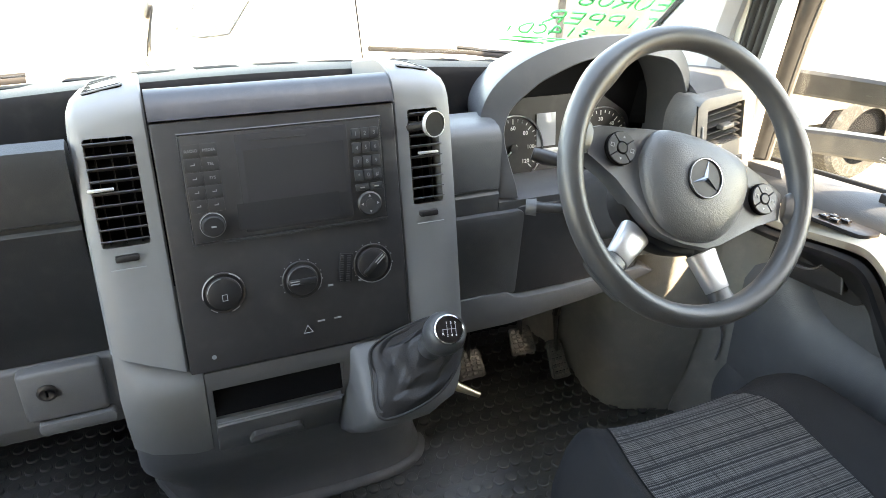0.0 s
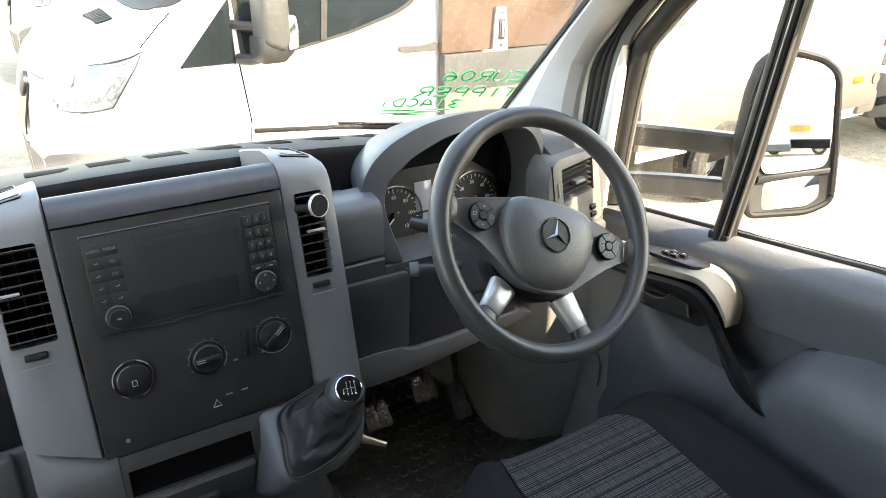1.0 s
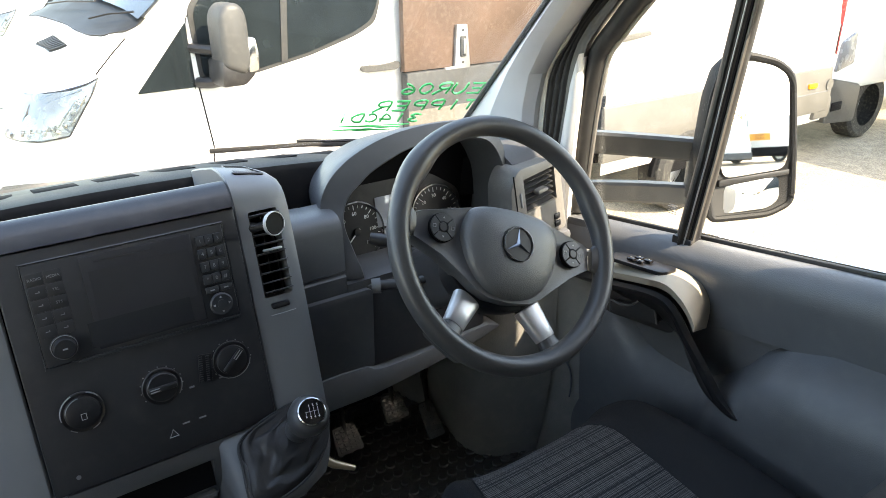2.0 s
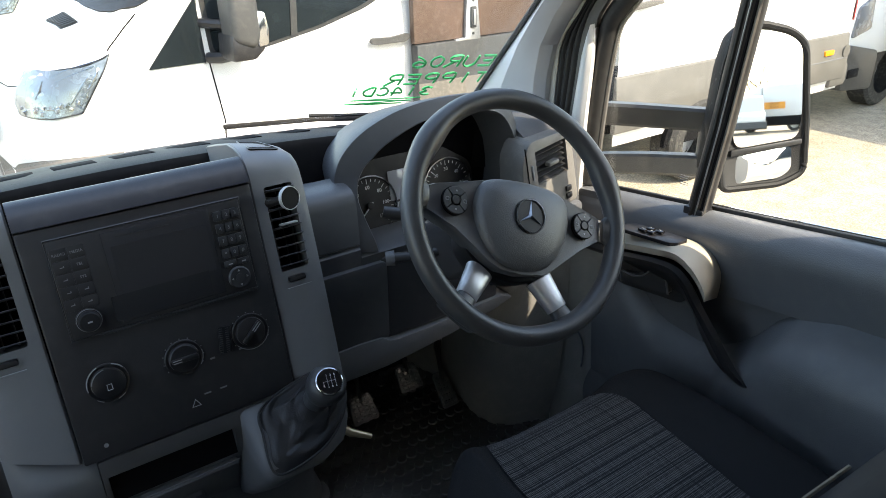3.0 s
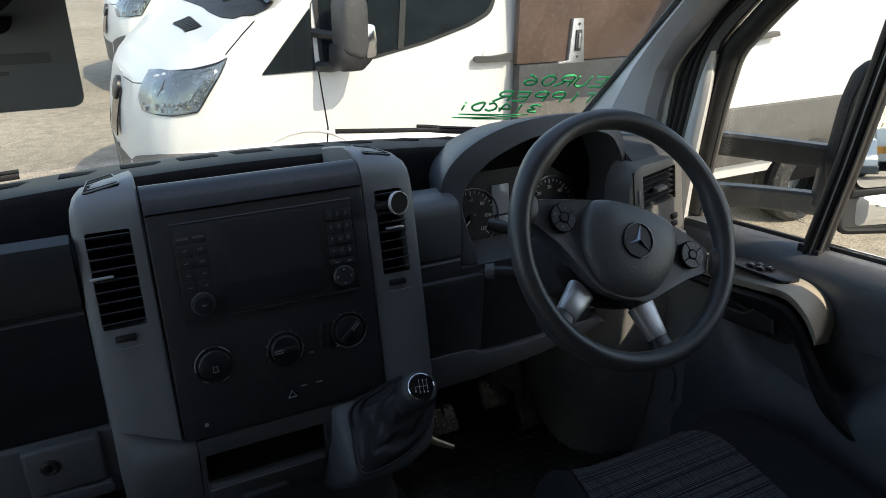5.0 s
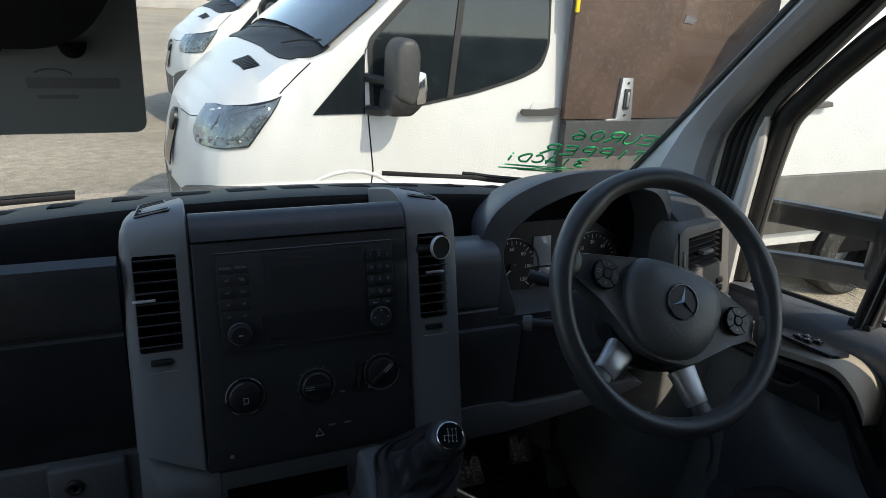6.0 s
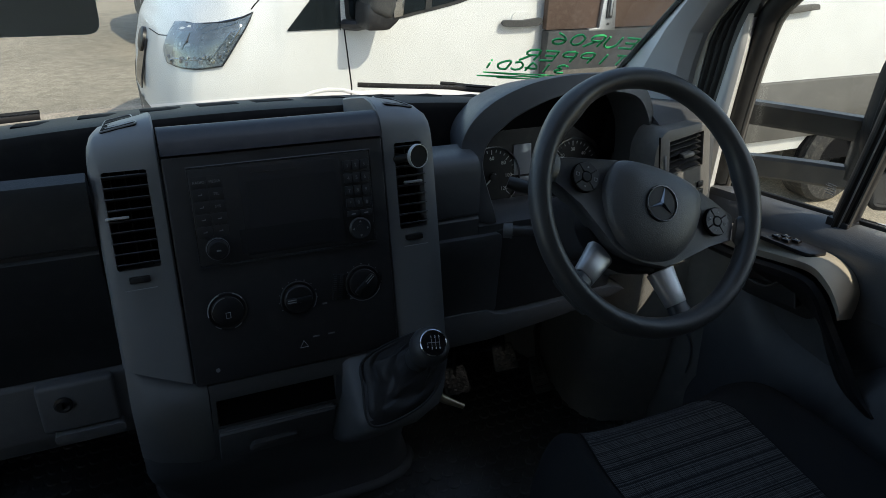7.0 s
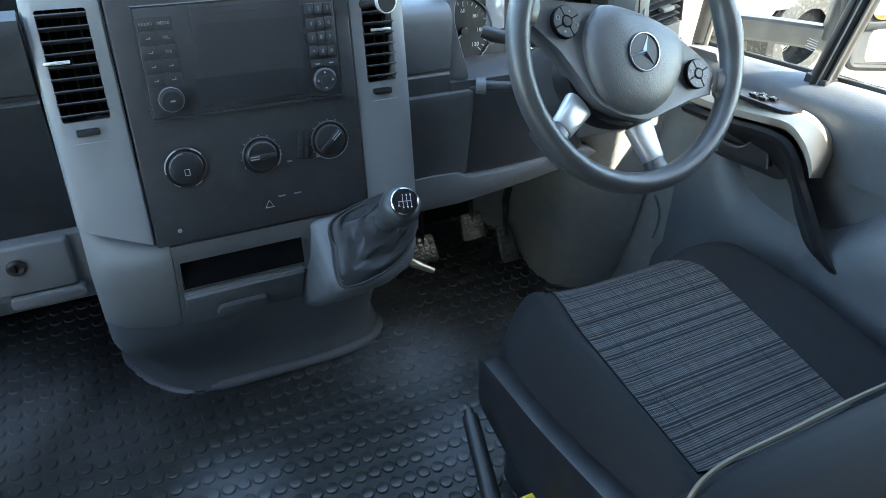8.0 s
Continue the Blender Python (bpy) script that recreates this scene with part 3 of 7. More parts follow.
def instruments():
    t = thing("instrument_cluster", "hooded instrument cluster with two dials and a display", "instruments", (0.5, 0.1, 0.63))
    # the hood: a broad arch, higher over the rev counter, with a soft front lip
    outer = smooth_path([(0.318, 0, 0.62), (0.312, 0, 0.69), (0.312, 0, 0.734), (0.322, 0, 0.768), (0.344, 0, 0.795), (0.381, 0, 0.819), (0.434, 0, 0.838), (0.491, 0, 0.847), (0.551, 0, 0.849), (0.613, 0, 0.845), (0.665, 0, 0.830), (0.700, 0, 0.795), (0.718, 0, 0.74), (0.722, 0, 0.67), (0.718, 0, 0.62)], 4)
    inner = smooth_path([(0.362, 0, 0.62), (0.350, 0, 0.67), (0.346, 0, 0.714), (0.365, 0, 0.751), (0.388, 0, 0.770), (0.413, 0, 0.787), (0.469, 0, 0.809), (0.510, 0, 0.817), (0.550, 0, 0.819), (0.600, 0, 0.815), (0.652, 0, 0.803), (0.681, 0, 0.773), (0.699, 0, 0.726), (0.700, 0, 0.67), (0.694, 0, 0.62)], 4)

    def shift(path, y, k, cz=0.66):
        return [Vector((0.515 + (p.x - 0.515) * k, y - 0.045 * max(0, min(1, (0.74 - p.z) / 0.1)) * (1 if p.x < 0.5 else 0.3), cz + (p.z - cz) * k)) for p in path]
    mid = [(a * 0.5 + b * 0.5) for a, b in zip(outer, inner)]
    rings = [shift(outer, 0.20, 0.78), shift(outer, 0.125, 0.90), shift(outer, 0.068, 0.985), shift([a * 0.92 + b * 0.08 for a, b in zip(outer, inner)], 0.058, 1.0), shift(mid, 0.050, 1.0), shift([a * 0.06 + b * 0.94 for a, b in zip(outer, inner)], 0.044, 1.0),
             shift(inner, 0.047, 0.998), shift(inner, 0.09, 0.97), shift(inner, 0.135, 0.93)]
    part("hood", loft(rings, closed=False), DASH, t, "arched charcoal hood", sharp=28)
    # black plate gives the shade deep inside the hood
    part("hood_shade", prism([(p.x, p.z) for p in shift(inner, 0.14, 0.955)], "y", 0.136, 0.15), VOID, t)
    F = axes((0.50, 0.122, 0.66), (1, 0, 0), (0, 0.18, 0.984), (0, -0.984, 0.18))
    part("face_plate", prism(rounded([(-0.15, -0.055), (0.15, -0.055), (0.15, 0.03), (0.08, 0.075), (-0.08, 0.075), (-0.15, 0.03)], 0.02), "z", -0.004, 0.0), BLACK, t, m=F)
    for cx, red in ((-0.088, 0), (0.088, 1)):
        g = part("dial", lathe([(0, 0.001), (0.055, 0.001), (0.055, 0.003)], 40, F @ Matrix.Translation((cx, -0.008, 0))), BLACK, t)
        part("bezel", lathe([(0.0535, 0.001), (0.0545, 0.005), (0.057, 0.005), (0.0575, 0.001)], 40, F @ Matrix.Translation((cx, -0.008, 0))), CHROME, g)
        for k in range(25):
            a = radians(225 - 270 * k / 24)
            L = 0.009 if k % 4 == 0 else 0.005
            mm = F @ Matrix.Translation((cx, -0.008, 0)) @ Matrix.Rotation(a, 4, "Z")
            part("tick", bx(0.050 - L, 0.050, -0.0006, 0.0006, 0.001, 0.0018), RED_INK if red and k in (0, 1, 2) else WHITE_INK, g, m=mm)
        for k, s in enumerate(("", "20", "40", "60", "80", "100", "120") if not red else ("0", "10", "20", "30", "40", "50", "")):
            if s:
                a = radians(225 - 45 * k)
                letters(s, 0.010, F @ Matrix.Translation((cx + 0.034 * math.cos(a), -0.008 + 0.034 * math.sin(a), 0.0015)), WHITE_INK, g, "numeral")
        part("needle", prism([(-0.008, -0.0015), (0.044, -0.0006), (0.044, 0.0006), (-0.008, 0.0015)], "z", 0.004, 0.0052), WHITE_INK, g, m=F @ Matrix.Translation((cx, -0.008, 0)) @ Matrix.Rotation(radians(223), 4, "Z"))
        part("needle_cap", lathe([(0.007, 0.003), (0.007, 0.006), (0, 0.007)], 16, F @ Matrix.Translation((cx, -0.008, 0))), BLACK, g)
    part("display", bx(-0.043, -0.005, -0.010, 0.047, 0.001, 0.003, 0.001), LCD, t, "pale rectangular display", m=F)
    part("lower_display", bx(-0.036, 0.000, -0.034, -0.014, 0.001, 0.003, 0.001), LCD, t, m=F)


instruments()


def air_vent(t, m, w, h, slats, tab=True, across=True):
    """A recessed outlet in a frame: near-black backing for its shade, slats, cross vanes and a bright thumb tab. m: its
    middle, across, up, out.
    """
    part("vent_shade", bx(-w / 2, w / 2, -h / 2, h / 2, -0.045, -0.040), VOID, t, m=m)
    for k in range(slats):
        y = -h / 2 + h * (k + 0.5) / slats
        s = bx(-w / 2, w / 2, -0.0010, 0.0010, -0.011, 0.011, 0.0006, 1)
        part("slat", s, KEYTOP, t, m=m @ Matrix.Translation((0, y, -0.013)) @ Matrix.Rotation(radians(-14), 4, "X"))
    for k in range(3):
        x = -w / 2 + w * (k + 0.5) / 3
        part("vane", bx(x - 0.0008, x + 0.0008, -h / 2, h / 2, -0.038, -0.027), BLACK, t, m=m)
    if tab:
        part("thumb_tab", bx(-0.017, 0.012, -0.0018, 0.0018, -0.004, 0.003, 0.0012), SILVER, t, "bright thumb tab", m=m @ Matrix.Translation((-0.014 if w > 0.05 else 0.003, 0.007, 0)))


def console():
    t = thing("centre_console", "silver grey and black centre console with air vents", "centre console", (0, 0.05, FLOOR))
    # the pillars' paths, from the foot up over the top to the rear: inner edge (y, z), outer edge (x, y, z)
    path_in = [(-0.0762, 0.455), (-0.035, 0.625), (0.002, 0.775), (0.008, 0.797), (0.016, 0.812), (0.032, 0.825), (0.055, 0.830), (0.085, 0.829), (0.15, 0.812), (0.20, 0.797)]
    path_out = [(0.243, -0.0762, 0.455), (0.243, -0.035, 0.625), (0.243, 0.004, 0.770), (0.242, 0.010, 0.790), (0.241, 0.018, 0.803), (0.240, 0.034, 0.812), (0.238, 0.056, 0.814), (0.235, 0.085, 0.811), (0.228, 0.15, 0.792), (0.222, 0.20, 0.776)]
    for side in (-1, 1):
        rings = []
        for k, ((yi, zi), (xo, yo, zo)) in enumerate(zip(path_in, path_out)):
            a, b = path_in[max(k - 1, 0)], path_in[min(k + 1, len(path_in) - 1)]
            tan = Vector((0, b[0] - a[0], b[1] - a[1])).normalized()
            n = Vector((0, tan.z, -tan.y))
            pi, po = Vector((side * 0.155, yi, zi)), Vector((side * xo, yo, zo))
            if k == 0 and side < 0:
                pi, po = Vector((-0.155, -0.0716, 0.474)), Vector((-xo, -0.0619, 0.514))
            m1 = pi.lerp(po, 0.5) - n * 0.002
            m2 = pi.lerp(po, 0.86) - n * 0.001
            rings.append([pi + n * 0.002, pi.lerp(po, 0.03) - n * 0.001, m1, m2, po + n * 0.004 - Vector((side * 0.003, 0, 0)), po + n * 0.012, po + n * 0.062, pi + n * 0.062])
        p = part("side_pillar", loft(rings), GREY, t, "silver grey pillar with tall air vent", sharp=42)
        cx, hw = (-0.200, 0.0275) if side < 0 else (0.197, 0.0225)
        M = CON @ Matrix.Translation((cx, -0.078, 0.006))
        hole = prism(rounded([(-hw, -0.066), (hw, -0.066), (hw, 0.066), (-hw, 0.066)], 0.004), "z", -0.05, 0.03)
        hole.transform(M)
        slot = prism(rounded([(-0.014, -0.0045), (0.014, -0.0045), (0.014, 0.0045), (-0.014, 0.0045)], 0.003), "z", -0.012, 0.03)
        slot.transform(CON @ Matrix.Translation((cx - 0.002, -0.158, 0)))
    
        cut(p, hole, slot)
        air_vent(p, M, 2 * hw, 0.132, 9)
        part("wheel_slot", bx(-0.0135, 0.0135, -0.004, 0.004, -0.006, 0.0045, 0.002), BLACK, p, m=CON @ Matrix.Translation((cx - 0.002, -0.158, 0)))
        part("groove_line", bx(-0.020, 0.020, -0.0005, 0.0005, 0.0045, 0.0072), DIM_INK, p, m=CON @ Matrix.Translation((cx - 0.002, -0.170, 0)))
        # the small outlet on top of the pillar
        tm = axes((side * 0.198, 0.080, 0.8200), Vector((1, 0, -side * 0.19)).normalized(), Vector((0, 1, -0.10)).normalized(), Vector((side * 0.19, 0.10, 1)).normalized())
        top = part("top_outlet", prism(rounded([(-0.024 * side, -0.038), (0.024 * side, -0.038), (0.016 * side, 0.038), (-0.018 * side, 0.038)][::side], 0.006), "z", -0.004, 0.0006, 0.0003), VOID, p, m=tm)
        rimline = rounded([(-0.024 * side, -0.038), (0.024 * side, -0.038), (0.016 * side, 0.038), (-0.018 * side, 0.038)][::side], 0.006)
        part("outlet_frame", tube([tm @ Vector((a, b, 0.0)) for a, b in rimline], 0.0012, 6, loop=True), GREY, top)
        for k in range(3):
            part("grille_bar", bx(-0.020, 0.020, -0.020 + 0.018 * k, -0.0185 + 0.018 * k, 0.0004, 0.0012), BLACK, top, m=tm)
    # black centre: padded cap, then the panel
    cap = [(0.055, 0.74), (0.050, 0.812), (0.042, 0.820), (0.030, 0.823), (0.017, 0.819), (0.005, 0.808), (-0.0045, 0.7935), (0.04, 0.785), (0.04, 0.74)]
    part("padded_cap", prism(cap, "x", -0.153, 0.153), DASHTOP, t, "padded dark cap with open bin behind", sharp=60)
    part("bin_floor", bx(-0.153, 0.153, 0.05, 0.195, 0.70, 0.71), VOID, t)
    panel = part("centre_panel", bx(-0.153, 0.153, -0.327, 0.0, -0.03, 0.003, 0.003), PANEL, t, "black satin centre panel", m=CON)
    part("panel_rib", bx(-0.086, 0.130, -0.1565, -0.1545, 0.003, 0.0062, 0.0006), KEYTOP, panel, m=CON)
    # climate controls
    for cx, cy, r in ((-0.097, -0.2215, 0.0275), (0.0045, -0.222, 0.0265), (0.1045, -0.2155, 0.0275)):
        M = CON @ Matrix.Translation((cx, cy, 0.0045))
        d = part("control_dial", lathe([(r, -0.002), (r, 0.0012), (r * 0.96, 0.0020), (r * 0.84, 0.0006), (r * 0.80, 0.0010), (r * 0.78, 0.0052), (r * 0.72, 0.0064), (0, 0.0058)], 40, M), KNOB, t, "round black climate dial")

        def arc(a0, a1, rad, ink, thick=0.0007, z=0.0018):
            part("dial_arc", tube([(r * rad * math.cos(radians(a0 + (a1 - a0) * k / 8)), r * rad * math.sin(radians(a0 + (a1 - a0) * k / 8)), z) for k in range(9)], thick, 5), ink, d, m=M)
        if cx < -0.05:
            part("dial_print", tube([(-0.0030, -0.009, 0.0062), (0.0030, -0.009, 0.0062), (0.0030, -0.001, 0.0062), (-0.0030, -0.001, 0.0062)], 0.0006, 5, loop=True), SOFT_INK, d, m=M)
            arc(110, 190, 0.97, SOFT_INK, 0.0008)
            arc(95, 170, 0.76, DIM_INK, 0.0006, 0.0056)
            arc(35, 70, 0.97, SOFT_INK, 0.0008)
            arc(225, 245, 0.97, DIM_INK)
            arc(285, 310, 0.97, DIM_INK)
        else:
            turn = 0 if cx < 0.05 else 42
            G = M @ Matrix.Rotation(radians(turn), 4, "Z")
            part("dial_grip", bx(-r * 0.70, r * 0.70, -0.0035, 0.0035, 0.0050, 0.0125, 0.0016), KNOB, d, m=G)
            for y in (-0.0012, 0.0022):
                part("dial_mark", bx(-r * 0.66, -r * 0.20, y - 0.0006, y + 0.0006, 0.0124, 0.0129) if cx < 0.05 else bx(r * 0.10, r * 0.66, y - 0.0006, y + 0.0006, 0.0124, 0.0129), SOFT_INK, d, m=G)
            arc(-40, 10, 1.0, DIM_INK) if cx < 0.05 else arc(215, 350, 1.0, DIM_INK)
            for k in range(11):
                a = radians(210 - 24 * k)
                part("dial_tick", bx(r * 1.04, r * 1.09, -0.0008, 0.0008, -0.0015, -0.0006), SOFT_INK if k % 3 == 0 else DIM_INK, d, m=M @ Matrix.Rotation(a, 4, "Z"))
    M = CON @ Matrix.Translation((0.066, -0.2155, 0.0035)) @ Matrix.Rotation(radians(-8), 4, "Z")
    wheel = part("thumb_wheel", bx(-0.009, 0.009, -0.020, 0.020, 0, 0.004, 0.001), BLACK, t, m=M)
    for k in range(12):
        for x in (-0.0062, 0.0030):
            part("thumb_ridge", bx(x - 0.0022, x + 0.0022, -0.0185 + 0.0032 * k, -0.0172 + 0.0032 * k, 0.004, 0.0056), KEYTOP, wheel, m=M)
    for cx in (0.043, 0.086):
        part("heater_icon", bx(cx - 0.0035, cx + 0.0035, -0.2385, -0.2360, 0.003, 0.0037), DIM_INK, panel, m=CON)
    # switch row with the hazard triangle
    part("switch_strip", prism(rounded([(-0.11, -0.316), (0.135, -0.316), (0.143, -0.268), (-0.128, -0.268)], 0.01), "z", 0.002, 0.0027, 0.0003), PANEL, panel, m=CON)
    tri = tube([(0.007 * math.cos(a), 0.007 * math.sin(a), 0.0054) for a in (math.pi / 2, math.pi * 7 / 6, math.pi * 11 / 6)], 0.0009, 5, loop=True)
    part("hazard_triangle", tri, SOFT_INK, panel, m=CON @ Matrix.Translation((0.005, -0.295, 0)))
    for cx in (0.0245, 0.048):
        part("switch_icon", bx(cx - 0.005, cx + 0.005, -0.2865, -0.2845, 0.0034, 0.0042), DIM_INK, panel, m=CON)
    part("microphone_dot", lathe([(0.003, 0.005), (0.003, 0.006), (0, 0.006)], 12, CON @ Matrix.Translation((-0.121, -0.307, -0.0015))), DIM_INK, panel)
    # lower light grey housing: cheek with a slanting top seam, pocket, drawer
    rings = []
    for x, top in ((-0.242, 0.512), (-0.220, 0.500), (-0.195, 0.488), (-0.165, 0.475), (-0.1385, 0.468)):
        k = 0.012 if x < -0.23 else (0.004 if x > -0.145 else 0.0)
        yt = 0.006 - 0.2425 * (0.79 - top) + 0.002 + k
        low = 0.283 + 0.052 * ((-0.1385 - x) / 0.1035) ** 1.3
        rings.append([(x, yt + 0.01, top), (x, yt, top - 0.004), (x, -0.080 + k, 0.45), (x, -0.070 + k, 0.40), (x, -0.0525 + k, 0.35), (x, float(np.interp(low, (0.28, 0.33, 0.35), (-0.022, -0.045, -0.0525))) + k, low), (x, 0.16, low), (x, 0.16, top)])
    part("lower_cheek", loft(rings), GREY, t, "lighter grey lower cheek", sharp=50)
    hood = [(-0.076, 0.468), (-0.078, 0.452), (-0.068, 0.40), (-0.043, 0.33), (-0.022, 0.280), (0.2, 0.280), (0.2, 0.46)]
    body = part("lower_housing", prism(hood, "x", -0.1375, 0.10), LOWGREY, t, "mid grey housing with pocket and drawer")
    P = axes((0, -0.074, 0.440), (1, 0, 0), (0, 0.26, 0.966), (0, -0.966, 0.26))
    hole = bx(-0.130, 0.052, -0.052, -0.002, -0.12, 0.03, 0.003)
    hole.transform(P)
    cut(body, hole)
    part("pocket_rim", tube([P @ Vector(p) for p in ((-0.130, -0.001, 0.0), (0.0480, -0.001, 0.0), (0.0480, -0.053, 0.0), (-0.130, -0.053, 0.0))], 0.0014, 6, loop=True), LOWGREY, body)
    # black block fills the pocket in place of its inner shade
    part("pocket_shade", bx(-0.1299, 0.0519, -0.0519, -0.0021, -0.118, -0.022), VOID, body, m=P)
    Q = axes((0, -0.067, 0.369), (1, 0, 0), (0, -0.424, 0.906), (0, -0.906, -0.424))
    dr = part("drawer", bx(-0.131, 0.051, -0.087, 0.0, -0.02, 0.004, 0.003), LOWGREY, t, "grey pull-out drawer with scooped handle", m=Q)
    part("drawer_handle", prism(rounded([(-0.088, -0.064), (-0.004, -0.064), (-0.010, -0.039), (-0.082, -0.039)], 0.006), "z", 0.003, 0.012, 0.003), LOWGREY, dr, m=Q)
    # black plate stands for the shade in the finger scoop
    part("scoop_shade", prism(rounded([(-0.066, -0.073), (-0.026, -0.073), (-0.030, -0.0645), (-0.062, -0.0645)], 0.003), "z", 0.003, 0.006, 0.001), VOID, dr, m=Q)

    # flared skirt standing on the floor
    def ring(z, grow, push=0.0, square=0.0):
        """square: how far the passenger-side corner keeps the cheek's shape."""
        base = [(-0.232, 0.34), (-0.226, 0.23), (-0.196, 0.150), (-0.150, 0.095), (-0.10, 0.078), (0.0, 0.074), (0.09, 0.072), (0.17, 0.078), (0.222, 0.105), (0.240, 0.17), (0.24, 0.34)]
        box = [(-0.2435, 0.34), (-0.2435, 0.24), (-0.2435, 0.125), (-0.236, 0.078), (-0.12, 0.074)]
        base = [(p[0] + (q[0] - p[0]) * square, p[1] + (q[1] - p[1]) * square) for p, q in zip(base, box)] + base[5:]
        return smooth_path([(x * grow, (y - 0.3) * grow + 0.3 - push * max(0.0, min(1.0, (0.30 - y) / 0.2)), z) for x, y in base], 4)
    levels = [[Vector((min(p.x, 0.15), p.y, p.z)) for p in ring(z, 0.985, push, 1.0)] for z, push in ((0.343, 0.1150), (0.33, 0.1115), (0.315, 0.1055))] + [ring(0.30, 0.985, 0.1000, 1.0), ring(0.276, 0.985, 0.098, 1.0), ring(0.25, 0.985, 0.089, 0.95), ring(0.22, 0.985, 0.072, 0.85), ring(0.17, 0.985, 0.046, 0.6), ring(0.125, 0.995, 0.024, 0.32), ring(0.09, 1.015, 0.010, 0.15), ring(FLOOR + 0.022, 1.060, 0.002), ring(FLOOR + 0.004, 1.082), ring(FLOOR, 1.085)]
    part("floor_skirt", loft(levels, closed=False), LOWGREY, t, "flared grey skirt meeting the floor", sharp=60)
    lip = [p + Vector((0, 0, 0.007)) for p in ring(FLOOR, 1.075)]
    part("skirt_lip", tube(lip[16:36], [0.006] + [0.012] * 18 + [0.007], 10), LOWGREY, t)
    part("skirt_lip", tube([p + Vector((0, 0, -0.004)) for p in lip[4:15]], [0.004] + [0.008] * 9 + [0.004], 8), GREY, t)


console()


def radio():
    t = thing("car_radio", "black car radio with number keys and dark screen", "car radio", (0, -0.02, 0.70))
    R = CON @ Matrix.Translation((0, 0, 0.003))
    part("face", bx(-0.123, 0.130, -0.152, -0.017, -0.004, 0.004, 0.002), PANEL, t, m=R)
    part("rim", tube([R @ Vector(p) for p in ((-0.1245, -0.0155, 0.003), (0.1315, -0.0155, 0.003), (0.1315, -0.1535, 0.003), (-0.1245, -0.1535, 0.003))], 0.0015, 5, loop=True), KEYTOP, t)
    part("screen", bx(-0.058, 0.084, -0.146, -0.022, 0.003, 0.0055, 0.001), SCREEN, t, "dark glossy screen", m=R)
    part("disc_slot", bx(-0.042, 0.030, -0.0310, -0.0298, 0.0055, 0.0058), PANEL, t, m=R)
    part("screen_window", bx(-0.050, 0.078, -0.110, -0.042, 0.0055, 0.0058), SCREEN, t, m=R)
    part("lower_window", bx(-0.066, 0.066, -0.142, -0.108, 0.0055, 0.0060), SCREENDARK, t, "dark display strip", m=R)
    for r in range(4):
        for c in range(3):
            x, y = 0.0955 + 0.0125 * c, -0.0355 - 0.0185 * r
            k = part("number_key", bx(x - 0.0058, x + 0.0058, y - 0.0070, y + 0.0070, 0.003, 0.0072, 0.001), KEYTOP, t, m=R)
            letters(("123", "456", "789", "*0#")[r][c], 0.0075, R @ Matrix.Translation((x, y, 0.0075)), DIM_INK, k, "key_print")
    for x in (0.0985, 0.118):
        k = part("wide_key", bx(x - 0.0088, x + 0.0088, -0.1115, -0.1025, 0.003, 0.0072, 0.001), KEYTOP, t, m=R)
        part("key_print", bx(x - 0.003, x + 0.003, -0.108, -0.1065, 0.0072, 0.0078), SOFT_INK, k, m=R)
    M = R @ Matrix.Translation((0.107, -0.130, 0.003))
    d = part("direction_pad", lathe([(0.0165, 0), (0.0165, 0.004), (0.0145, 0.0055), (0.0065, 0.005), (0.0065, 0.0065), (0, 0.0068)], 28, M), KEYTOP, t)
    for a in range(4):
        part("arrow", prism([(0.0095, -0.0018), (0.0125, 0), (0.0095, 0.0018)], "z", 0.005, 0.0062), SOFT_INK, d, m=M @ Matrix.Rotation(a * math.pi / 2, 4, "Z"))
    names = (("RADIO", "MEDIA"), ("", "TEL"), ("", "SYS"), ("", ""), ("", ""))
    for r in range(5):
        for c in range(2):
            x, y = -0.111 + 0.021 * c, -0.0365 - 0.0172 * r
            k = part("function_key", bx(x - 0.0098, x + 0.0098, y - 0.0080, y + 0.0080, 0.003, 0.0044, 0.0003), PANEL, t, m=R)
            if names[r][c]:
                letters(names[r][c], 0.0052, R @ Matrix.Translation((x, y, 0.0048)), DIM_INK, k, "key_print")
            else:
                part("key_print", join(bx(x - 0.0026, x + 0.0026, y - 0.0005, y + 0.0005, 0.0044, 0.0050), bx(x + 0.0016, x + 0.0026, y, y + 0.0022, 0.0044, 0.0050)), DIM_INK, k, m=R)
    M = R @ Matrix.Translation((-0.098, -0.130, 0.003))
    kn = part("volume_knob", lathe([(0.0165, 0), (0.0165, 0.003), (0.014, 0.004), (0.0135, 0.012), (0.012, 0.014), (0, 0.0142)], 28, M), KNOB, t)
    part("knob_ring", lathe([(0.0150, 0.0036), (0.0152, 0.0044), (0.0157, 0.0044), (0.016, 0.003)], 28, M), DIM_INK, kn)
    part("knob_print", bx(-0.003, 0.003, -0.001, 0.001, 0.0142, 0.0148), SOFT_INK, kn, m=M)


radio()


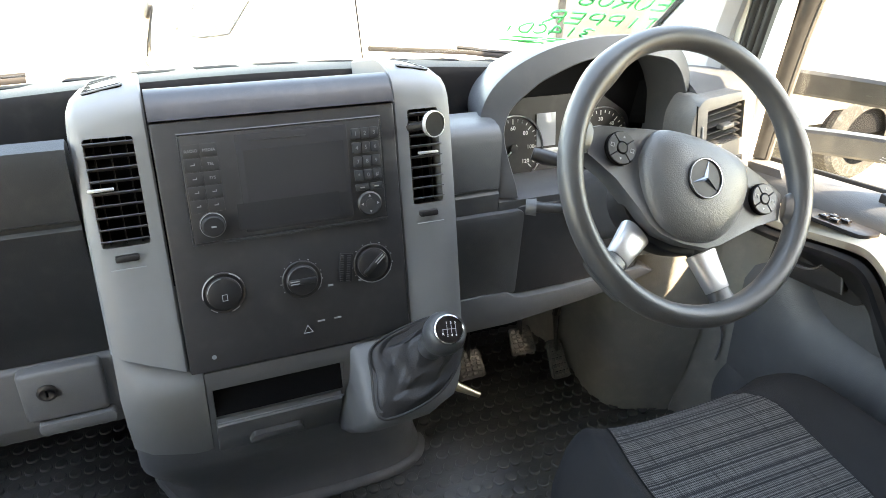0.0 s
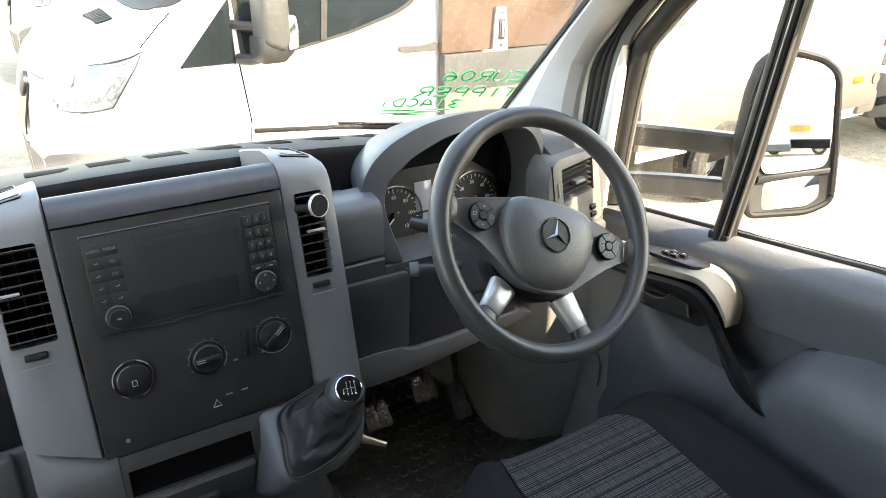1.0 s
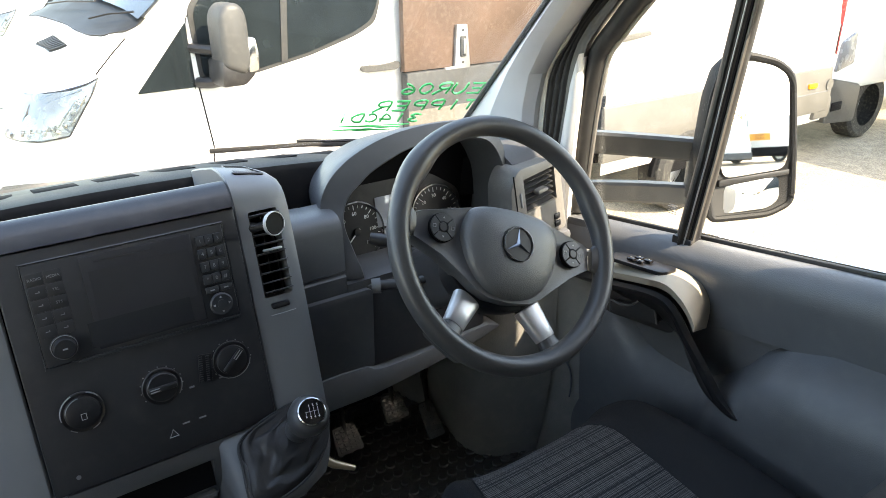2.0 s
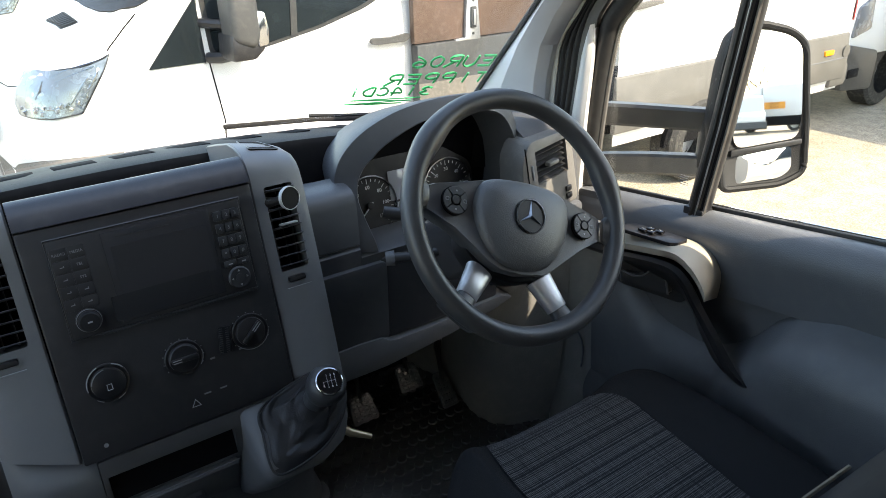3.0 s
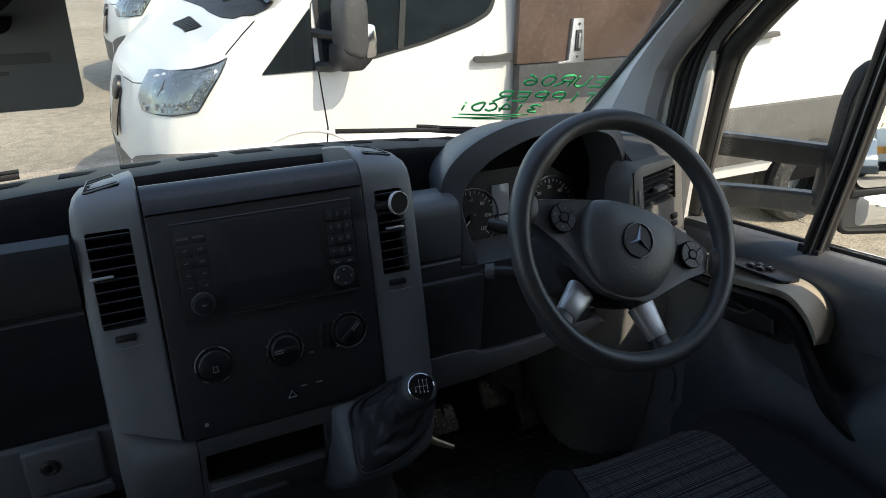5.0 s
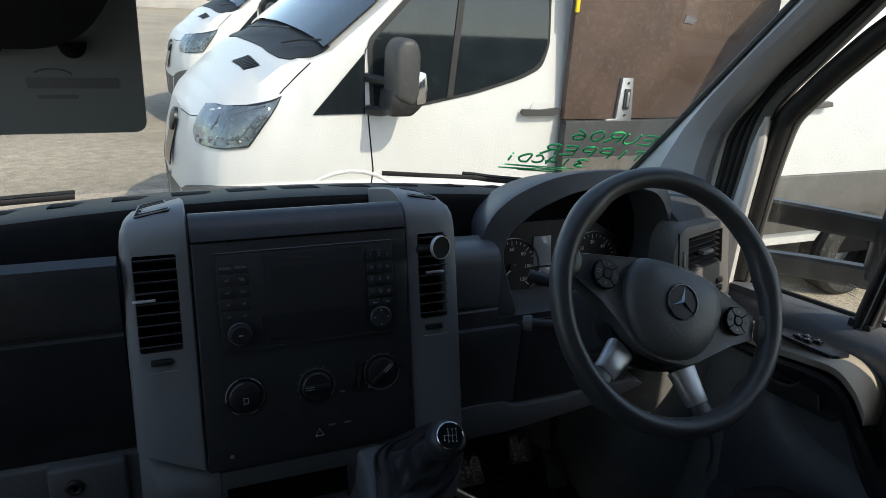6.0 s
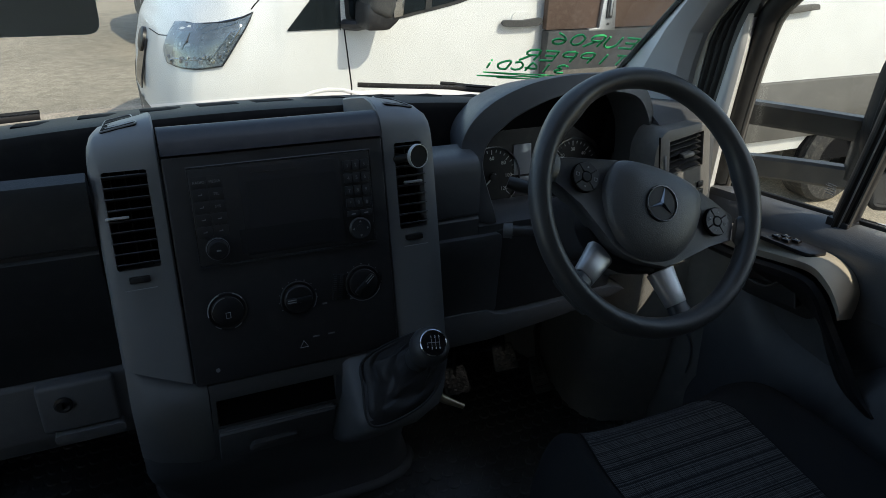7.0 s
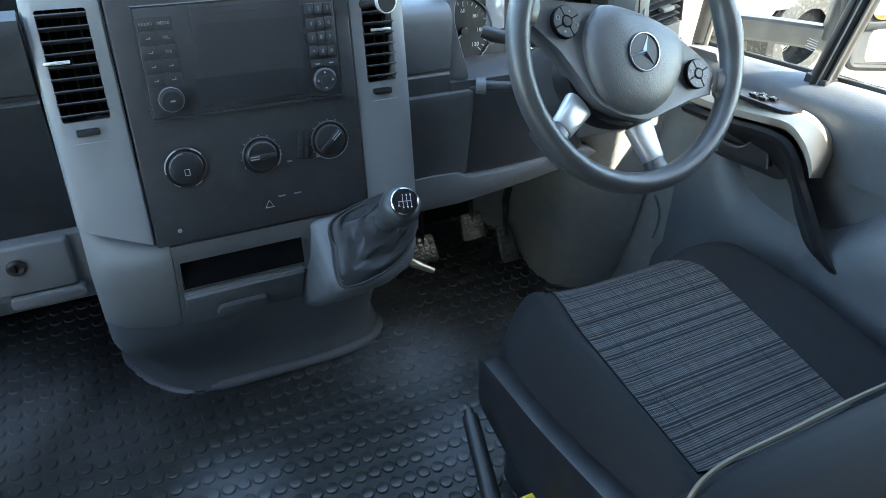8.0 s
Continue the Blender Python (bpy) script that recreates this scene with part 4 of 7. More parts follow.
def phone_mount():
    t = thing("phone_mount", "round magnetic phone mount clipped to the vent", "phone mount", (0.229, 0.03, 0.739))
    M = axes((0.198, -0.035, 0.767), Vector((0.95, 0.31, 0)), Vector((-0.06, 0.19, 0.98)), Vector((0.31, -0.93, 0.2)))
    part("disc", lathe([(0, -0.006), (0.0155, -0.006), (0.0172, -0.002), (0.0168, 0.003), (0, 0.003)], 32, M), WIPER, t)
    part("ring", lathe([(0.0163, 0.001), (0.0165, 0.0046), (0.0174, 0.0046), (0.0178, -0.001)], 32, M), SILVER, t, "satin silver ring")
    part("neck", tube([M @ Vector((0, 0, -0.004)), M @ Vector((-0.004, -0.004, -0.025)), M @ Vector((-0.008, -0.006, -0.045))], [0.008, 0.006, 0.009], 10), BLACK, t)


phone_mount()


def side_vent_panel():
    t = thing("side_vent_panel", "dusty grey end panel with square air vent", "dashboard panel", (0.74, 0.0, 0.66))
    M = axes((0.752, 0.002, 0.699), Vector((0.985, 0.12, 0.12)).normalized(), Vector((-0.15, 0.05, 0.987)).normalized(), Vector((0.11, -0.99, 0.065)).normalized())
    p = part("panel", prism(rounded([(-0.095, -0.095), (0.066, -0.105), (0.062, 0.050), (-0.055, 0.058), (-0.078, 0.03)], 0.014), "z", -0.06, 0.004, 0.003), VENTGREY, t, m=M)
    hole = bx(-0.044, 0.044, -0.033, 0.035, -0.045, 0.02)
    hole.transform(M)
    cut(p, hole)
    # shade of the duct, as a near-black backing
    part("vent_shade", bx(-0.044, 0.044, -0.033, 0.035, -0.05, -0.044), VOID, t, m=M)
    for k in range(6):
        part("slat", bx(-0.043, 0.043, -0.0012, 0.0012, -0.012, 0.012), KEYTOP, t, m=M @ Matrix.Translation((0, -0.027 + 0.0112 * k, -0.012)) @ Matrix.Rotation(radians(20), 4, "X"))
    part("thumb_tab", bx(-0.014, 0.014, -0.005, 0.004, -0.004, 0.012, 0.003), VENTGREY, t, m=M)
    part("adjuster", bx(-0.058, -0.053, -0.018, 0.012, 0.002, 0.007, 0.002), DIM_INK, t, m=M)
    part("upper_joint", bx(-0.070, -0.0685, -0.08, 0.05, 0.003, 0.0055), VOID, t, m=M)
    for k, y in enumerate((-0.070, -0.086)):
        part("switch_key", bx(0.030, 0.046, y - 0.006, y + 0.006, 0.003, 0.008, 0.002), BLACK, t, m=M)
    part("round_switch", lathe([(0.017, 0.003), (0.017, 0.006), (0.011, 0.007), (0.010, 0.016), (0, 0.017)], 24, M @ Matrix.Translation((-0.02, -0.075, 0))), BLACK, t)


side_vent_panel()


# ---- steering wheel, turned a little to the right ----
WH = axes((0.484, -0.2259, 0.7305), Vector((0.915, -0.212, -0.343)).normalized(), Vector((0.403, 0.470, 0.785)).normalized(), Vector((-0.007, -0.857, 0.515)).normalized())


def steering_wheel():
    t = thing("steering_wheel", "black steering wheel with round emblem and silver lower spokes", "steering wheel", WH.translation)
    R, girth = 0.1815, 0.0155
    rings = []
    for k in range(96):
        a = 2 * math.pi * k / 96
        d = math.degrees(a)
        grip = 1 + 0.16 * math.exp(-((d - 28) / 11) ** 2) + 0.16 * math.exp(-((d - 152) / 11) ** 2)
        ring = []
        for j in range(16):
            b = 2 * math.pi * j / 16
            pinch = 1 + 0.18 * (grip - 1) / 0.16 * max(0, -math.cos(b))
            ring.append(WH @ Vector(((R + girth * grip * pinch * math.cos(b)) * math.cos(a), (R + girth * grip * pinch * math.cos(b)) * math.sin(a), 0.0172 * grip * math.sin(b))))
        rings.append(ring)
    part("rim", loft(rings, loop=True), RIMSKIN, t, sharp=180)
    # hub cover, a domed shield
    half = [(0.0, 0.0490), (0.040, 0.0465), (0.066, 0.0400), (0.0785, 0.0260), (0.0820, 0.0), (0.0765, -0.030), (0.064, -0.056), (0.044, -0.076), (0.020, -0.0855)]
    out = smooth_path([(x, y, 0) for x, y in half] + [(0, -0.0875, 0)] + [(-x, y, 0) for x, y in half[:0:-1]], 4, loop=True)

    def scaled(s, z):
        return [WH @ Vector((p.x * s, (p.y + 0.012) * s - 0.012, z)) for p in out]
    part("airbag_cover", loft([scaled(0.985, -0.020), scaled(1.0, 0.0035), scaled(0.992, 0.0065), scaled(0.965, 0.0105), scaled(0.88, 0.0165), scaled(0.7, 0.0215), scaled(0.45, 0.0245), scaled(0.2, 0.0253)]), HUBSKIN, t, sharp=60)
    # faint moulded word below the emblem, as bars
    for k in range(5):
        part("moulded_mark", bx(-0.016 + 0.0068 * k, -0.0118 + 0.0068 * k, -0.0515, -0.0485, 0.0205, 0.0214, 0.0003), HUBSKIN, t, m=WH)
    # emblem
    E = WH @ Matrix.Translation((-0.001, -0.008, 0.0248))
    em = part("emblem", lathe([(0, 0.0), (0.0265, 0.0), (0.0265, 0.0018), (0, 0.0018)], 48, E), BLACK, t)
    part("emblem_ring", lathe([(0.0236, 0.001), (0.0241, 0.0038), (0.0253, 0.0038), (0.0259, 0.0)], 48, E), DARKCHROME, em)
    for k in range(3):
        bm = bmesh.new()
        v = [bm.verts.new(p) for p in ((0, 0.0242, 0.0026), (-0.0036, -0.0021, 0.0022), (0.0036, -0.0021, 0.0022), (0, 0, 0.0060), (0, -0.0005, 0.001))]
        for f in ((0, 1, 3), (0, 3, 2), (1, 4, 3), (3, 4, 2), (0, 4, 1), (0, 2, 4)):
            bm.faces.new([v[i] for i in f])
        part("emblem_arm", bm, DARKCHROME, em, m=E @ Matrix.Rotation(k * 2 * math.pi / 3, 4, "Z"))
    # the yoke: one charcoal moulding under the cover, running out into the two side spokes
    right = [(0.0, 0.044), (0.069, 0.0405), (0.105, 0.0315), (0.145, 0.0235), (0.1535, 0.020), (0.1560, 0.004), (0.1560, -0.016), (0.150, -0.0185), (0.114, -0.0375), (0.077, -0.064), (0.056, -0.080), (0.036, -0.089), (0.0, -0.0925)]
    ring = right + [(-x, y) for x, y in right[-2:0:-1]]

    def yoke_ring(s, z):
        return [WH @ Vector((x * s, (y + 0.02) * s - 0.02, z - 0.010 * max(0, (abs(x) - 0.10) / 0.056))) for x, y in ring]
    part("yoke", loft([yoke_ring(0.97, -0.030), yoke_ring(1.0, -0.010), yoke_ring(1.0, 0.0005), yoke_ring(0.985, 0.0040), yoke_ring(0.9, 0.0040)]), YOKE, t, "charcoal moulded spoke yoke", sharp=42)
    for s in (-1, 1):
        # leather root between the spoke and the rim
        root = []
        for x, y0, y1, th in ((0.1555, -0.017, 0.0205, 0.008), (0.162, -0.021, 0.026, 0.010), (0.172, -0.034, 0.040, 0.012), (0.182, -0.044, 0.050, 0.009)):
            root.append([WH @ Vector((s * (x + 0.0028 * (1 - math.cos(q)) - (0.0 if x < 0.17 else abs(math.sin(q)) ** 2 * 0.006)), (y0 + y1) / 2 + (y1 - y0) / 2 * math.sin(q), -0.005 + th * math.cos(q))) for q in [2 * math.pi * j / 16 for j in range(16)]])
        part("spoke_leather", loft(root), RIMSKIN, t, sharp=70)
        # round button pad: ring, four keys, centre key
        B = WH @ Matrix.Translation((s * 0.1145, 0.001, 0.0030))
        pad = part("button_pad", lathe([(0.0213, -0.004), (0.0213, 0.0012), (0.0205, 0.0016), (0, 0.0016)], 36, B), VOID, t, "round four-way button pad")
        for k in range(4):
            pts = [(0.0080 * math.cos(a), 0.0080 * math.sin(a)) for a in [radians(-41.4 + 13.8 * j) for j in range(7)]] + [(0.0202 * math.cos(a), 0.0202 * math.sin(a)) for a in [radians(43.4 - 12.4 * j) for j in range(8)]]
            key = part("pad_key", prism(pts, "z", 0.0014, 0.0034, 0.0005, 1), KEYTOP, pad, m=B @ Matrix.Rotation(k * math.pi / 2, 4, "Z"))
            if k % 2:
                part("pad_icon", prism([(0.0128, -0.0017), (0.0128, 0.0017), (0.0155, 0)], "z", 0.0030, 0.0038), SOFT_INK, key, m=B @ Matrix.Rotation(k * math.pi / 2, 4, "Z"))
            else:
                part("pad_icon", tube([(0.0122, -0.0022, 0.0035), (0.0122, 0.0022, 0.0035), (0.0168, 0.0022, 0.0035), (0.0168, -0.0022, 0.0035)], 0.0005, 5, loop=True), SOFT_INK, key, m=B @ Matrix.Rotation(k * math.pi / 2, 4, "Z"))
        part("pad_centre", lathe([(0.0068, 0.001), (0.0068, 0.0036), (0.0058, 0.0044), (0, 0.0044)], 20, B), BLACK, pad)
        # lower spoke: a silver sleeve between the dark hub back and the rim
        lo, hi = Vector((s * 0.0525, -0.088, -0.0275)), Vector((s * 0.0805, -0.1325, -0.0155))
        d = (hi - lo).normalized()
        n = Vector((-d.y, d.x, 0)).normalized()
        up = n.cross(d) if n.cross(d).z > 0 else d.cross(n)

        def rect(p, w, th):
            return [WH @ (p + n * (w * math.copysign(abs(math.cos(q)) ** 0.7, math.cos(q))) + up * (th * math.copysign(abs(math.sin(q)) ** 0.8, math.sin(q)))) for q in [2 * math.pi * j / 24 for j in range(24)]]
        part("silver_sleeve", loft([rect(lo, 0.0205, 0.0120), rect(lo + d * 0.0012, 0.0222, 0.0135), rect(lo.lerp(hi, 0.5), 0.0192, 0.0128), rect(hi - d * 0.001, 0.0166, 0.0120), rect(hi, 0.0155, 0.0110)]), SILVER, t, "satin silver spoke sleeve", sharp=50)
        part("sleeve_root", loft([rect(hi - d * 0.003, 0.0150, 0.0105), rect(hi + d * 0.010, 0.0165, 0.0108), rect(hi + d * 0.020, 0.0215, 0.0115), rect(hi + d * 0.030, 0.0290, 0.0110), rect(hi + d * 0.040, 0.034, 0.0085)]), RIMSKIN, t, sharp=70)
        part("sleeve_core", loft([rect(lo - d * 0.05, 0.026, 0.010), rect(lo - d * 0.012, 0.0205, 0.0105), rect(lo + d * 0.004, 0.019, 0.0105)]), BLACK, t, sharp=60)
    part("hub_back", prism(rounded([(-0.080, 0.02), (0.080, 0.02), (0.088, -0.055), (0.055, -0.092), (0.0, -0.103), (-0.055, -0.092), (-0.088, -0.055)], 0.02), "z", -0.060, -0.020, 0.006), BLACK, t, m=WH)


steering_wheel()


def column():
    t = thing("steering_column", "black steering column shroud with indicator stalks", "steering column", (0.486, -0.1, 0.66))
    C = axes((WH @ Matrix.Translation((0, 0, -0.05))).translation, (1, 0, 0), (0, 0.515, 0.857), (0, -0.857, 0.515))
    part("shroud", prism(rounded([(-0.062, -0.065), (0.062, -0.065), (0.07, 0.01), (0.045, 0.045), (-0.045, 0.045), (-0.07, 0.01)], 0.02), "z", -0.16, -0.005, 0.006), PANEL, t, m=C)
    part("wiper_stalk", tube([(0.43, -0.13, 0.715), (0.385, -0.10, 0.712), (0.352, -0.075, 0.716), (0.338, -0.066, 0.720)], [0.007, 0.008, 0.011, 0.009], 10), BLACK, t)
    part("lower_stalk", tube([(0.43, -0.10, 0.640), (0.385, -0.08, 0.634), (0.352, -0.06, 0.632)], [0.007, 0.0075, 0.009], 10), PANEL, t)
    part("stalk_tip", tube([(0.356, -0.062, 0.632), (0.343, -0.055, 0.6315)], [0.013, 0.012], 12), LOWGREY, t, "grey end cap")
    part("ignition", lathe([(0.02, 0), (0.02, 0.012), (0.014, 0.014), (0, 0.014)], 20, axes((0.56, -0.03, 0.60), (1, 0, 0), (0, 0.3, 0.95), (0, -0.95, 0.3))), BLACK, t)


column()


# ---- gear lever ----
def gear_lever():
    h = thing("gear_housing", "grey sloping housing below the gear lever", "gear housing", (0.15, -0.05, 0.3))
    # a tongue that runs from the console's side pillar down to the floor skirt
    rings = []
    for z, yf, x0, x1 in ((0.468, -0.070, 0.060, 0.236), (0.462, -0.090, 0.061, 0.238), (0.440, -0.122, 0.062, 0.238), (0.420, -0.143, 0.062, 0.234), (0.402, -0.161, 0.062, 0.226), (0.390, -0.166, 0.062, 0.218),
                          (0.375, -0.160, 0.060, 0.206), (0.350, -0.136, 0.055, 0.182), (0.325, -0.112, 0.056, 0.160), (0.300, -0.082, 0.056, 0.150), (0.270, -0.050, 0.056, 0.146)):
        w = x1 - x0
        rings.append([(x0, 0.1, z), (x0, yf + 0.020, z), (x0 + 0.012, yf + 0.004, z), (x0 + 0.35 * w, yf, z), (x0 + 0.65 * w, yf + 0.004, z), (x1 - 0.02, yf + 0.022, z), (x1, yf + 0.055, z), (x1, 0.1, z)])
    part("shell", loft(rings), LOWGREY, h, sharp=70)
    t = thing("gear_lever", "black gear lever with shift pattern cap and leather gaiter", "gear lever", (0.15, -0.10, 0.42))
    G = axes((0.154, -0.125, 0.442), (0.98, 0.12, 0.16), Vector((-0.02, 0.74, 0.67)).normalized(), Vector((-0.1, -0.66, 0.74)).normalized())
    base = smooth_path([(-0.064, 0.052, 0), (0.0, 0.060, 0), (0.056, 0.050, 0), (0.070, 0.008, 0), (0.045, -0.030, 0), (0.004, -0.050, 0), (-0.056, -0.051, 0), (-0.081, -0.036, 0), (-0.075, 0.014, 0)], 7, loop=True)
    part("gaiter_frame", tube([G @ (p * 1.01) for p in base], 0.0020, 8, loop=True), LEATHER, t)
    knob = Vector((0.185, -0.147, 0.512))
    axis = Vector((0.20, -0.55, 0.81)).normalized()
    neck = knob - axis * 0.06
    rings = []
    for k in range(21):
        f = k / 20
        c = (G @ Vector((0, 0, -0.002))).lerp(neck, f)
        ring = []
        for i, p in enumerate(base):
            ang = 2 * math.pi * i / len(base)
            fold = 1 + 0.085 * math.sin(ang * 5 + 8 * f) * math.sin(math.pi * f) + 0.04 * math.sin(ang * 9 - 13 * f + 1) * math.sin(math.pi * f)
            s = (1 - f) ** 1.25 * 0.98 + 0.28 * f
            bulge = 0.004 * math.sin(2 * math.pi * f * 2.5 + 2 * math.sin(ang)) * (1 - f)
            q = G.to_3x3() @ (p * s * fold)
            ring.append(c + q + axis * bulge)
        rings.append(ring)
    part("gaiter", loft(rings), LEATHER, t, "creased black leather gaiter", sharp=80)
    K = axes(knob, axis.cross(Vector((0, 1, 0.3))).normalized(), axis.cross(axis.cross(Vector((0, 1, 0.3)))).normalized() * -1, axis)
    part("knob", lathe([(0.0, -0.085), (0.0185, -0.085), (0.0205, -0.068), (0.0200, -0.056), (0.0195, -0.050), (0.0245, -0.040), (0.0300, -0.026), (0.0310, -0.013), (0.0275, -0.003), (0.0215, 0.000), (0, -0.001)], 32, K), RIMSKIN, t, sharp=50)
    face = Vector((-0.10, -0.70, 0.71)).normalized()
    up = (Vector((0.15, 0.70, 0.70)) - face * Vector((0.15, 0.70, 0.70)).dot(face)).normalized()
    K2 = axes(knob - axis * 0.016 + face * 0.0255, up.cross(face), up, face)
    part("cap", lathe([(0.0190, -0.006), (0.0190, 0.0015), (0, 0.0035)], 32, K2), GLOSS, t)
    part("cap_ring", lathe([(0.0185, 0.0), (0.019, 0.003), (0.0205, 0.002), (0.0212, -0.006)], 32, K2), CHROME, t, "bright ring")
    bars = [bx(-0.0095, 0.0095, -0.0003, 0.0003, 0.003, 0.0041)] + [bx(x - 0.0003, x + 0.0003, a, b, 0.003, 0.0041) for x, a, b in ((-0.009, -0.004, 0), (-0.003, -0.006, 0.006), (0.003, -0.006, 0.006), (0.009, -0.006, 0.006))]
    part("shift_pattern", join(*bars), SOFT_INK, t, m=K2)
    for c, x, y in (("1", -0.003, 0.0085), ("2", -0.003, -0.0085), ("3", 0.003, 0.0085), ("4", 0.003, -0.0085), ("5", 0.009, 0.0085), ("6", 0.009, -0.0085), ("R", -0.009, -0.0065)):
        letters(c, 0.0048, K2 @ Matrix.Translation((x, y, 0.0036)), WHITE_INK, t, "gear_number")


gear_lever()


# ---- pedals ----
def pedal(name, x, y, z, w, h, label):
    t = thing(name, label, "pedal", (x, y, z), group="pedals")
    M = axes((x, y, z), (1, 0, 0), Vector((0, 0.62, 0.78)), Vector((0, -0.78, 0.62)))
    part("pad", prism(rounded([(-w / 2, -h / 2), (w / 2, -h / 2), (w * 0.42, h / 2), (-w * 0.42, h / 2)], 0.008), "z", -0.006, 0.006, 0.003), PEDALRUBBER, t, m=M)
    for k in range(5):
        for j in range(4):
            part("tread_block", bx(-0.005, 0.005, -0.004, 0.004, 0.006, 0.0082, 0.001, 1), PEDALRUBBER, t, m=M @ Matrix.Translation((w * (j - 1.5) * 0.2, h * (k - 2) * 0.17, 0)))
    part("arm", tube([M @ Vector((0, 0, -0.005)), (x + 0.005, y + 0.035, z + 0.10), (x + 0.005, y - 0.005, z + 0.30), (x + 0.005, y - 0.06, z + 0.40)], 0.009, 8), BLACK, t)


pedal("clutch_pedal", 0.405, 0.215, 0.125, 0.066, 0.062, "worn rubber clutch pedal on a black arm")
pedal("brake_pedal", 0.535, 0.225, 0.150, 0.062, 0.062, "worn rubber brake pedal on a black arm")
pedal("accelerator_pedal", 0.628, 0.21, 0.085, 0.045, 0.09, "narrow rubber accelerator pedal on a black arm")
rod = part("bonnet_lever", tube([(0.228, 0.0, 0.32), (0.262, -0.03, 0.295), (0.295, -0.045, 0.280)], [0.010, 0.008, 0.005], 10), BRASS)
tagged(rod, "worn pale metal lever beneath the gear housing", "lever")


def trim_footwell():
    foot = [(0.66, 0.42), (0.690, 0.30), (0.688, 0.22), (0.676, 0.14), (0.690, 0.085), (0.730, 0.055), (0.80, 0.030)]
    rows = []
    for z, dx, dy in ((FLOOR, 0.0, 0.0), (0.07, 0.008, 0.006), (0.11, 0.018, 0.014), (0.17, 0.032, 0.024), (0.26, 0.045, 0.034), (0.38, 0.055, 0.040), (0.52, 0.050, 0.040)):
        rows.append([Vector((x - dx * (1 - (k / 6) ** 3), y - dy, z)) for k, (x, y) in enumerate(foot)])
    kick = part("kick_panel", sheet([smooth_path(r, 4) for r in rows], 0.012), KICKGREY, sharp=70)
    hinge = sheet([[Vector((0.802 + 0.075 * g, 0.022 - 0.10 * g + 0.02 * math.sin(3 * g) - 0.07 * (z - FLOOR), z)) for g in [i / 8 for i in range(9)]] for z in [FLOOR + 0.066 * j for j in range(9)]], 0.012)
    part("hinge_pillar_trim", hinge, KICKGREY, kick, sharp=70)
    part("moulded_edge", tube(smooth_path([(0.822, -0.020, 0.315), (0.828, -0.040, 0.285), (0.832, -0.045, 0.25), (0.832, -0.042, 0.21)], 5), 0.0022, 6), DOORGREY, kick)
    tagged(kick, "dusty grey moulded footwell side panel", "kick panel", kind="structure")
    part("panel_below_wheel", bx(0.60, 0.84, -0.01, 0.1, 0.47, 0.60, 0.01), DASH, kick)


trim_footwell()


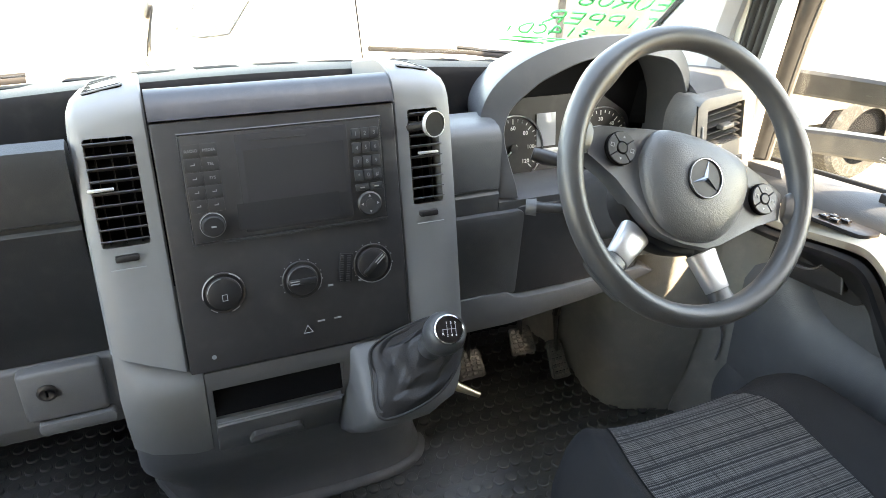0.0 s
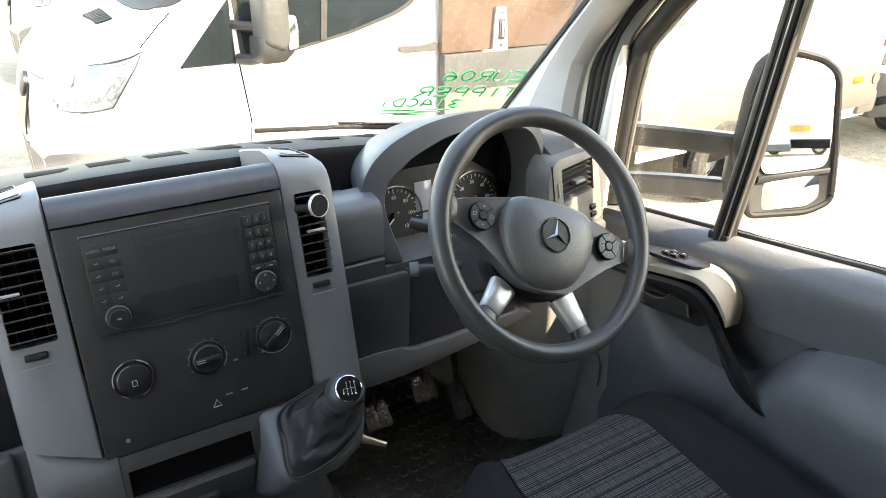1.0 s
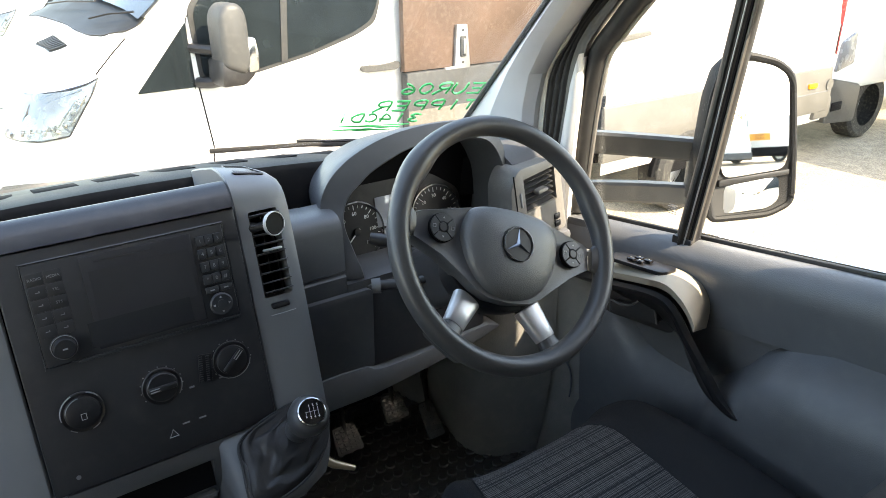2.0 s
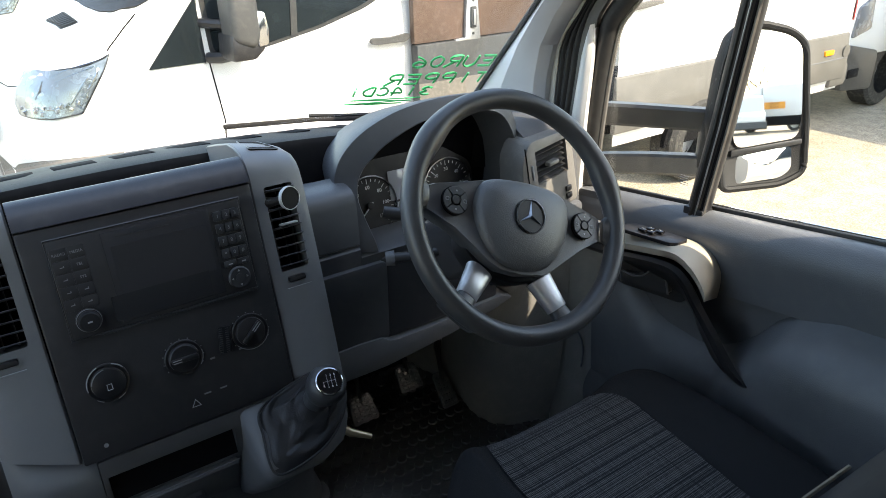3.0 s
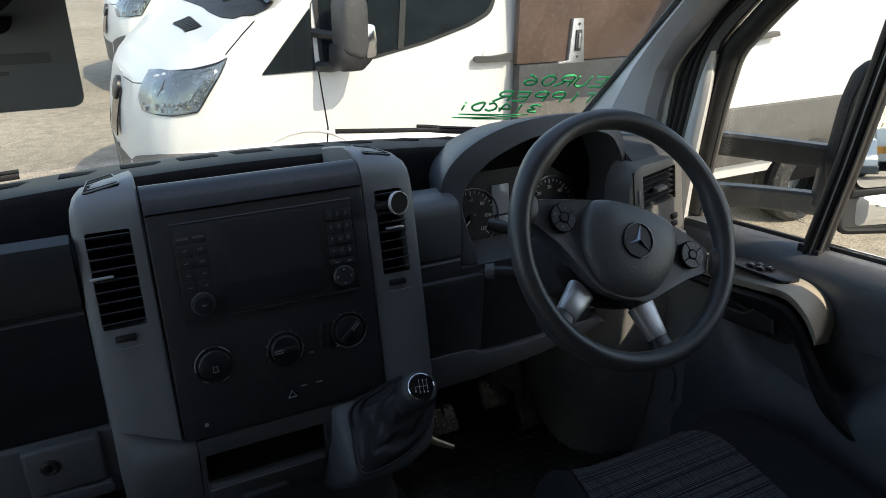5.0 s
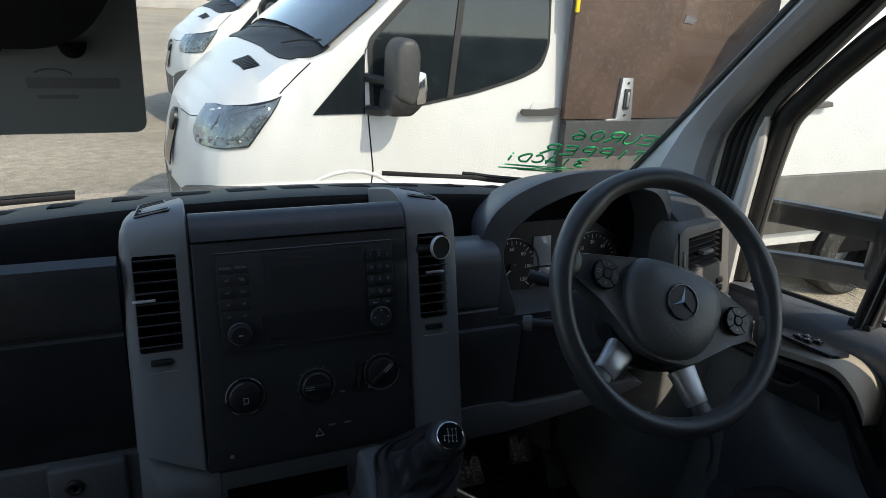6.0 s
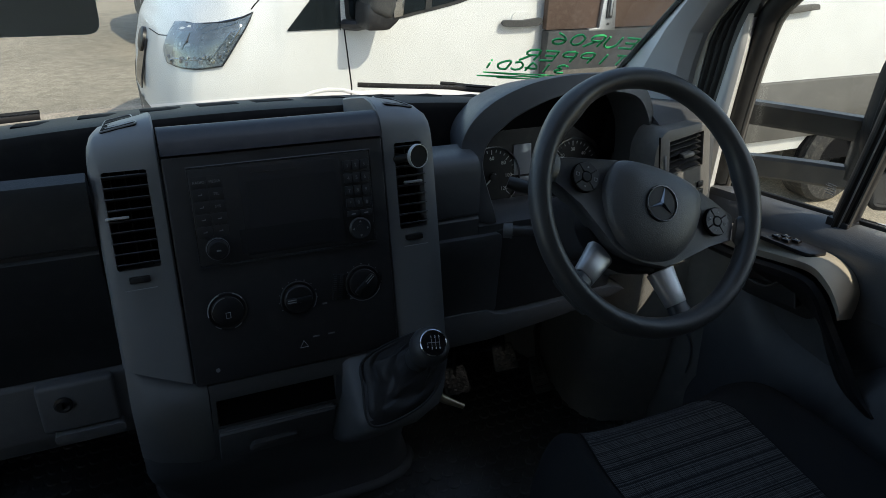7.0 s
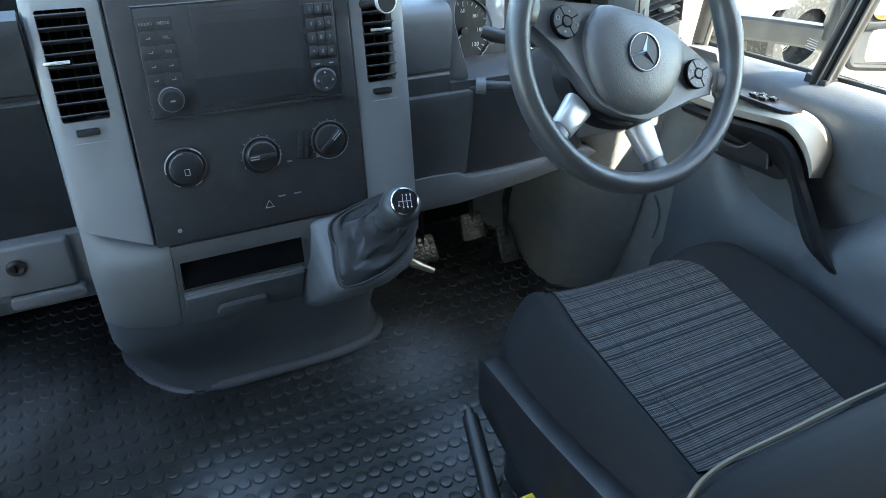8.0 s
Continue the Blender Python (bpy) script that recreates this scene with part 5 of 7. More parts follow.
# ---- driver's seat ----
def checked_cloth():
    """Woven cloth: pale fine threads crossed by darker lines in uneven spacing."""
    m = bpy.data.materials.new("woven_striped_cloth")
    m.use_nodes = True
    n, l = m.node_tree.nodes, m.node_tree.links
    b = n["Principled BSDF"]
    b.inputs["Roughness"].default_value, b.inputs["Specular IOR Level"].default_value = 0.95, 0.15
    tc = n.new("ShaderNodeTexCoord")
    sep = n.new("ShaderNodeSeparateXYZ")
    l.new(tc.outputs["Object"], sep.inputs[0])

    def math_node(op, a, c=None):
        k = n.new("ShaderNodeMath")
        k.operation = op
        for i, v in enumerate((a, c)):
            if v is None:
                continue
            if isinstance(v, (int, float)):
                k.inputs[i].default_value = v
            else:
                l.new(v, k.inputs[i])
        return k.outputs[0]

    def bands(coord, per, thresh):
        ph = math_node("FRACT", math_node("MULTIPLY", coord, 1 / per))
        return math_node("GREATER_THAN", ph, thresh)
    y, x = sep.outputs["Y"], sep.outputs["X"]

    def line(coord, per, at, width):
        """1 on a thin line that repeats every per metres."""
        ph = math_node("FRACT", math_node("ADD", math_node("MULTIPLY", coord, 1 / per), 10.5 - at))
        return math_node("LESS_THAN", math_node("ABSOLUTE", math_node("SUBTRACT", ph, 0.5)), width / per / 2)

    def any_of(*v):
        out = v[0]
        for k in v[1:]:
            out = math_node("MAXIMUM", out, k)
        return out
    dark = any_of(line(y, 0.0405, 0.10, 0.0022), line(y, 0.0405, 0.24, 0.0016), line(y, 0.0405, 0.62, 0.0013), line(y, 0.0271, 0.40, 0.0014), line(y, 0.0683, 0.55, 0.0028), line(y, 0.0159, 0.35, 0.0009), line(x, 0.0630, 0.20, 0.0008))
    pale = any_of(line(x, 0.0430, 0.27, 0.0009), line(x, 0.0621, 0.50, 0.0009))
    fine = math_node("ADD", math_node("MULTIPLY", bands(y, 0.0032, 0.48), 0.48), math_node("MULTIPLY", bands(x, 0.0027, 0.5), 0.45))
    nz = n.new("ShaderNodeTexNoise")
    nz.inputs["Scale"].default_value, nz.inputs["Detail"].default_value = 1.0, 3
    stretch = n.new("ShaderNodeMapping")
    stretch.inputs["Scale"].default_value = (420, 60, 60)
    l.new(tc.outputs["Object"], stretch.inputs["Vector"])
    l.new(stretch.outputs[0], nz.inputs["Vector"])
    v = math_node("MULTIPLY", fine, math_node("ADD", math_node("MULTIPLY", nz.outputs["Fac"], 1.6), 0.05))
    v = math_node("MAXIMUM", v, math_node("MULTIPLY", pale, 0.3))
    v = math_node("MULTIPLY", v, math_node("SUBTRACT", 1.0, math_node("MULTIPLY", dark, 0.9)))
    mix = n.new("ShaderNodeMix")
    mix.data_type = "RGBA"
    mix.inputs["A"].default_value = (0.014, 0.015, 0.018, 1)
    mix.inputs["B"].default_value = (0.150, 0.150, 0.151, 1)
    l.new(v, mix.inputs["Factor"])
    l.new(mix.outputs["Result"], b.inputs["Base Color"])
    bump = n.new("ShaderNodeBump")
    bump.inputs["Strength"].default_value, bump.inputs["Distance"].default_value = 0.5, 0.0005
    l.new(v, bump.inputs["Height"])
    l.new(bump.outputs["Normal"], b.inputs["Normal"])
    return m


CLOTH = checked_cloth()


def seat(name, cx, label, facing_pad=True):
    t = thing(name, label, "seat", (cx, -0.5, FLOOR))

    def cushion_top(u, v):
        """u across -1..1, v from front 0 to back 1."""
        hw = 0.222 - 0.012 * (1 - v) ** 2 - 0.034 * max(0, 1 - v * 4) ** 2.2
        x = cx + u * hw * (0.955 if u < 0 else 1.36) + (0.026 * (-u) * max(0, 1 - v * 2.8) ** 2 if u < 0 else 0)
        y = -0.262 - 0.44 * v + 0.03 * (abs(u) ** 3)
        z = 0.398 - 0.035 * v - math.hypot(0.048 * (1 - min(1, v * 4.5)) ** 2.4, (0.072 if u < 0 else 0.048) * (max(0, abs(u) - 0.74) / 0.26) ** 2.2)
        z += (0.032 if u < 0 else 0.020) * max(0, 1 - ((abs(u) - 0.84) / 0.20) ** 2) ** 1.5 * (0.15 + 0.85 * min(1, v * 2.2))
        return Vector((x, y, z))
    us = [math.copysign(1 - (1 - abs(q)) ** 1.35, q) for q in [-1 + 2 * i / 40 for i in range(41)]]
    rows = []
    for j in range(25):
        v = (j / 24) ** 1.5
        rows.append([cushion_top(u, v) for u in us])
    front = [Vector((p.x, p.y + 0.012, p.z - 0.05)) for p in rows[0]]
    low = [Vector((p.x, p.y - 0.02, p.z - 0.12)) for p in rows[0]]
    side_bm = loft([low, front] + rows, closed=False)
    # sides
    for s in (0, -1):
        edge = [r[s] for r in rows]
        drop = [Vector((p.x, p.y, 0.285)) for p in edge]
        side_bm = join(side_bm, loft([edge, [Vector((p.x + (0.012 if s else -0.012), p.y, p.z - 0.05)) for p in edge], drop], closed=False))
    bmesh.ops.remove_doubles(side_bm, verts=side_bm.verts, dist=0.0005)
    part("cushion", side_bm, FABRIC, t, "black cloth seat cushion with side bolsters", sharp=70)
    if facing_pad:
        pad = [[cushion_top(u, v) + Vector((0, 0, 0.0022)) for u in [-0.66 + (1.18 - 0.10 * v) * i / 12 for i in range(13)]] for v in [0.015 + 0.83 * j / 16 for j in range(17)]]
        part("striped_pad", sheet(pad, 0.0018), CLOTH, t, "grey and black woven striped cloth pad", sharp=80)
        rim = [pad[0][i] for i in range(13)] + [pad[j][12] for j in range(17)] + [pad[16][12 - i] for i in range(13)] + [pad[16 - j][0] for j in range(17)]
        loop = [p for k, p in enumerate(rim) if (p - rim[k - 1]).length > 0.002]
        part("pad_seam", tube(loop, 0.0009, 6, loop=True), FABRIC, t)
    part("seat_base", bx(cx - 0.20, cx + 0.20, -0.72, -0.33, FLOOR, 0.29, 0.02), BLACK, t, "black metal seat base")
    part("side_valance", prism(rounded([(-0.285, 0.30), (-0.30, 0.21), (-0.50, 0.16), (-0.74, 0.18), (-0.74, 0.36), (-0.45, 0.31)], 0.02), "x", cx - 0.240, cx - 0.205, 0.006), BLACK, t, "black plastic side valance")
    # backrest, leaning back
    br = []
    for j in range(12):
        f = j / 11
        z = 0.37 + 0.62 * f
        y = -0.735 - 0.45 * (z - 0.45) + 0.03 * max(0, 0.45 - z)
        w = 0.235 - 0.02 * f - (0.06 * max(0, f - 0.8) / 0.2)
        ring = []
        for k in range(20):
            a = 2 * math.pi * k / 20
            cxs = math.copysign(abs(math.cos(a)) ** 0.45, math.cos(a))
            sys_ = math.copysign(abs(math.sin(a)) ** 0.6, math.sin(a))
            ring.append(Vector((cx + w * cxs, y - 0.065 * sys_, z)))
        br.append(ring)
    part("backrest", loft(br), FABRIC, t, "black cloth backrest with pale piping", sharp=70)
    return t


driver = seat("driver_seat", 0.49, "black cloth driver seat with striped woven centre")
PIPE = smooth_path([(0.262, -0.690, 0.385), (0.275, -0.672, 0.425), (0.320, -0.664, 0.448), (0.42, -0.668, 0.462), (0.52, -0.672, 0.475), (0.66, -0.680, 0.485)], 6)
part("piping", tube(PIPE, 0.003, 6), PIPING, driver, "pale beige piping")
ps = seat("passenger_seat", -0.47, "black cloth double passenger seat", False)
ps.location = (-0.52, -0.615, FLOOR - 0.02)

hb = thing("handbrake", "black handbrake lever beside the driver seat", "handbrake", (0.19, -0.5, FLOOR))
part("lever", tube([(0.150, -0.60, 0.16), (0.185, -0.46, 0.20), (0.205, -0.37, 0.228), (0.212, -0.340, 0.237)], [0.014, 0.014, 0.013, 0.0125], 12), BLACK, hb)
part("button", tube([(0.212, -0.341, 0.237), (0.214, -0.330, 0.240)], 0.008, 10), BLACK, hb)
part("bracket", bx(0.12, 0.18, -0.72, -0.52, FLOOR, 0.16, 0.01), BLACK, hb)
tag = part("label_tag", bx(0.19, 0.222, -0.50, -0.49, 0.165, 0.20, 0.001), YELLOW)
tag.data.transform(Matrix.Translation((0.016, 0.012, 0.012)))
tagged(tag, "small yellow tag by the handbrake", "tag")


# ---- driver's door ----
def driver_door():
    t = thing("door_1", "slate grey door lining with pale armrest and side window", "door", (0.9, -0.4, 0.1), kind="structure")
    def sloped(bm):
        """The belt line falls towards the windscreen."""
        for v in bm.verts:
            v.co.z -= 0.0475 + 0.125 * v.co.y
        return bm

    # lining: a moulded sheet from the belt to the pocket
    def lining(y, z):
        x = 0.893
        # a hollow behind the armrest, below the smooth upper panel
        edge = float(np.interp(-y, (0.32, 0.352, 0.401, 0.582, 0.79), (0.525, 0.546, 0.557, 0.592, 0.605)))
        f = min(1.0, max(0.0, (-y - 0.315) / 0.05))
        g = min(1.0, max(0.0, (edge - z) / 0.030))
        x += 0.022 * f * f * (3 - 2 * f) * g * g * (3 - 2 * g)
        x -= 0.03 * math.exp(-((z - 0.15) / 0.12) ** 2)
        return Vector((min(x, 0.917), y, min(z, 0.590 - 0.125 * y)))
    ys = [0.12 - 0.0112 * i for i in range(83)]
    zs = [FLOOR + 0.02 + 0.0101 * j for j in range(61)]
    part("lining", sheet([[lining(y, z) for y in ys] for z in zs], 0.02), DOORGREY, t, "moulded slate grey lining", sharp=60)
    belt = [(0.8765, 0.515), (0.8735, 0.535), (0.869, 0.560), (0.864, 0.585), (0.8615, 0.602), (0.861, 0.618), (0.866, 0.634), (0.876, 0.646), (0.892, 0.654), (0.906, 0.657), (0.918, 0.655), (0.918, 0.515)]
    part("belt_rail", sloped(prism(belt, "y", -0.795, 0.10)), DOORGREY, t, "grained grey belt rail", sharp=50)
    part("belt_seal", sloped(bx(0.9185, 0.928, -0.795, 0.08, 0.63, 0.662, 0.003)), SEAL, t)
    part("belt_chrome", sloped(bx(0.9285, 0.931, -0.795, -0.24, 0.65, 0.663)), CHROME, t)
    part("outer_skin", prism([(0.93, 0.59), (0.985, 0.57), (1.0, 0.40), (0.985, -0.1), (0.95, -0.1), (0.935, 0.5)], "y", -0.795, 0.12, 0.005), PAINT, t, "white outer door skin")
    # armrest shelf: pale, wraps round towards the pull handle
    arm_out = smooth_path([(0.02, 0.548), (-0.10, 0.566), (-0.20, 0.586), (-0.262, 0.593), (-0.303, 0.583), (-0.322, 0.557), (-0.323, 0.525)], 5)
    arm_in = smooth_path([(0.02, 0.520), (-0.11, 0.533), (-0.19, 0.548), (-0.250, 0.558), (-0.286, 0.543), (-0.310, 0.522), (-0.322, 0.510)], 5)
    rows = []
    for k, (o, i) in enumerate(zip(arm_out, arm_in)):
        f = 0.85 * min(1.0, 0.10 + 0.90 * k / 16)
        i = i.lerp(o, 0.18)
        inner = Vector((0.830 - 0.055 * f, i.x - 0.039 * f, i.y + 0.008 + 0.033 * f))
        outer = Vector((0.868, o.x, o.y))
        rows.append([Vector((0.874, o.x, o.y - 0.004)), outer.lerp(inner, 0.12) + Vector((0, 0, 0.004)), outer.lerp(inner, 0.5) + Vector((0, 0, 0.006)), outer.lerp(inner, 0.86) + Vector((0, 0, 0.004)), inner, inner + Vector((0.004, 0.003, -0.014)), Vector((0.872, i.x, i.y - 0.012))])
    part("armrest", loft(rows, closed=True), DOORPALE, t, "pale grey wrapped armrest", sharp=60)
    # black recess with latch handle, and the long pull
    rec = prism(rounded([(0.02, 0.545), (-0.10, 0.53), (-0.25, 0.545), (-0.285, 0.505), (-0.265, 0.468), (-0.13, 0.450), (0.02, 0.43)], 0.012), "x", 0.852, 0.874, 0.003)
    part("latch_recess", rec, PANEL, t)
    part("latch_handle", prism(rounded([(-0.128, 0.487), (-0.182, 0.497), (-0.212, 0.533), (-0.226, 0.528), (-0.243, 0.482), (-0.130, 0.462)], 0.010), "x", 0.838, 0.856, 0.003), PANEL, t, "black latch handle")
    part("latch_rim", tube(smooth_path([(0.837, -0.130, 0.464), (0.837, -0.128, 0.487), (0.837, -0.155, 0.488), (0.837, -0.182, 0.499), (0.837, -0.212, 0.533), (0.837, -0.228, 0.526), (0.837, -0.243, 0.484)], 5), 0.0022, 6), LOWGREY, t)
    pull = smooth_path([(0.826, -0.004, 0.513), (0.812, -0.128, 0.535), (0.797, -0.225, 0.560), (0.787, -0.283, 0.569), (0.783, -0.316, 0.556), (0.785, -0.338, 0.529), (0.791, -0.372, 0.486), (0.793, -0.400, 0.453), (0.793, -0.424, 0.430), (0.793, -0.452, 0.414)], 6)
    back = smooth_path([(0.862, -0.004, 0.500), (0.858, -0.125, 0.495), (0.856, -0.215, 0.492), (0.852, -0.262, 0.486), (0.850, -0.290, 0.470), (0.845, -0.312, 0.440), (0.836, -0.336, 0.412), (0.824, -0.364, 0.400), (0.812, -0.402, 0.400), (0.799, -0.449, 0.409)], 6)
    rows = []
    for k, (p, q) in enumerate(zip(pull, back)):
        q = q.lerp(p, 0.28 * min(1.0, max(0.0, (k - 26) / 10)))
        e = 1.0 - 0.75 * max(0.0, (k - len(pull) + 9) / 8)
        n = (q - p).normalized()
        side = n.cross((pull[min(k + 1, len(pull) - 1)] - pull[max(k - 1, 0)]).normalized()).normalized()
        if side.x > 0:
            side = -side
        rows.append([p + side * 0.004 * e - n * 0.004, p + side * 0.0095 * e + n * 0.004, p + side * 0.0085 * e + n * 0.014, p.lerp(q, 0.45) + side * 0.002 * e, q + side * 0.001, q - side * 0.012 * e, p.lerp(q, 0.5) - side * 0.014 * e, p - side * 0.009 * e + n * 0.010, p - side * 0.007 * e])
    part("pull_handle", loft(rows), BLACK, t, "long black pull handle", sharp=50)
    # moulded bin: a crease along the front, swelling towards the rear
    rows = []
    for k in range(80):
        y = -0.01 * k
        top = float(np.interp(-y, (0, 0.13, 0.165, 0.20, 0.23, 0.30, 0.365, 0.40, 0.43, 0.47, 0.545, 0.79), (0.475, 0.458, 0.424, 0.395, 0.386, 0.380, 0.388, 0.425, 0.468, 0.503, 0.530, 0.553)))
        g = float(np.interp(-y, (0, 0.2, 0.36, 0.40, 0.45, 0.52, 0.79), (0.42, 0.46, 0.52, 0.74, 0.92, 1.0, 1.0)))
        rows.append([Vector((0.896, y, top + 0.03)), Vector((0.878 - 0.018 * g, y, top + 0.015)), Vector((0.878 - 0.05 * g, y, top - 0.003)), Vector((0.878 - 0.080 * g, y, top - 0.026)), Vector((0.878 - 0.092 * g, y, top - 0.060)), Vector((0.878 - 0.087 * g, y, top - 0.115)), Vector((0.878 - 0.07 * g, y, 0.22)), Vector((0.878 - 0.05 * g, y, 0.10)), Vector((0.90, y, 0.10))])
    part("storage_bin", loft(rows), DOORGREY, t, "swelling grey storage bin", sharp=42)
    # window switches
    S = axes((0.824, -0.204, 0.5985), Vector((0, -0.995, 0.10)), (1, 0, 0), Vector((0, 0.10, 0.995)))
    sw = part("switch_plate", prism(rounded([(-0.070, -0.019), (0.062, -0.019), (0.066, 0.022), (-0.074, 0.022)], 0.018), "z", -0.006, 0.0010, 0.0006), BLACK, t, "black window switch plate", m=S)
    for k, (a, b) in enumerate(((-0.020, -0.006), (0.000, -0.006), (-0.012, 0.007), (0.010, 0.006))):
        part("window_switch", bx(a - 0.008, a + 0.008, b - 0.005, b + 0.005, 0.002, 0.0075, 0.002), GLOSS, sw, m=S)
        part("switch_print", bx(a - 0.002, a + 0.002, b - 0.0012, b + 0.0012, 0.0078, 0.0085), DIM_INK, sw, m=S)
    # window frame: sloping front post, dividing bar, header
    front = smooth_path([(0.905, 0.050, 0.61), (0.905, 0.043, 0.72), (0.905, 0.034, 0.83), (0.905, 0.024, 0.90), (0.904, 0.011, 0.948), (0.902, -0.022, 0.988), (0.898, -0.076, 1.046), (0.890, -0.16, 1.120), (0.884, -0.24, 1.148), (0.880, -0.36, 1.155), (0.878, -0.55, 1.155), (0.878, -0.79, 1.155)], 6)
    part("frame_post", tube(front, 0.020, 10), SEAL, t, "black window frame")
    part("frame_channel", tube([p + Vector((0.006, -0.019, -0.007)) for p in front], 0.006, 8), CLADDING, t)
    bar = [Vector((0.905, -0.235, 0.63)), Vector((0.90, -0.262, 0.80)), Vector((0.885, -0.30, 1.05)), Vector((0.880, -0.313, 1.15))]
    part("dividing_bar", tube(bar, 0.0205, 10), BLACK, t, "black dividing bar")
    part("bar_rib", tube([p + Vector((-0.020, 0.002, 0)) for p in bar], 0.004, 6), SEAL, t)
    part("bar_strip", tube([p + Vector((-0.0195, -0.007, 0)) for p in bar], 0.0016, 6), STEEL, t, "thin bright strip")
    part("bar_groove", tube([p + Vector((-0.0150, -0.0145, 0)) for p in bar], 0.0030, 6), VOID, t)
    part("bar_rib", tube([p + Vector((-0.012, -0.018, 0)) for p in bar], 0.004, 6), CLADDING, t)
    part("bar_foot", bx(0.885, 0.916, -0.258, -0.216, 0.615, 0.645, 0.003), BLACK, t)
    pane = part("pane", prism([(0.045, 0.595), (-0.79, 0.70), (-0.79, 1.155), (-0.36, 1.155), (-0.16, 1.12), (-0.022, 0.988), (0.011, 0.945), (0.032, 0.83)], "x", 0.919, 0.9225), GLASS, t)
    pane.data.transform(Matrix(((1, 0, -0.06, 0.04), (0, 1, 0, 0), (0, 0, 1, 0), (0, 0, 0, 1))))
    pane.visible_shadow = False
    # etched maker's lines in the glass corner
    for k in range(5):
        part("etched_line", bx(0.9145, 0.9150, -0.198, -0.180 + 0.003 * (k % 2), 0.670 + 0.0042 * k, 0.6712 + 0.0042 * k), DIM_INK, t)
    # rear post, unseen; brought forward to keep sun off the cushion
    part("unseen_rear_post", bx(0.87, 0.93, -0.795, -0.690, 0.66, 1.40, 0.008), SEAL, t)


driver_door()


# ---- outside mirror on two arms ----
def door_mirror():
    t = thing("door_mirror", "large black door mirror on two arms", "door mirror", (1.2, -0.1, 0.75))
    # housing frame in the plane of the glass
    M = axes((1.255, -0.175, 0.80), Vector((0.90, -0.43, 0.0)).normalized(), Vector((0.06, 0.125, 0.99)).normalized(), Vector((-0.426, -0.893, 0.139)).normalized())
    shell = rounded([(-0.150, -0.207), (-0.013, -0.203), (0.040, -0.18), (0.032, -0.05), (0.015, 0.09), (-0.02, 0.118), (-0.09, 0.135), (-0.140, 0.126), (-0.160, 0.06), (-0.175, -0.06)], 0.02, 4)
    def sc(s, z):
        return [M @ Vector(((x + 0.09) * s - 0.09, (y + 0.03) * s - 0.03, z)) for x, y in shell]
    part("housing", loft([sc(0.70, -0.062), sc(0.93, -0.045), sc(1.0, -0.02), sc(1.0, 0.008), sc(0.965, 0.014), sc(0.93, 0.008)]), WIPER, t, "black plastic housing", sharp=60)
    up = [(-0.128, -0.116), (0.013, -0.102), (0.016, -0.05), (0.002, 0.085), (-0.03, 0.107), (-0.09, 0.120), (-0.145, 0.113), (-0.15, 0.0)]
    lo = [(-0.119, -0.192), (-0.02, -0.184), (0.006, -0.168), (0.002, -0.118), (-0.124, -0.134)]
    part("main_glass", prism(rounded(up, 0.022, 5), "z", 0.009, 0.0125), MIRROR, t, "silvered mirror glass", m=M)
    edge = rounded(lo, 0.012, 5)
    cx, cy = sum(p[0] for p in edge) / len(edge), sum(p[1] for p in edge) / len(edge)
    dome = []
    for k in range(9):
        f = k / 8
        dome.append([M @ Vector((cx + (x - cx) * (1 - f * 0.98), cy + (y - cy) * (1 - f * 0.98), 0.0135 - (((x - cx) * (1 - f)) ** 2 + ((y - cy) * (1 - f)) ** 2) / 0.9)) for x, y in edge])
    back = [M @ Vector((x, y, 0.004)) for x, y in edge]
    part("wide_glass", loft([back] + dome), MIRROR, t, "convex wide-angle mirror glass", sharp=60)
    part("glass_divider", prism([(-0.136, -0.1325), (0.022, -0.1145), (0.022, -0.1035), (-0.136, -0.1185)], "z", 0.006, 0.015, 0.002), BLACK, t, m=M)
    part("bezel", tube([M @ Vector(((x + 0.09) * 0.975 - 0.09, (y + 0.03) * 0.975 - 0.03, 0.008)) for x, y in shell], 0.0075, 8, loop=True), WIPER, t, "black rubber-edged bezel")
    for z0, z1, hh in ((0.722, 0.722, 0.025), (0.602, 0.622, 0.024)):
        rings = []
        for q in smooth_path([(0.96, 0.17, z0), (1.02, 0.15, z0), (1.10, 0.05, (z0 + z1) / 2), (1.19, -0.09, z1)], 5):
            w = Vector((0.85, 0.52, 0)) * 0.016
            c = Vector((0, 0, hh))
            rings.append([q - w - c * 0.75, q - w + c * 0.75, q - w * 0.7 + c, q + w * 0.7 + c, q + w + c * 0.75, q + w - c * 0.75, q + w * 0.7 - c, q - w * 0.7 - c])
        part("arm", loft(rings), ARMGREY, t, "weathered grey mirror arm", sharp=30)
    for p, q in (((1.005, 0.150, 0.600), (1.005, 0.150, 0.720)), ((1.165, -0.055, 0.618), (1.165, -0.055, 0.722))):
        part("arm_link", tube([p, q], 0.022, 10, r2=0.030), ARMGREY, t)
    part("mount", bx(0.925, 0.985, 0.10, 0.22, 0.57, 0.78, 0.02), ARMGREY, t)
    part("hinge_post", tube([(1.19, -0.10, 0.64), (1.19, -0.10, 0.90)], 0.022, 12), MIRRORBLACK, t)


door_mirror()


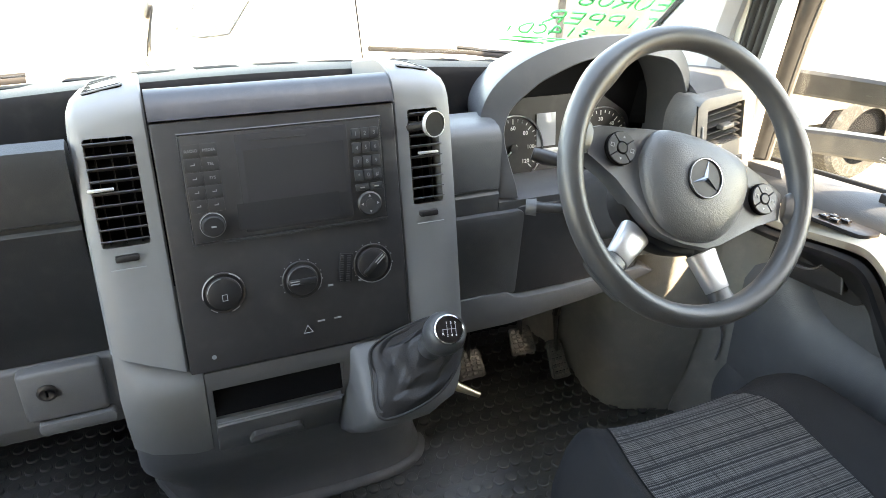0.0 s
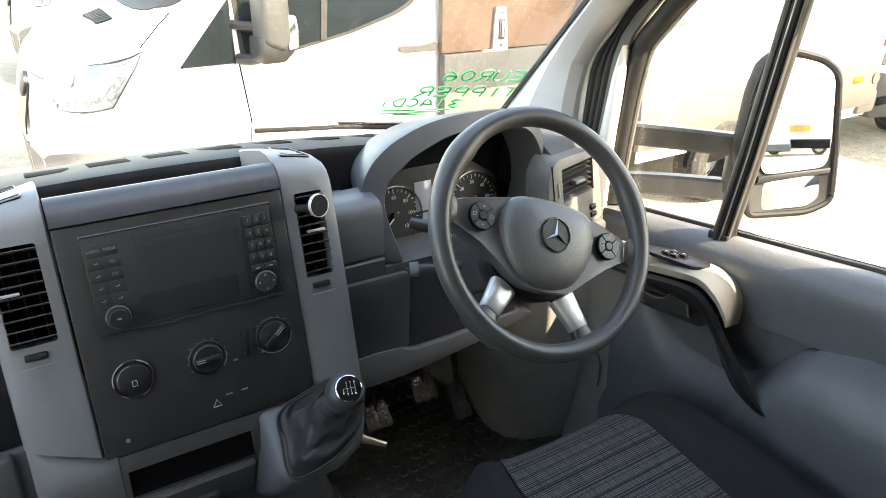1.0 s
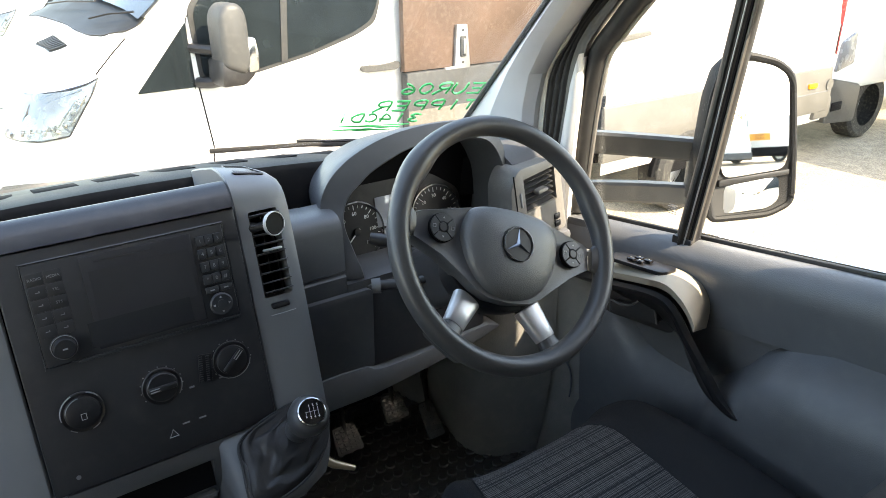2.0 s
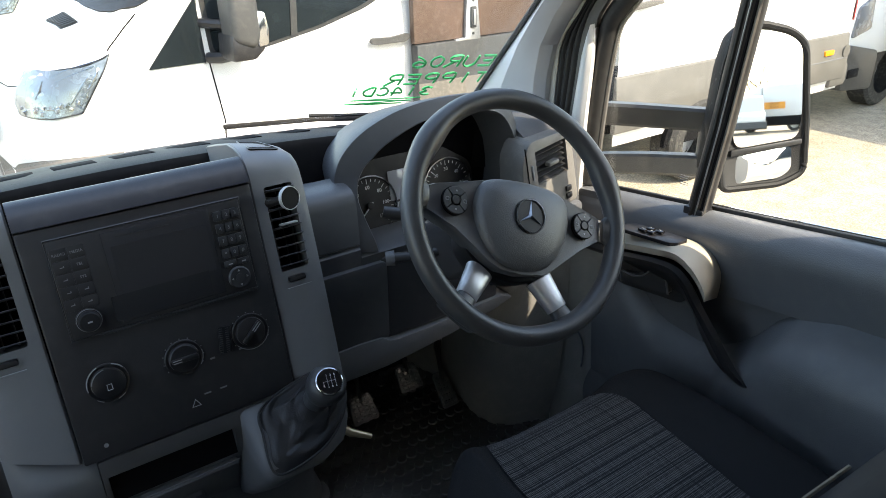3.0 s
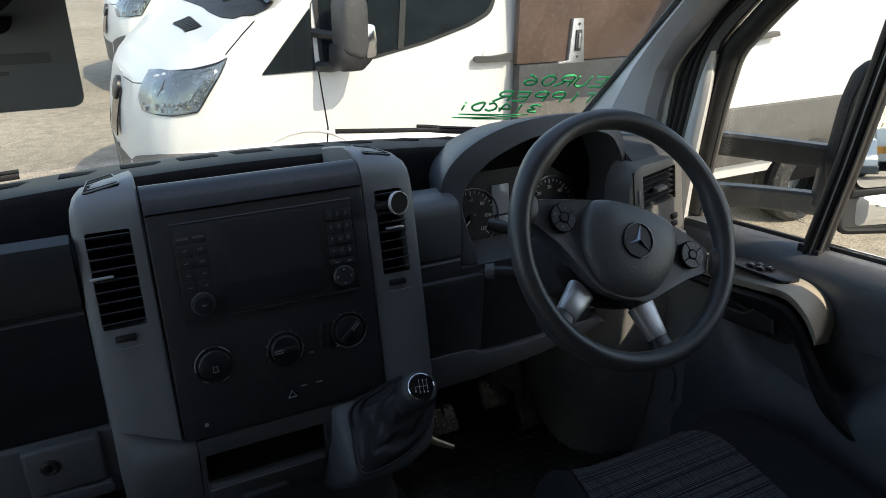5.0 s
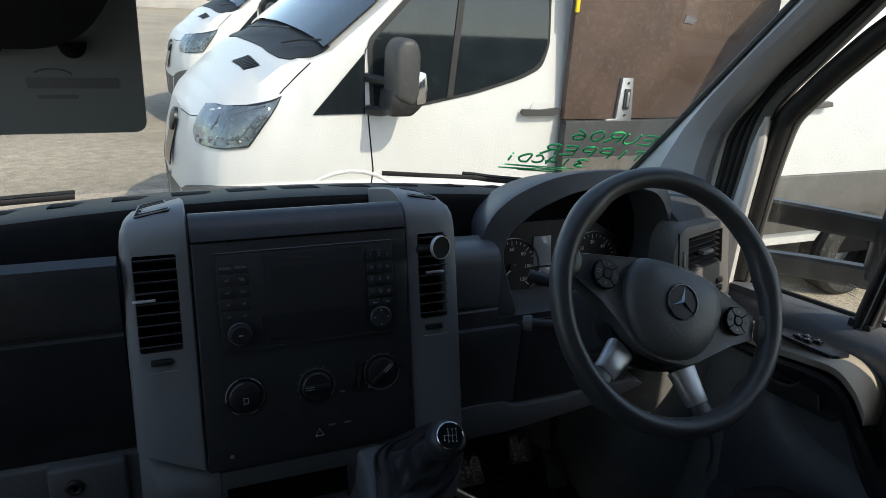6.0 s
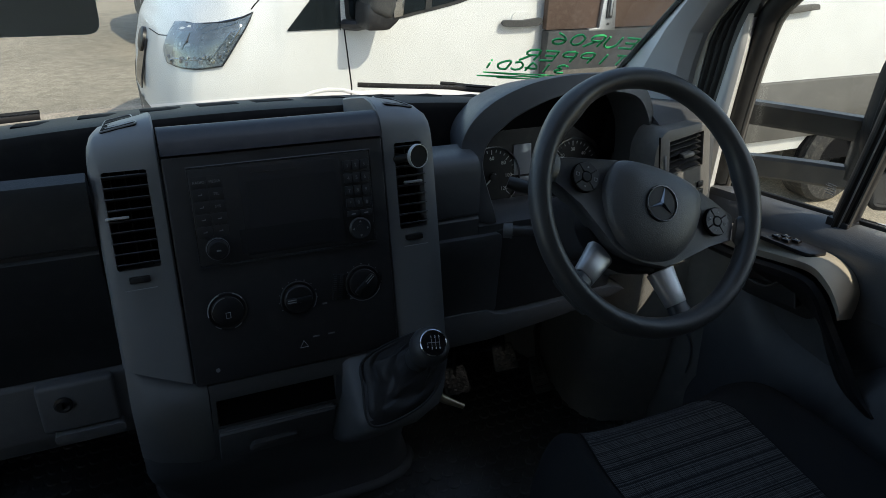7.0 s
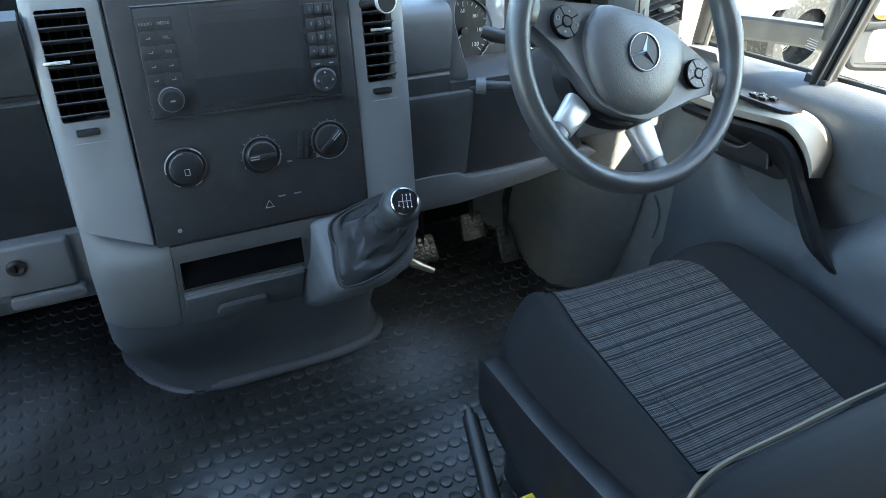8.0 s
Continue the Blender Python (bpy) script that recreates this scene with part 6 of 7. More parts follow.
# ---- sun visor with a dark card under its strap ----
def visor():
    t = thing("sun_visor", "dark sun visor with faint printed card, folded down", "sun visor", (-0.42, -0.3, 1.2))
    V = axes((-0.412, -0.285, 1.108), (1, 0, 0.0), Vector((0, -0.16, 0.987)), Vector((0, -0.987, -0.16)))
    part("board", prism(rounded([(-0.25, -0.039), (0.150, -0.039), (0.180, -0.026), (0.205, 0.01), (0.215, 0.19), (-0.25, 0.19)], 0.02), "z", -0.012, 0.012, 0.005), VISOR, t, "dark padded visor board", m=V)
    part("card", prism(rounded([(-0.25, -0.119), (0.219, -0.119), (0.219, 0.10), (-0.25, 0.10)], 0.012, 5), "z", -0.018, -0.014, 0.0), VISORCARD, t, "grey card with faint print", m=V)
    for x in (0.106, 0.167):
        part("clip", prism([(x + 0.011 * math.cos(a), -0.038 + 0.012 * math.sin(a)) for a in [math.pi + math.pi * k / 10 for k in range(11)]], "z", -0.0138, -0.004, 0.001), BLACK, t, m=V)
    for x0, x1, y0, y1 in ((0.128, 0.199, -0.078, -0.069), (0.135, 0.166, -0.087, -0.084)):
        part("faint_print", bx(x0, x1, y0, y1, -0.0139, -0.0134), VISORINK, t, m=V)
    part("print_arc", tube([V @ Vector((0.148 + 0.016 * math.cos(a), -0.068 + 0.007 * math.sin(a), -0.0136)) for a in [0.3 + 0.25 * k for k in range(10)]], 0.0008, 5), VISORINK, t)
    part("rod", tube([V @ Vector((-0.24, 0.185, 0)), V @ Vector((0.22, 0.185, 0)), (-0.19, -0.40, 1.42)], 0.006, 8), BLACK, t)


visor()


def wipers():
    for name, pts in (("wiper", [(0.66, 0.698), (0.54, 0.711), (0.48, 0.721), (0.39, 0.728), (0.27, 0.739)]), ("wiper", [(-0.33, 0.7155), (-0.42, 0.714), (-0.52, 0.712), (-0.65, 0.708), (-0.80, 0.703)])):
        t = thing(name, "black windscreen wiper resting along the glass", "wiper", ws(*pts[0]), group="wipers")
        path = smooth_path([ws(x, z, 0.014) for x, z in pts], 5)
        part("blade", tube(path, 0.003, 6, r2=0.006), WIPER, t)
        part("arm", tube([p + Vector((0, 0.010, 0.006)) for p in path[:12]], 0.005, 6), WIPER, t)
    # the bonnet's rear edge and scuttle outside the glass
    sc = part("scuttle", sheet([[Vector((x, y - 0.10 * (x / 0.85) ** 2, z - 0.06 * (x / 0.85) ** 2)) for x in [-0.9 + 0.15 * i for i in range(13)]] for y, z in ((0.50, 0.722), (0.56, 0.705), (0.66, 0.655))], 0.01), BLACK)
    tagged(sc, "black scuttle panel outside the windscreen", "scuttle", kind="structure")
    bn = part("bonnet", sheet([[Vector((x, y - 0.14 * (x / 0.9) ** 2, z - 0.05 * (x / 0.9) ** 2)) for x in [-0.92 + 0.184 * i for i in range(11)]] for y, z in ((0.67, 0.655), (0.85, 0.56), (1.05, 0.42), (1.18, 0.24), (1.22, 0.0), (1.2, -0.3))], 0.01), PAINT)
    tagged(bn, "white sloping bonnet of the van itself", "bonnet", kind="structure")


wipers()


# ---- the yard ----
def yard_material():
    """Dusty stone chippings over concrete: patches, pebbles and fine grit."""
    m = bpy.data.materials.new("dusty_gravel_concrete")
    m.use_nodes = True
    n, l = m.node_tree.nodes, m.node_tree.links
    b = n["Principled BSDF"]
    b.inputs["Roughness"].default_value = 0.95
    tc = n.new("ShaderNodeTexCoord")

    def noise(scale, detail):
        k = n.new("ShaderNodeTexNoise")
        k.inputs["Scale"].default_value, k.inputs["Detail"].default_value = scale, detail
        l.new(tc.outputs["Object"], k.inputs["Vector"])
        return k.outputs["Fac"]

    def remap(v, a, b_, c, d):
        k = n.new("ShaderNodeMapRange")
        for i, q in zip(("From Min", "From Max", "To Min", "To Max"), (a, b_, c, d)):
            k.inputs[i].default_value = q
        l.new(v, k.inputs["Value"])
        return k.outputs["Result"]

    def times(u, v):
        k = n.new("ShaderNodeMath")
        k.operation = "MULTIPLY"
        l.new(u, k.inputs[0])
        l.new(v, k.inputs[1])
        return k.outputs[0]
    pebble = n.new("ShaderNodeTexVoronoi")
    pebble.inputs["Scale"].default_value = 55
    l.new(tc.outputs["Object"], pebble.inputs["Vector"])
    tone = times(times(remap(noise(0.55, 4), 0.35, 0.65, 0.82, 1.12), remap(noise(9, 6), 0.3, 0.7, 0.80, 1.18)), times(remap(noise(140, 3), 0.25, 0.75, 0.62, 1.36), remap(pebble.outputs["Distance"], 0.0, 0.7, 1.2, 0.7)))
    base = n.new("ShaderNodeVectorMath")
    base.operation = "SCALE"
    base.inputs[0].default_value = (0.392, 0.333, 0.250)
    l.new(tone, base.inputs["Scale"])
    l.new(base.outputs[0], b.inputs["Base Color"])
    bump = n.new("ShaderNodeBump")
    bump.inputs["Strength"].default_value, bump.inputs["Distance"].default_value = 0.6, 0.006
    l.new(tone, bump.inputs["Height"])
    l.new(bump.outputs["Normal"], b.inputs["Normal"])
    return m


ground = part("ground", bx(-400, 400, -400, 400, GROUND - 0.5, GROUND), yard_material())
tagged(ground, "pale dusty gravel yard", "ground", kind="structure")

TR_DIR = Vector((math.cos(radians(4)), math.sin(radians(4)), 0))
TR = axes((2.1, 3.0, GROUND), TR_DIR, Vector((-TR_DIR.y, TR_DIR.x, 0)), (0, 0, 1))    # back along the side, inboard, up


def road_wheel(t, m, r=0.34, w=0.22, hub=STEEL):
    """A wheel whose axle runs along m's y."""
    A = m @ Matrix.Rotation(math.pi / 2, 4, "X")
    wh = part("wheel", lathe([(r * 0.62, -w / 2), (r * 0.9, -w / 2), (r, -w * 0.38), (r, w * 0.38), (r * 0.9, w / 2), (r * 0.62, w / 2)], 40, A), TYRE, t, "dusty black tyre")
    part("rim", lathe([(r * 0.63, w * 0.46), (r * 0.60, w * 0.30), (r * 0.35, w * 0.26), (r * 0.22, w * 0.36), (0, w * 0.36)], 32, A), hub, wh)
    for k in range(6):
        part("rim_hole", lathe([(0.03, 0), (0.03, 0.004), (0, 0.004)], 12, A @ Matrix.Rotation(k * math.pi / 3, 4, "Z") @ Matrix.Translation((r * 0.46, 0, w * 0.27))), VOID, wh)


def delivery_van(m, name, label, body):
    """A white cab, nose towards -x of m; its near side is m's plane y=0. body: adds the brown tipper body behind."""
    t = thing(name, label, "van", m.translation)
    W = 2.0

    def side_v(w):
        return 0.0 if w < 1.18 else (w - 1.18) * 0.10
    st = [(-2.175, [(.97, .42), (.92, .60), (.92, .86), (.93, 1.02), (.95, 1.08), (.98, 1.12)]),
          (-2.158, [(.66, .38), (.54, .60), (.52, .86), (.54, 1.05), (.64, 1.12), (.8, 1.15)]),
          (-2.10, [(.36, .34), (.23, .60), (.22, .86), (.25, 1.09), (.36, 1.18), (.7, 1.21)]),
          (-2.02, [(.17, .32), (.08, .60), (.08, .86), (.10, 1.12), (.22, 1.215), (.6, 1.26)]),
          (-1.82, [(.04, .31), (.02, .60), (.02, .86), (.03, 1.16), (.15, 1.30), (.6, 1.345)]),
          (-1.52, [(.03, .31), (.0, .60), (0, .86), (.01, 1.18), (.10, 1.405), (.6, 1.455)]),
          (-1.44, [(.03, .31), (.0, .60), (0, .86), (.0, 1.18), (.045, 1.42), (.6, 1.475)]),
          (-1.33, [(.03, .31), (.0, .60), (0, .86), (.0, 1.18), (.05, 1.465), (.6, 1.525)]),
          (-1.05, [(.03, .31), (.0, .60), (0, .86), (.0, 1.18), (.062, 1.69), (.6, 1.785)]),
          (-.72, [(.03, .31), (.0, .60), (0, .86), (.0, 1.18), (.086, 1.985), (.6, 2.09)]),
          (-.40, [(.03, .31), (.0, .60), (0, .86), (.0, 1.18), (.100, 2.16), (.6, 2.28)]),
          (.33, [(.03, .31), (.0, .60), (0, .86), (.0, 1.18), (.106, 2.22), (.6, 2.34)])]
    fall = {-2.175: 0.085, -2.158: 0.085, -2.10: 0.075, -2.02: 0.055, -1.82: 0.03}
    st = [(u if u > -1.6 else -1.6 + (u + 1.6) * 0.90, [(v, w - fall.get(u, 0.0) * min(1.0, max(0.0, (w - 1.0) / 0.15))) for v, w in half]) for u, half in st]
    # round the nose off between its stations
    full = [(u, np.array(half)) for u, half in st]
    dense = []
    for i in range(6):
        (u0, a), (u1, b) = full[i], full[i + 1]
        before, after = full[max(i - 1, 0)][1], full[i + 2][1]
        for k in range(4):
            f = k / 4
            mix = 0.5 * (2 * a + (b - before) * f + (2 * before - 5 * a + 4 * b - after) * f * f + (3 * a - before - 3 * b + after) * f ** 3)
            dense.append((u0 + (u1 - u0) * f, mix.tolist()))
    st = dense + st[6:]

    def skin(u, v, w):
        """A place on the cab in the world; the front leans back above the bumper."""
        lean = min(1.0, max(0.0, (-1.60 - u) / 0.40)) * 0.26 * max(0.0, w - 0.72)
        return m @ Vector((u + lean, v, w))
    rings = []
    for u, half in st:
        near = [skin(u, v, w) for v, w in half]
        far = [skin(u, W - v, w) for v, w in half][::-1]
        rings.append(near + far)
    part("cab_body", loft(rings), PAINT, t, "glossy white cab", sharp=32)
    # wheel arch and wheel
    road_wheel(t, m @ Matrix.Translation((-1.24, 0.13, 0.345)) @ Matrix.Rotation(math.pi, 4, "Z"))
    part("arch_lip", tube([m @ Vector((-1.24 + 0.435 * math.cos(a), 0.004, 0.365 + 0.435 * math.sin(a))) for a in [math.pi * k / 16 for k in range(17)]], 0.012, 8), PAINT, t)
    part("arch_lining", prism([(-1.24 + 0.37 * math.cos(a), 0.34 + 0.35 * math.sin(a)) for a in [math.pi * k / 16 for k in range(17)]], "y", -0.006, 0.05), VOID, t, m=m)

    def on_side(name, poly, off, th, mat, parent, label="", rnd=0.03):
        """A plate that follows the side's lean, from an outline of (u, w)."""
        pts = rounded(poly, rnd) if rnd else poly
        bm = prism(pts, "y", -off - th, -off)
        for v in bm.verts:
            v.co.y += side_v(v.co.z)
            if v.co.x < -1.6:
                v.co.y += 0.3 * (-1.6 - v.co.x) ** 1.6
        return part(name, bm, mat, parent, label, m=m)
    win = [(-1.10, 1.165), (-0.80, 1.185), (-0.45, 1.25), (-0.14, 1.335), (0.00, 1.40), (0.065, 1.52), (0.06, 2.0), (-0.62, 2.0), (-1.10, 1.52)]
    on_side("side_window", win, 0.004, 0.006, DARKGLASS, t, "dark side window", 0.05)
    on_side("window_rim", [(-1.12, 1.145), (-0.80, 1.165), (-0.44, 1.23), (-0.12, 1.315), (0.03, 1.38), (0.085, 1.52), (0.08, 2.02), (-0.64, 2.02), (-1.13, 1.53)], 0.001, 0.004, SEAL, t, "", 0.05)
    on_side("quarter_window", [(-1.455, 1.13), (-1.150, 1.13), (-1.150, 1.46)], 0.003, 0.006, DARKGLASS, t, "dark triangular corner window", 0.01)
    on_side("window_bar", [(-0.64, 1.21), (-0.60, 1.22), (-0.50, 1.98), (-0.54, 1.98)], 0.011, 0.006, SEAL, t, "", 0)
    for path in ([(-1.152, 1.12), (-1.153, 1.36), (-1.140, 1.478), (-1.08, 1.55), (-0.984, 1.635), (-0.857, 1.775), (-0.72, 1.93)],):
        part("shut_line", tube([m @ Vector((u, side_v(w) - 0.001, w)) for u, w in path], 0.0028, 5), VOID, t)
    for poly in ([(-1.137, 0.45), (-1.130, 0.45), (-1.090, 0.80), (-1.127, 1.12), (-1.134, 1.12), (-1.098, 0.80)], [(0.268, 0.45), (0.274, 0.45), (0.252, 1.9), (0.246, 1.9)], [(-1.12, 0.452), (0.27, 0.452), (0.27, 0.458), (-1.12, 0.458)]):
        on_side("door_joint", poly, 0.0, 0.002, VOID, t, "", 0)
    on_side("door_handle", [(-0.130, 1.118), (-0.105, 1.096), (0.130, 1.092), (0.168, 1.112), (0.158, 1.142), (0.02, 1.130), (-0.112, 1.138)], 0.022, 0.028, MIRRORBLACK, t, "grey door handle", 0.014)
    on_side("handle_cup", [(-0.06, 1.075), (0.13, 1.075), (0.10, 1.175), (-0.03, 1.175)], 0.0, 0.010, PAINT, t, "", 0.03)
    # headlamp: a swept lens that follows the wing, with bowls inside
    def skin_v(u, w):
        """The near side's depth at a place along the wing."""
        us = [q[0] for q in st]
        vs = [float(np.interp(w, [h[1] for h in q[1]], [h[0] for h in q[1]])) for q in st]
        return float(np.interp(u, us, vs))

    A, B, C, D = (-2.074, 1.070), (-1.622, 1.226), (-1.838, 0.966), (-2.078, 0.932)

    def lamp_at(g, f):
        """Place (u, w) in the lamp's outline: g from the grille outwards, f from top to bottom; top bowed, inner end rounded."""
        u = (A[0] * (1 - g) + B[0] * g) * (1 - f) + (D[0] * (1 - g) + C[0] * g) * f
        w = (A[1] * (1 - g) + B[1] * g) * (1 - f) + (D[1] * (1 - g) + C[1] * g) * f
        return u - 0.014 * math.sin(math.pi * f) * (1 - g) ** 2 - 0.012 * math.sin(math.pi * f) * g ** 3, w + 0.062 * math.sin(math.pi * math.sqrt(g)) * (1 - g) * (1 - f)

    def lens(off, n=14, k=6):
        """Rows of a patch laid on the wing over the whole lamp."""
        rows = []
        for j in range(k + 1):
            row = []
            for i in range(n + 1):
                u, w = lamp_at(i / n, j / k)
                row.append(skin(u, skin_v(u, w) - off, w))
            rows.append(row)
        return rows
    lamp = part("headlamp", sheet(lens(0.004), 0.006), LAMP, t, "clear swept-back headlamp", sharp=70)
    edge = []
    for g, f in [(k / 10, 0) for k in range(10)] + [(1, k / 8) for k in range(8)] + [(1 - k / 10, 1) for k in range(10)] + [(0, 1 - k / 8) for k in range(8)]:
        u, w = lamp_at(g, f)
        edge.append(skin(u, skin_v(u, w) - 0.014, w))
    part("lamp_rim", tube(edge, 0.0045, 6, loop=True), BLACK, lamp)

    def on_lamp(u, w, off):
        return skin(u, skin_v(u, w) - off, w)
    # bowls behind the lens, then bright guide strips along its swept edge
    rows = [[on_lamp(-2.040 + 0.036 * r * math.cos(a), 1.042 + 0.060 * r * math.sin(a), 0.011 + 0.006 * (1 - r * r)) for a in [math.pi * k / 12 for k in range(24)]] for r in (1.0, 0.8, 0.55, 0.3, 0.05)]
    part("bowl", loft(rows, caps=False), STEEL, lamp, sharp=80)
    rng = random.Random(3)
    part("lamp_divider", tube([on_lamp(-2.008, 1.108, 0.012), on_lamp(-2.024, 1.066, 0.014), on_lamp(-2.040, 1.026, 0.012)], [0.006, 0.008, 0.006], 6), BLACK, lamp)
    for k in range(30):
        u, w = lamp_at(0.05 + 0.047 * k, 0.84) if k < 20 else lamp_at(0.90 - 0.004 * k, 0.80 - 0.07 * (k - 20))
        u, w = u + rng.uniform(-0.008, 0.008), w + rng.uniform(-0.014, 0.020)
        size = rng.uniform(0.009, 0.019)
        q = on_lamp(u, w, 0.010)
        part("crystal", bevelled(bx(-size, size, -0.004, 0.004, -size * 0.7, size * 0.7), 0.002, 1), CHROME if k % 3 else LAMP, lamp, m=Matrix.Translation(q) @ Matrix.Rotation(rng.uniform(-0.6, 0.6), 4, "Y") @ Matrix.Rotation(rng.uniform(-0.5, 0.5), 4, "Z"))
    for path, rad in (([(-1.97, 1.132), (-1.86, 1.172), (-1.69, 1.205)], 0.004), ([(-1.96, 1.112), (-1.88, 1.140), (-1.74, 1.178)], 0.003), ([(-1.72, 1.165), (-1.785, 1.085), (-1.845, 0.995)], 0.006), ([(-1.79, 1.135), (-1.840, 1.08), (-1.895, 1.01)], 0.004), ([(-2.075, 0.965), (-2.0, 0.985), (-1.90, 1.005)], 0.005)):
        part("guide_strip", tube([on_lamp(p.x, p.y, 0.012) for p in smooth_path([(u, w, 0) for u, w in path], 5)], rad, 6), CHROME, lamp)
    cover = part("lens", sheet(lens(0.022), 0.003), GLASS, lamp, sharp=70)
    cover.visible_shadow = False
    # grille set into the nose, with bars and a round badge; unpainted lower bumper round the front
    grille = part("grille", sheet([[skin(st[0][0], v, w) + m.to_3x3() @ Vector((0.05 * (v - 1.0) ** 2 - 0.004, 0, 0)) for v in [0.88 + 0.02 * i for i in range(13)]] for w in (0.68, 0.76, 0.86, 0.97)], 0.008), GLOSS, t)
    part("badge", lathe([(0.075, -0.01), (0.075, 0.016), (0.06, 0.024), (0.0, 0.024)], 24, m @ axes((-2.063, 1.0, 0.95), (0, 1, 0), (0.25, 0, 0.97), Vector((-0.97, 0, 0.25)))), BLACK, grille)
    us = [-1.655 - 0.45 * math.sin(math.pi * k / 24) for k in range(13)] + [q[0] for q in st[:1]]
    rings = []
    for f in (0.0, 0.35, 0.7, 0.94, 1.0):
        near = []
        for u in us:
            w = 0.34 + f * (float(np.interp(-u, (1.85, 1.99, 2.025, 2.06, 2.09, 2.107), (0.750, 0.742, 0.732, 0.705, 0.655, 0.60))) - 0.34)
            near.append((u, skin_v(u, w) - (0.010 if f < 0.9 else (0.008 if f < 1 else -0.004)), w))
        rings.append([skin(*p) for p in near] + [skin(u, W - v, w) for u, v, w in near][::-1])
    part("lower_bumper", loft(rings, closed=False), CLADDING, t, "unpainted dark grey lower bumper", sharp=60)
    # bonnet: slot vent and shut line
    def top_w(u, v):
        """The bonnet's height above the ground."""
        return float(np.interp(u, [q[0] for q in st], [float(np.interp(v, [h[0] for h in q[1]][-2:], [h[1] for h in q[1]][-2:])) for q in st]))

    def on_vent(g, f, off):
        """g from the near to the far end, f from front to rear."""
        u, v = -1.793 + 0.105 * f, (0.50 + 0.36 * g) * (1 - f) + (0.36 + 0.30 * g) * f
        return skin(u, v, top_w(u, v) + off)
    bv = part("bonnet_vent", sheet([[on_vent(g / 6, f / 4, 0.003) for g in range(7)] for f in range(5)], 0.004), SEAL, t)
    for k in range(9):
        part("vent_bar", tube([on_vent(0.06 + 0.11 * k, f, 0.009) for f in (0.06, 0.35, 0.65, 0.94)], 0.004, 5), BLACK, bv)
    part("bonnet_joint", tube([skin(u, skin_v(u, w) - 0.004, w) for u, w in [(-1.63 + 0.18 * k / 12, 1.238 + 0.165 * (k / 12) ** 1.15) for k in range(13)]], 0.0035, 5), VOID, t)
    part("bonnet_joint", tube([skin(u, skin_v(u, w) - 0.001, w) for u, w in [(-2.114 + 0.034 * k / 6, 1.030 + 0.026 * k / 6) for k in range(7)]], 0.003, 5), VOID, t)
    # windscreen, cowl and wipers
    wsr = []
    for u, v0, w in ((-1.355, 0.07, 1.470), (-1.05, 0.11, 1.712), (-0.76, 0.15, 1.972)):
        wsr.append([m @ Vector((u - 0.05 * math.sin(math.pi * k / 12) - 0.012, v0 + (W - 2 * v0) * k / 12, w + 0.088 * math.sin(math.pi * k / 12) ** 0.6 + 0.015)) for k in range(13)])
    part("windscreen", loft(wsr, closed=False), SKYGLASS, t, "windscreen reflecting the sky", sharp=80)
    rows = []
    for v, uf in ((0.075, -1.43), (0.100, -1.485), (0.15, -1.535), (0.27, -1.570), (0.45, -1.585), (0.70, -1.582), (1.0, -1.58), (1.30, -1.582), (1.55, -1.585), (1.73, -1.570), (1.85, -1.535), (1.90, -1.485), (1.925, -1.43)):
        k = (v - 0.1) / 1.8
        ur, wr = -1.335 - 0.055 * math.sin(math.pi * k), 1.478 + 0.075 * max(0.0, math.sin(math.pi * k)) ** 0.6
        e = min(v, W - v)
        wf = top_w(uf, e) + 0.008
        rows.append([m @ Vector((uf, v, wf)), m @ Vector((uf + 0.012, v, wf + 0.004)), m @ Vector(((uf + ur) / 2, v, (wf + wr) / 2 - 0.004)), m @ Vector((ur, v, wr + 0.012))])
    part("cowl", sheet(rows, 0.006), SEAL, t, "black cowl below the windscreen")
    for a, b in (((-1.515, 0.40, 1.478), (-1.375, 0.095, 1.520)), ((-1.53, 1.25, 1.51), (-1.44, 0.52, 1.555))):
        part("wiper", tube([m @ Vector(a), m @ ((Vector(a) + Vector(b)) / 2 + Vector((-0.01, 0, 0.008))), m @ Vector(b)], 0.0062, 6), BLACK, t)
    # mirror
    mr = part("mirror_housing", bevelled(prism([(-1.085, 1.25), (-0.965, 1.20), (-0.930, 1.27), (-0.935, 1.50), (-0.965, 1.560), (-1.045, 1.560), (-1.085, 1.50)], "y", -0.28, -0.09), 0.035, 4), MIRRORBLACK, t, "grey mirror housing", m=m)
    part("indicator_lens", prism(rounded([(-0.955, 1.215), (-0.900, 1.225), (-0.892, 1.300), (-0.905, 1.385), (-0.945, 1.395)], 0.012), "y", -0.272, -0.13, 0.010), CHROME, mr, "clear indicator lens", m=m)
    part("mirror_base", bevelled(prism([(-1.10, 1.15), (-0.97, 1.15), (-0.91, 1.20), (-0.91, 1.25), (-1.09, 1.29)], "y", -0.262, -0.06), 0.02, 2), BLACK, mr, m=m)
    part("mirror_arm", tube([m @ Vector(p) for p in ((-1.13, 0.0, 1.15), (-1.09, -0.08, 1.155), (-1.02, -0.16, 1.18))], 0.030, 8), BLACK, t)
    part("mirror_arm", tube([m @ Vector(p) for p in ((-1.14, 0.02, 1.33), (-1.10, -0.06, 1.325), (-1.04, -0.14, 1.32))], 0.026, 8), BLACK, t)
    part("sill", prism([(-0.01, 0.20), (-0.01, 0.32), (0.04, 0.32), (0.04, 0.20)], "x", -0.95, 0.33, 0.005), CLADDING, t, m=m)
    part("load_body", bx(0.36, 0.9 if body else 3.4, 0.02, 1.98, 0.45, 2.3, 0.05), PAINT if not body else DARKSIDE, t, m=m)
    return t


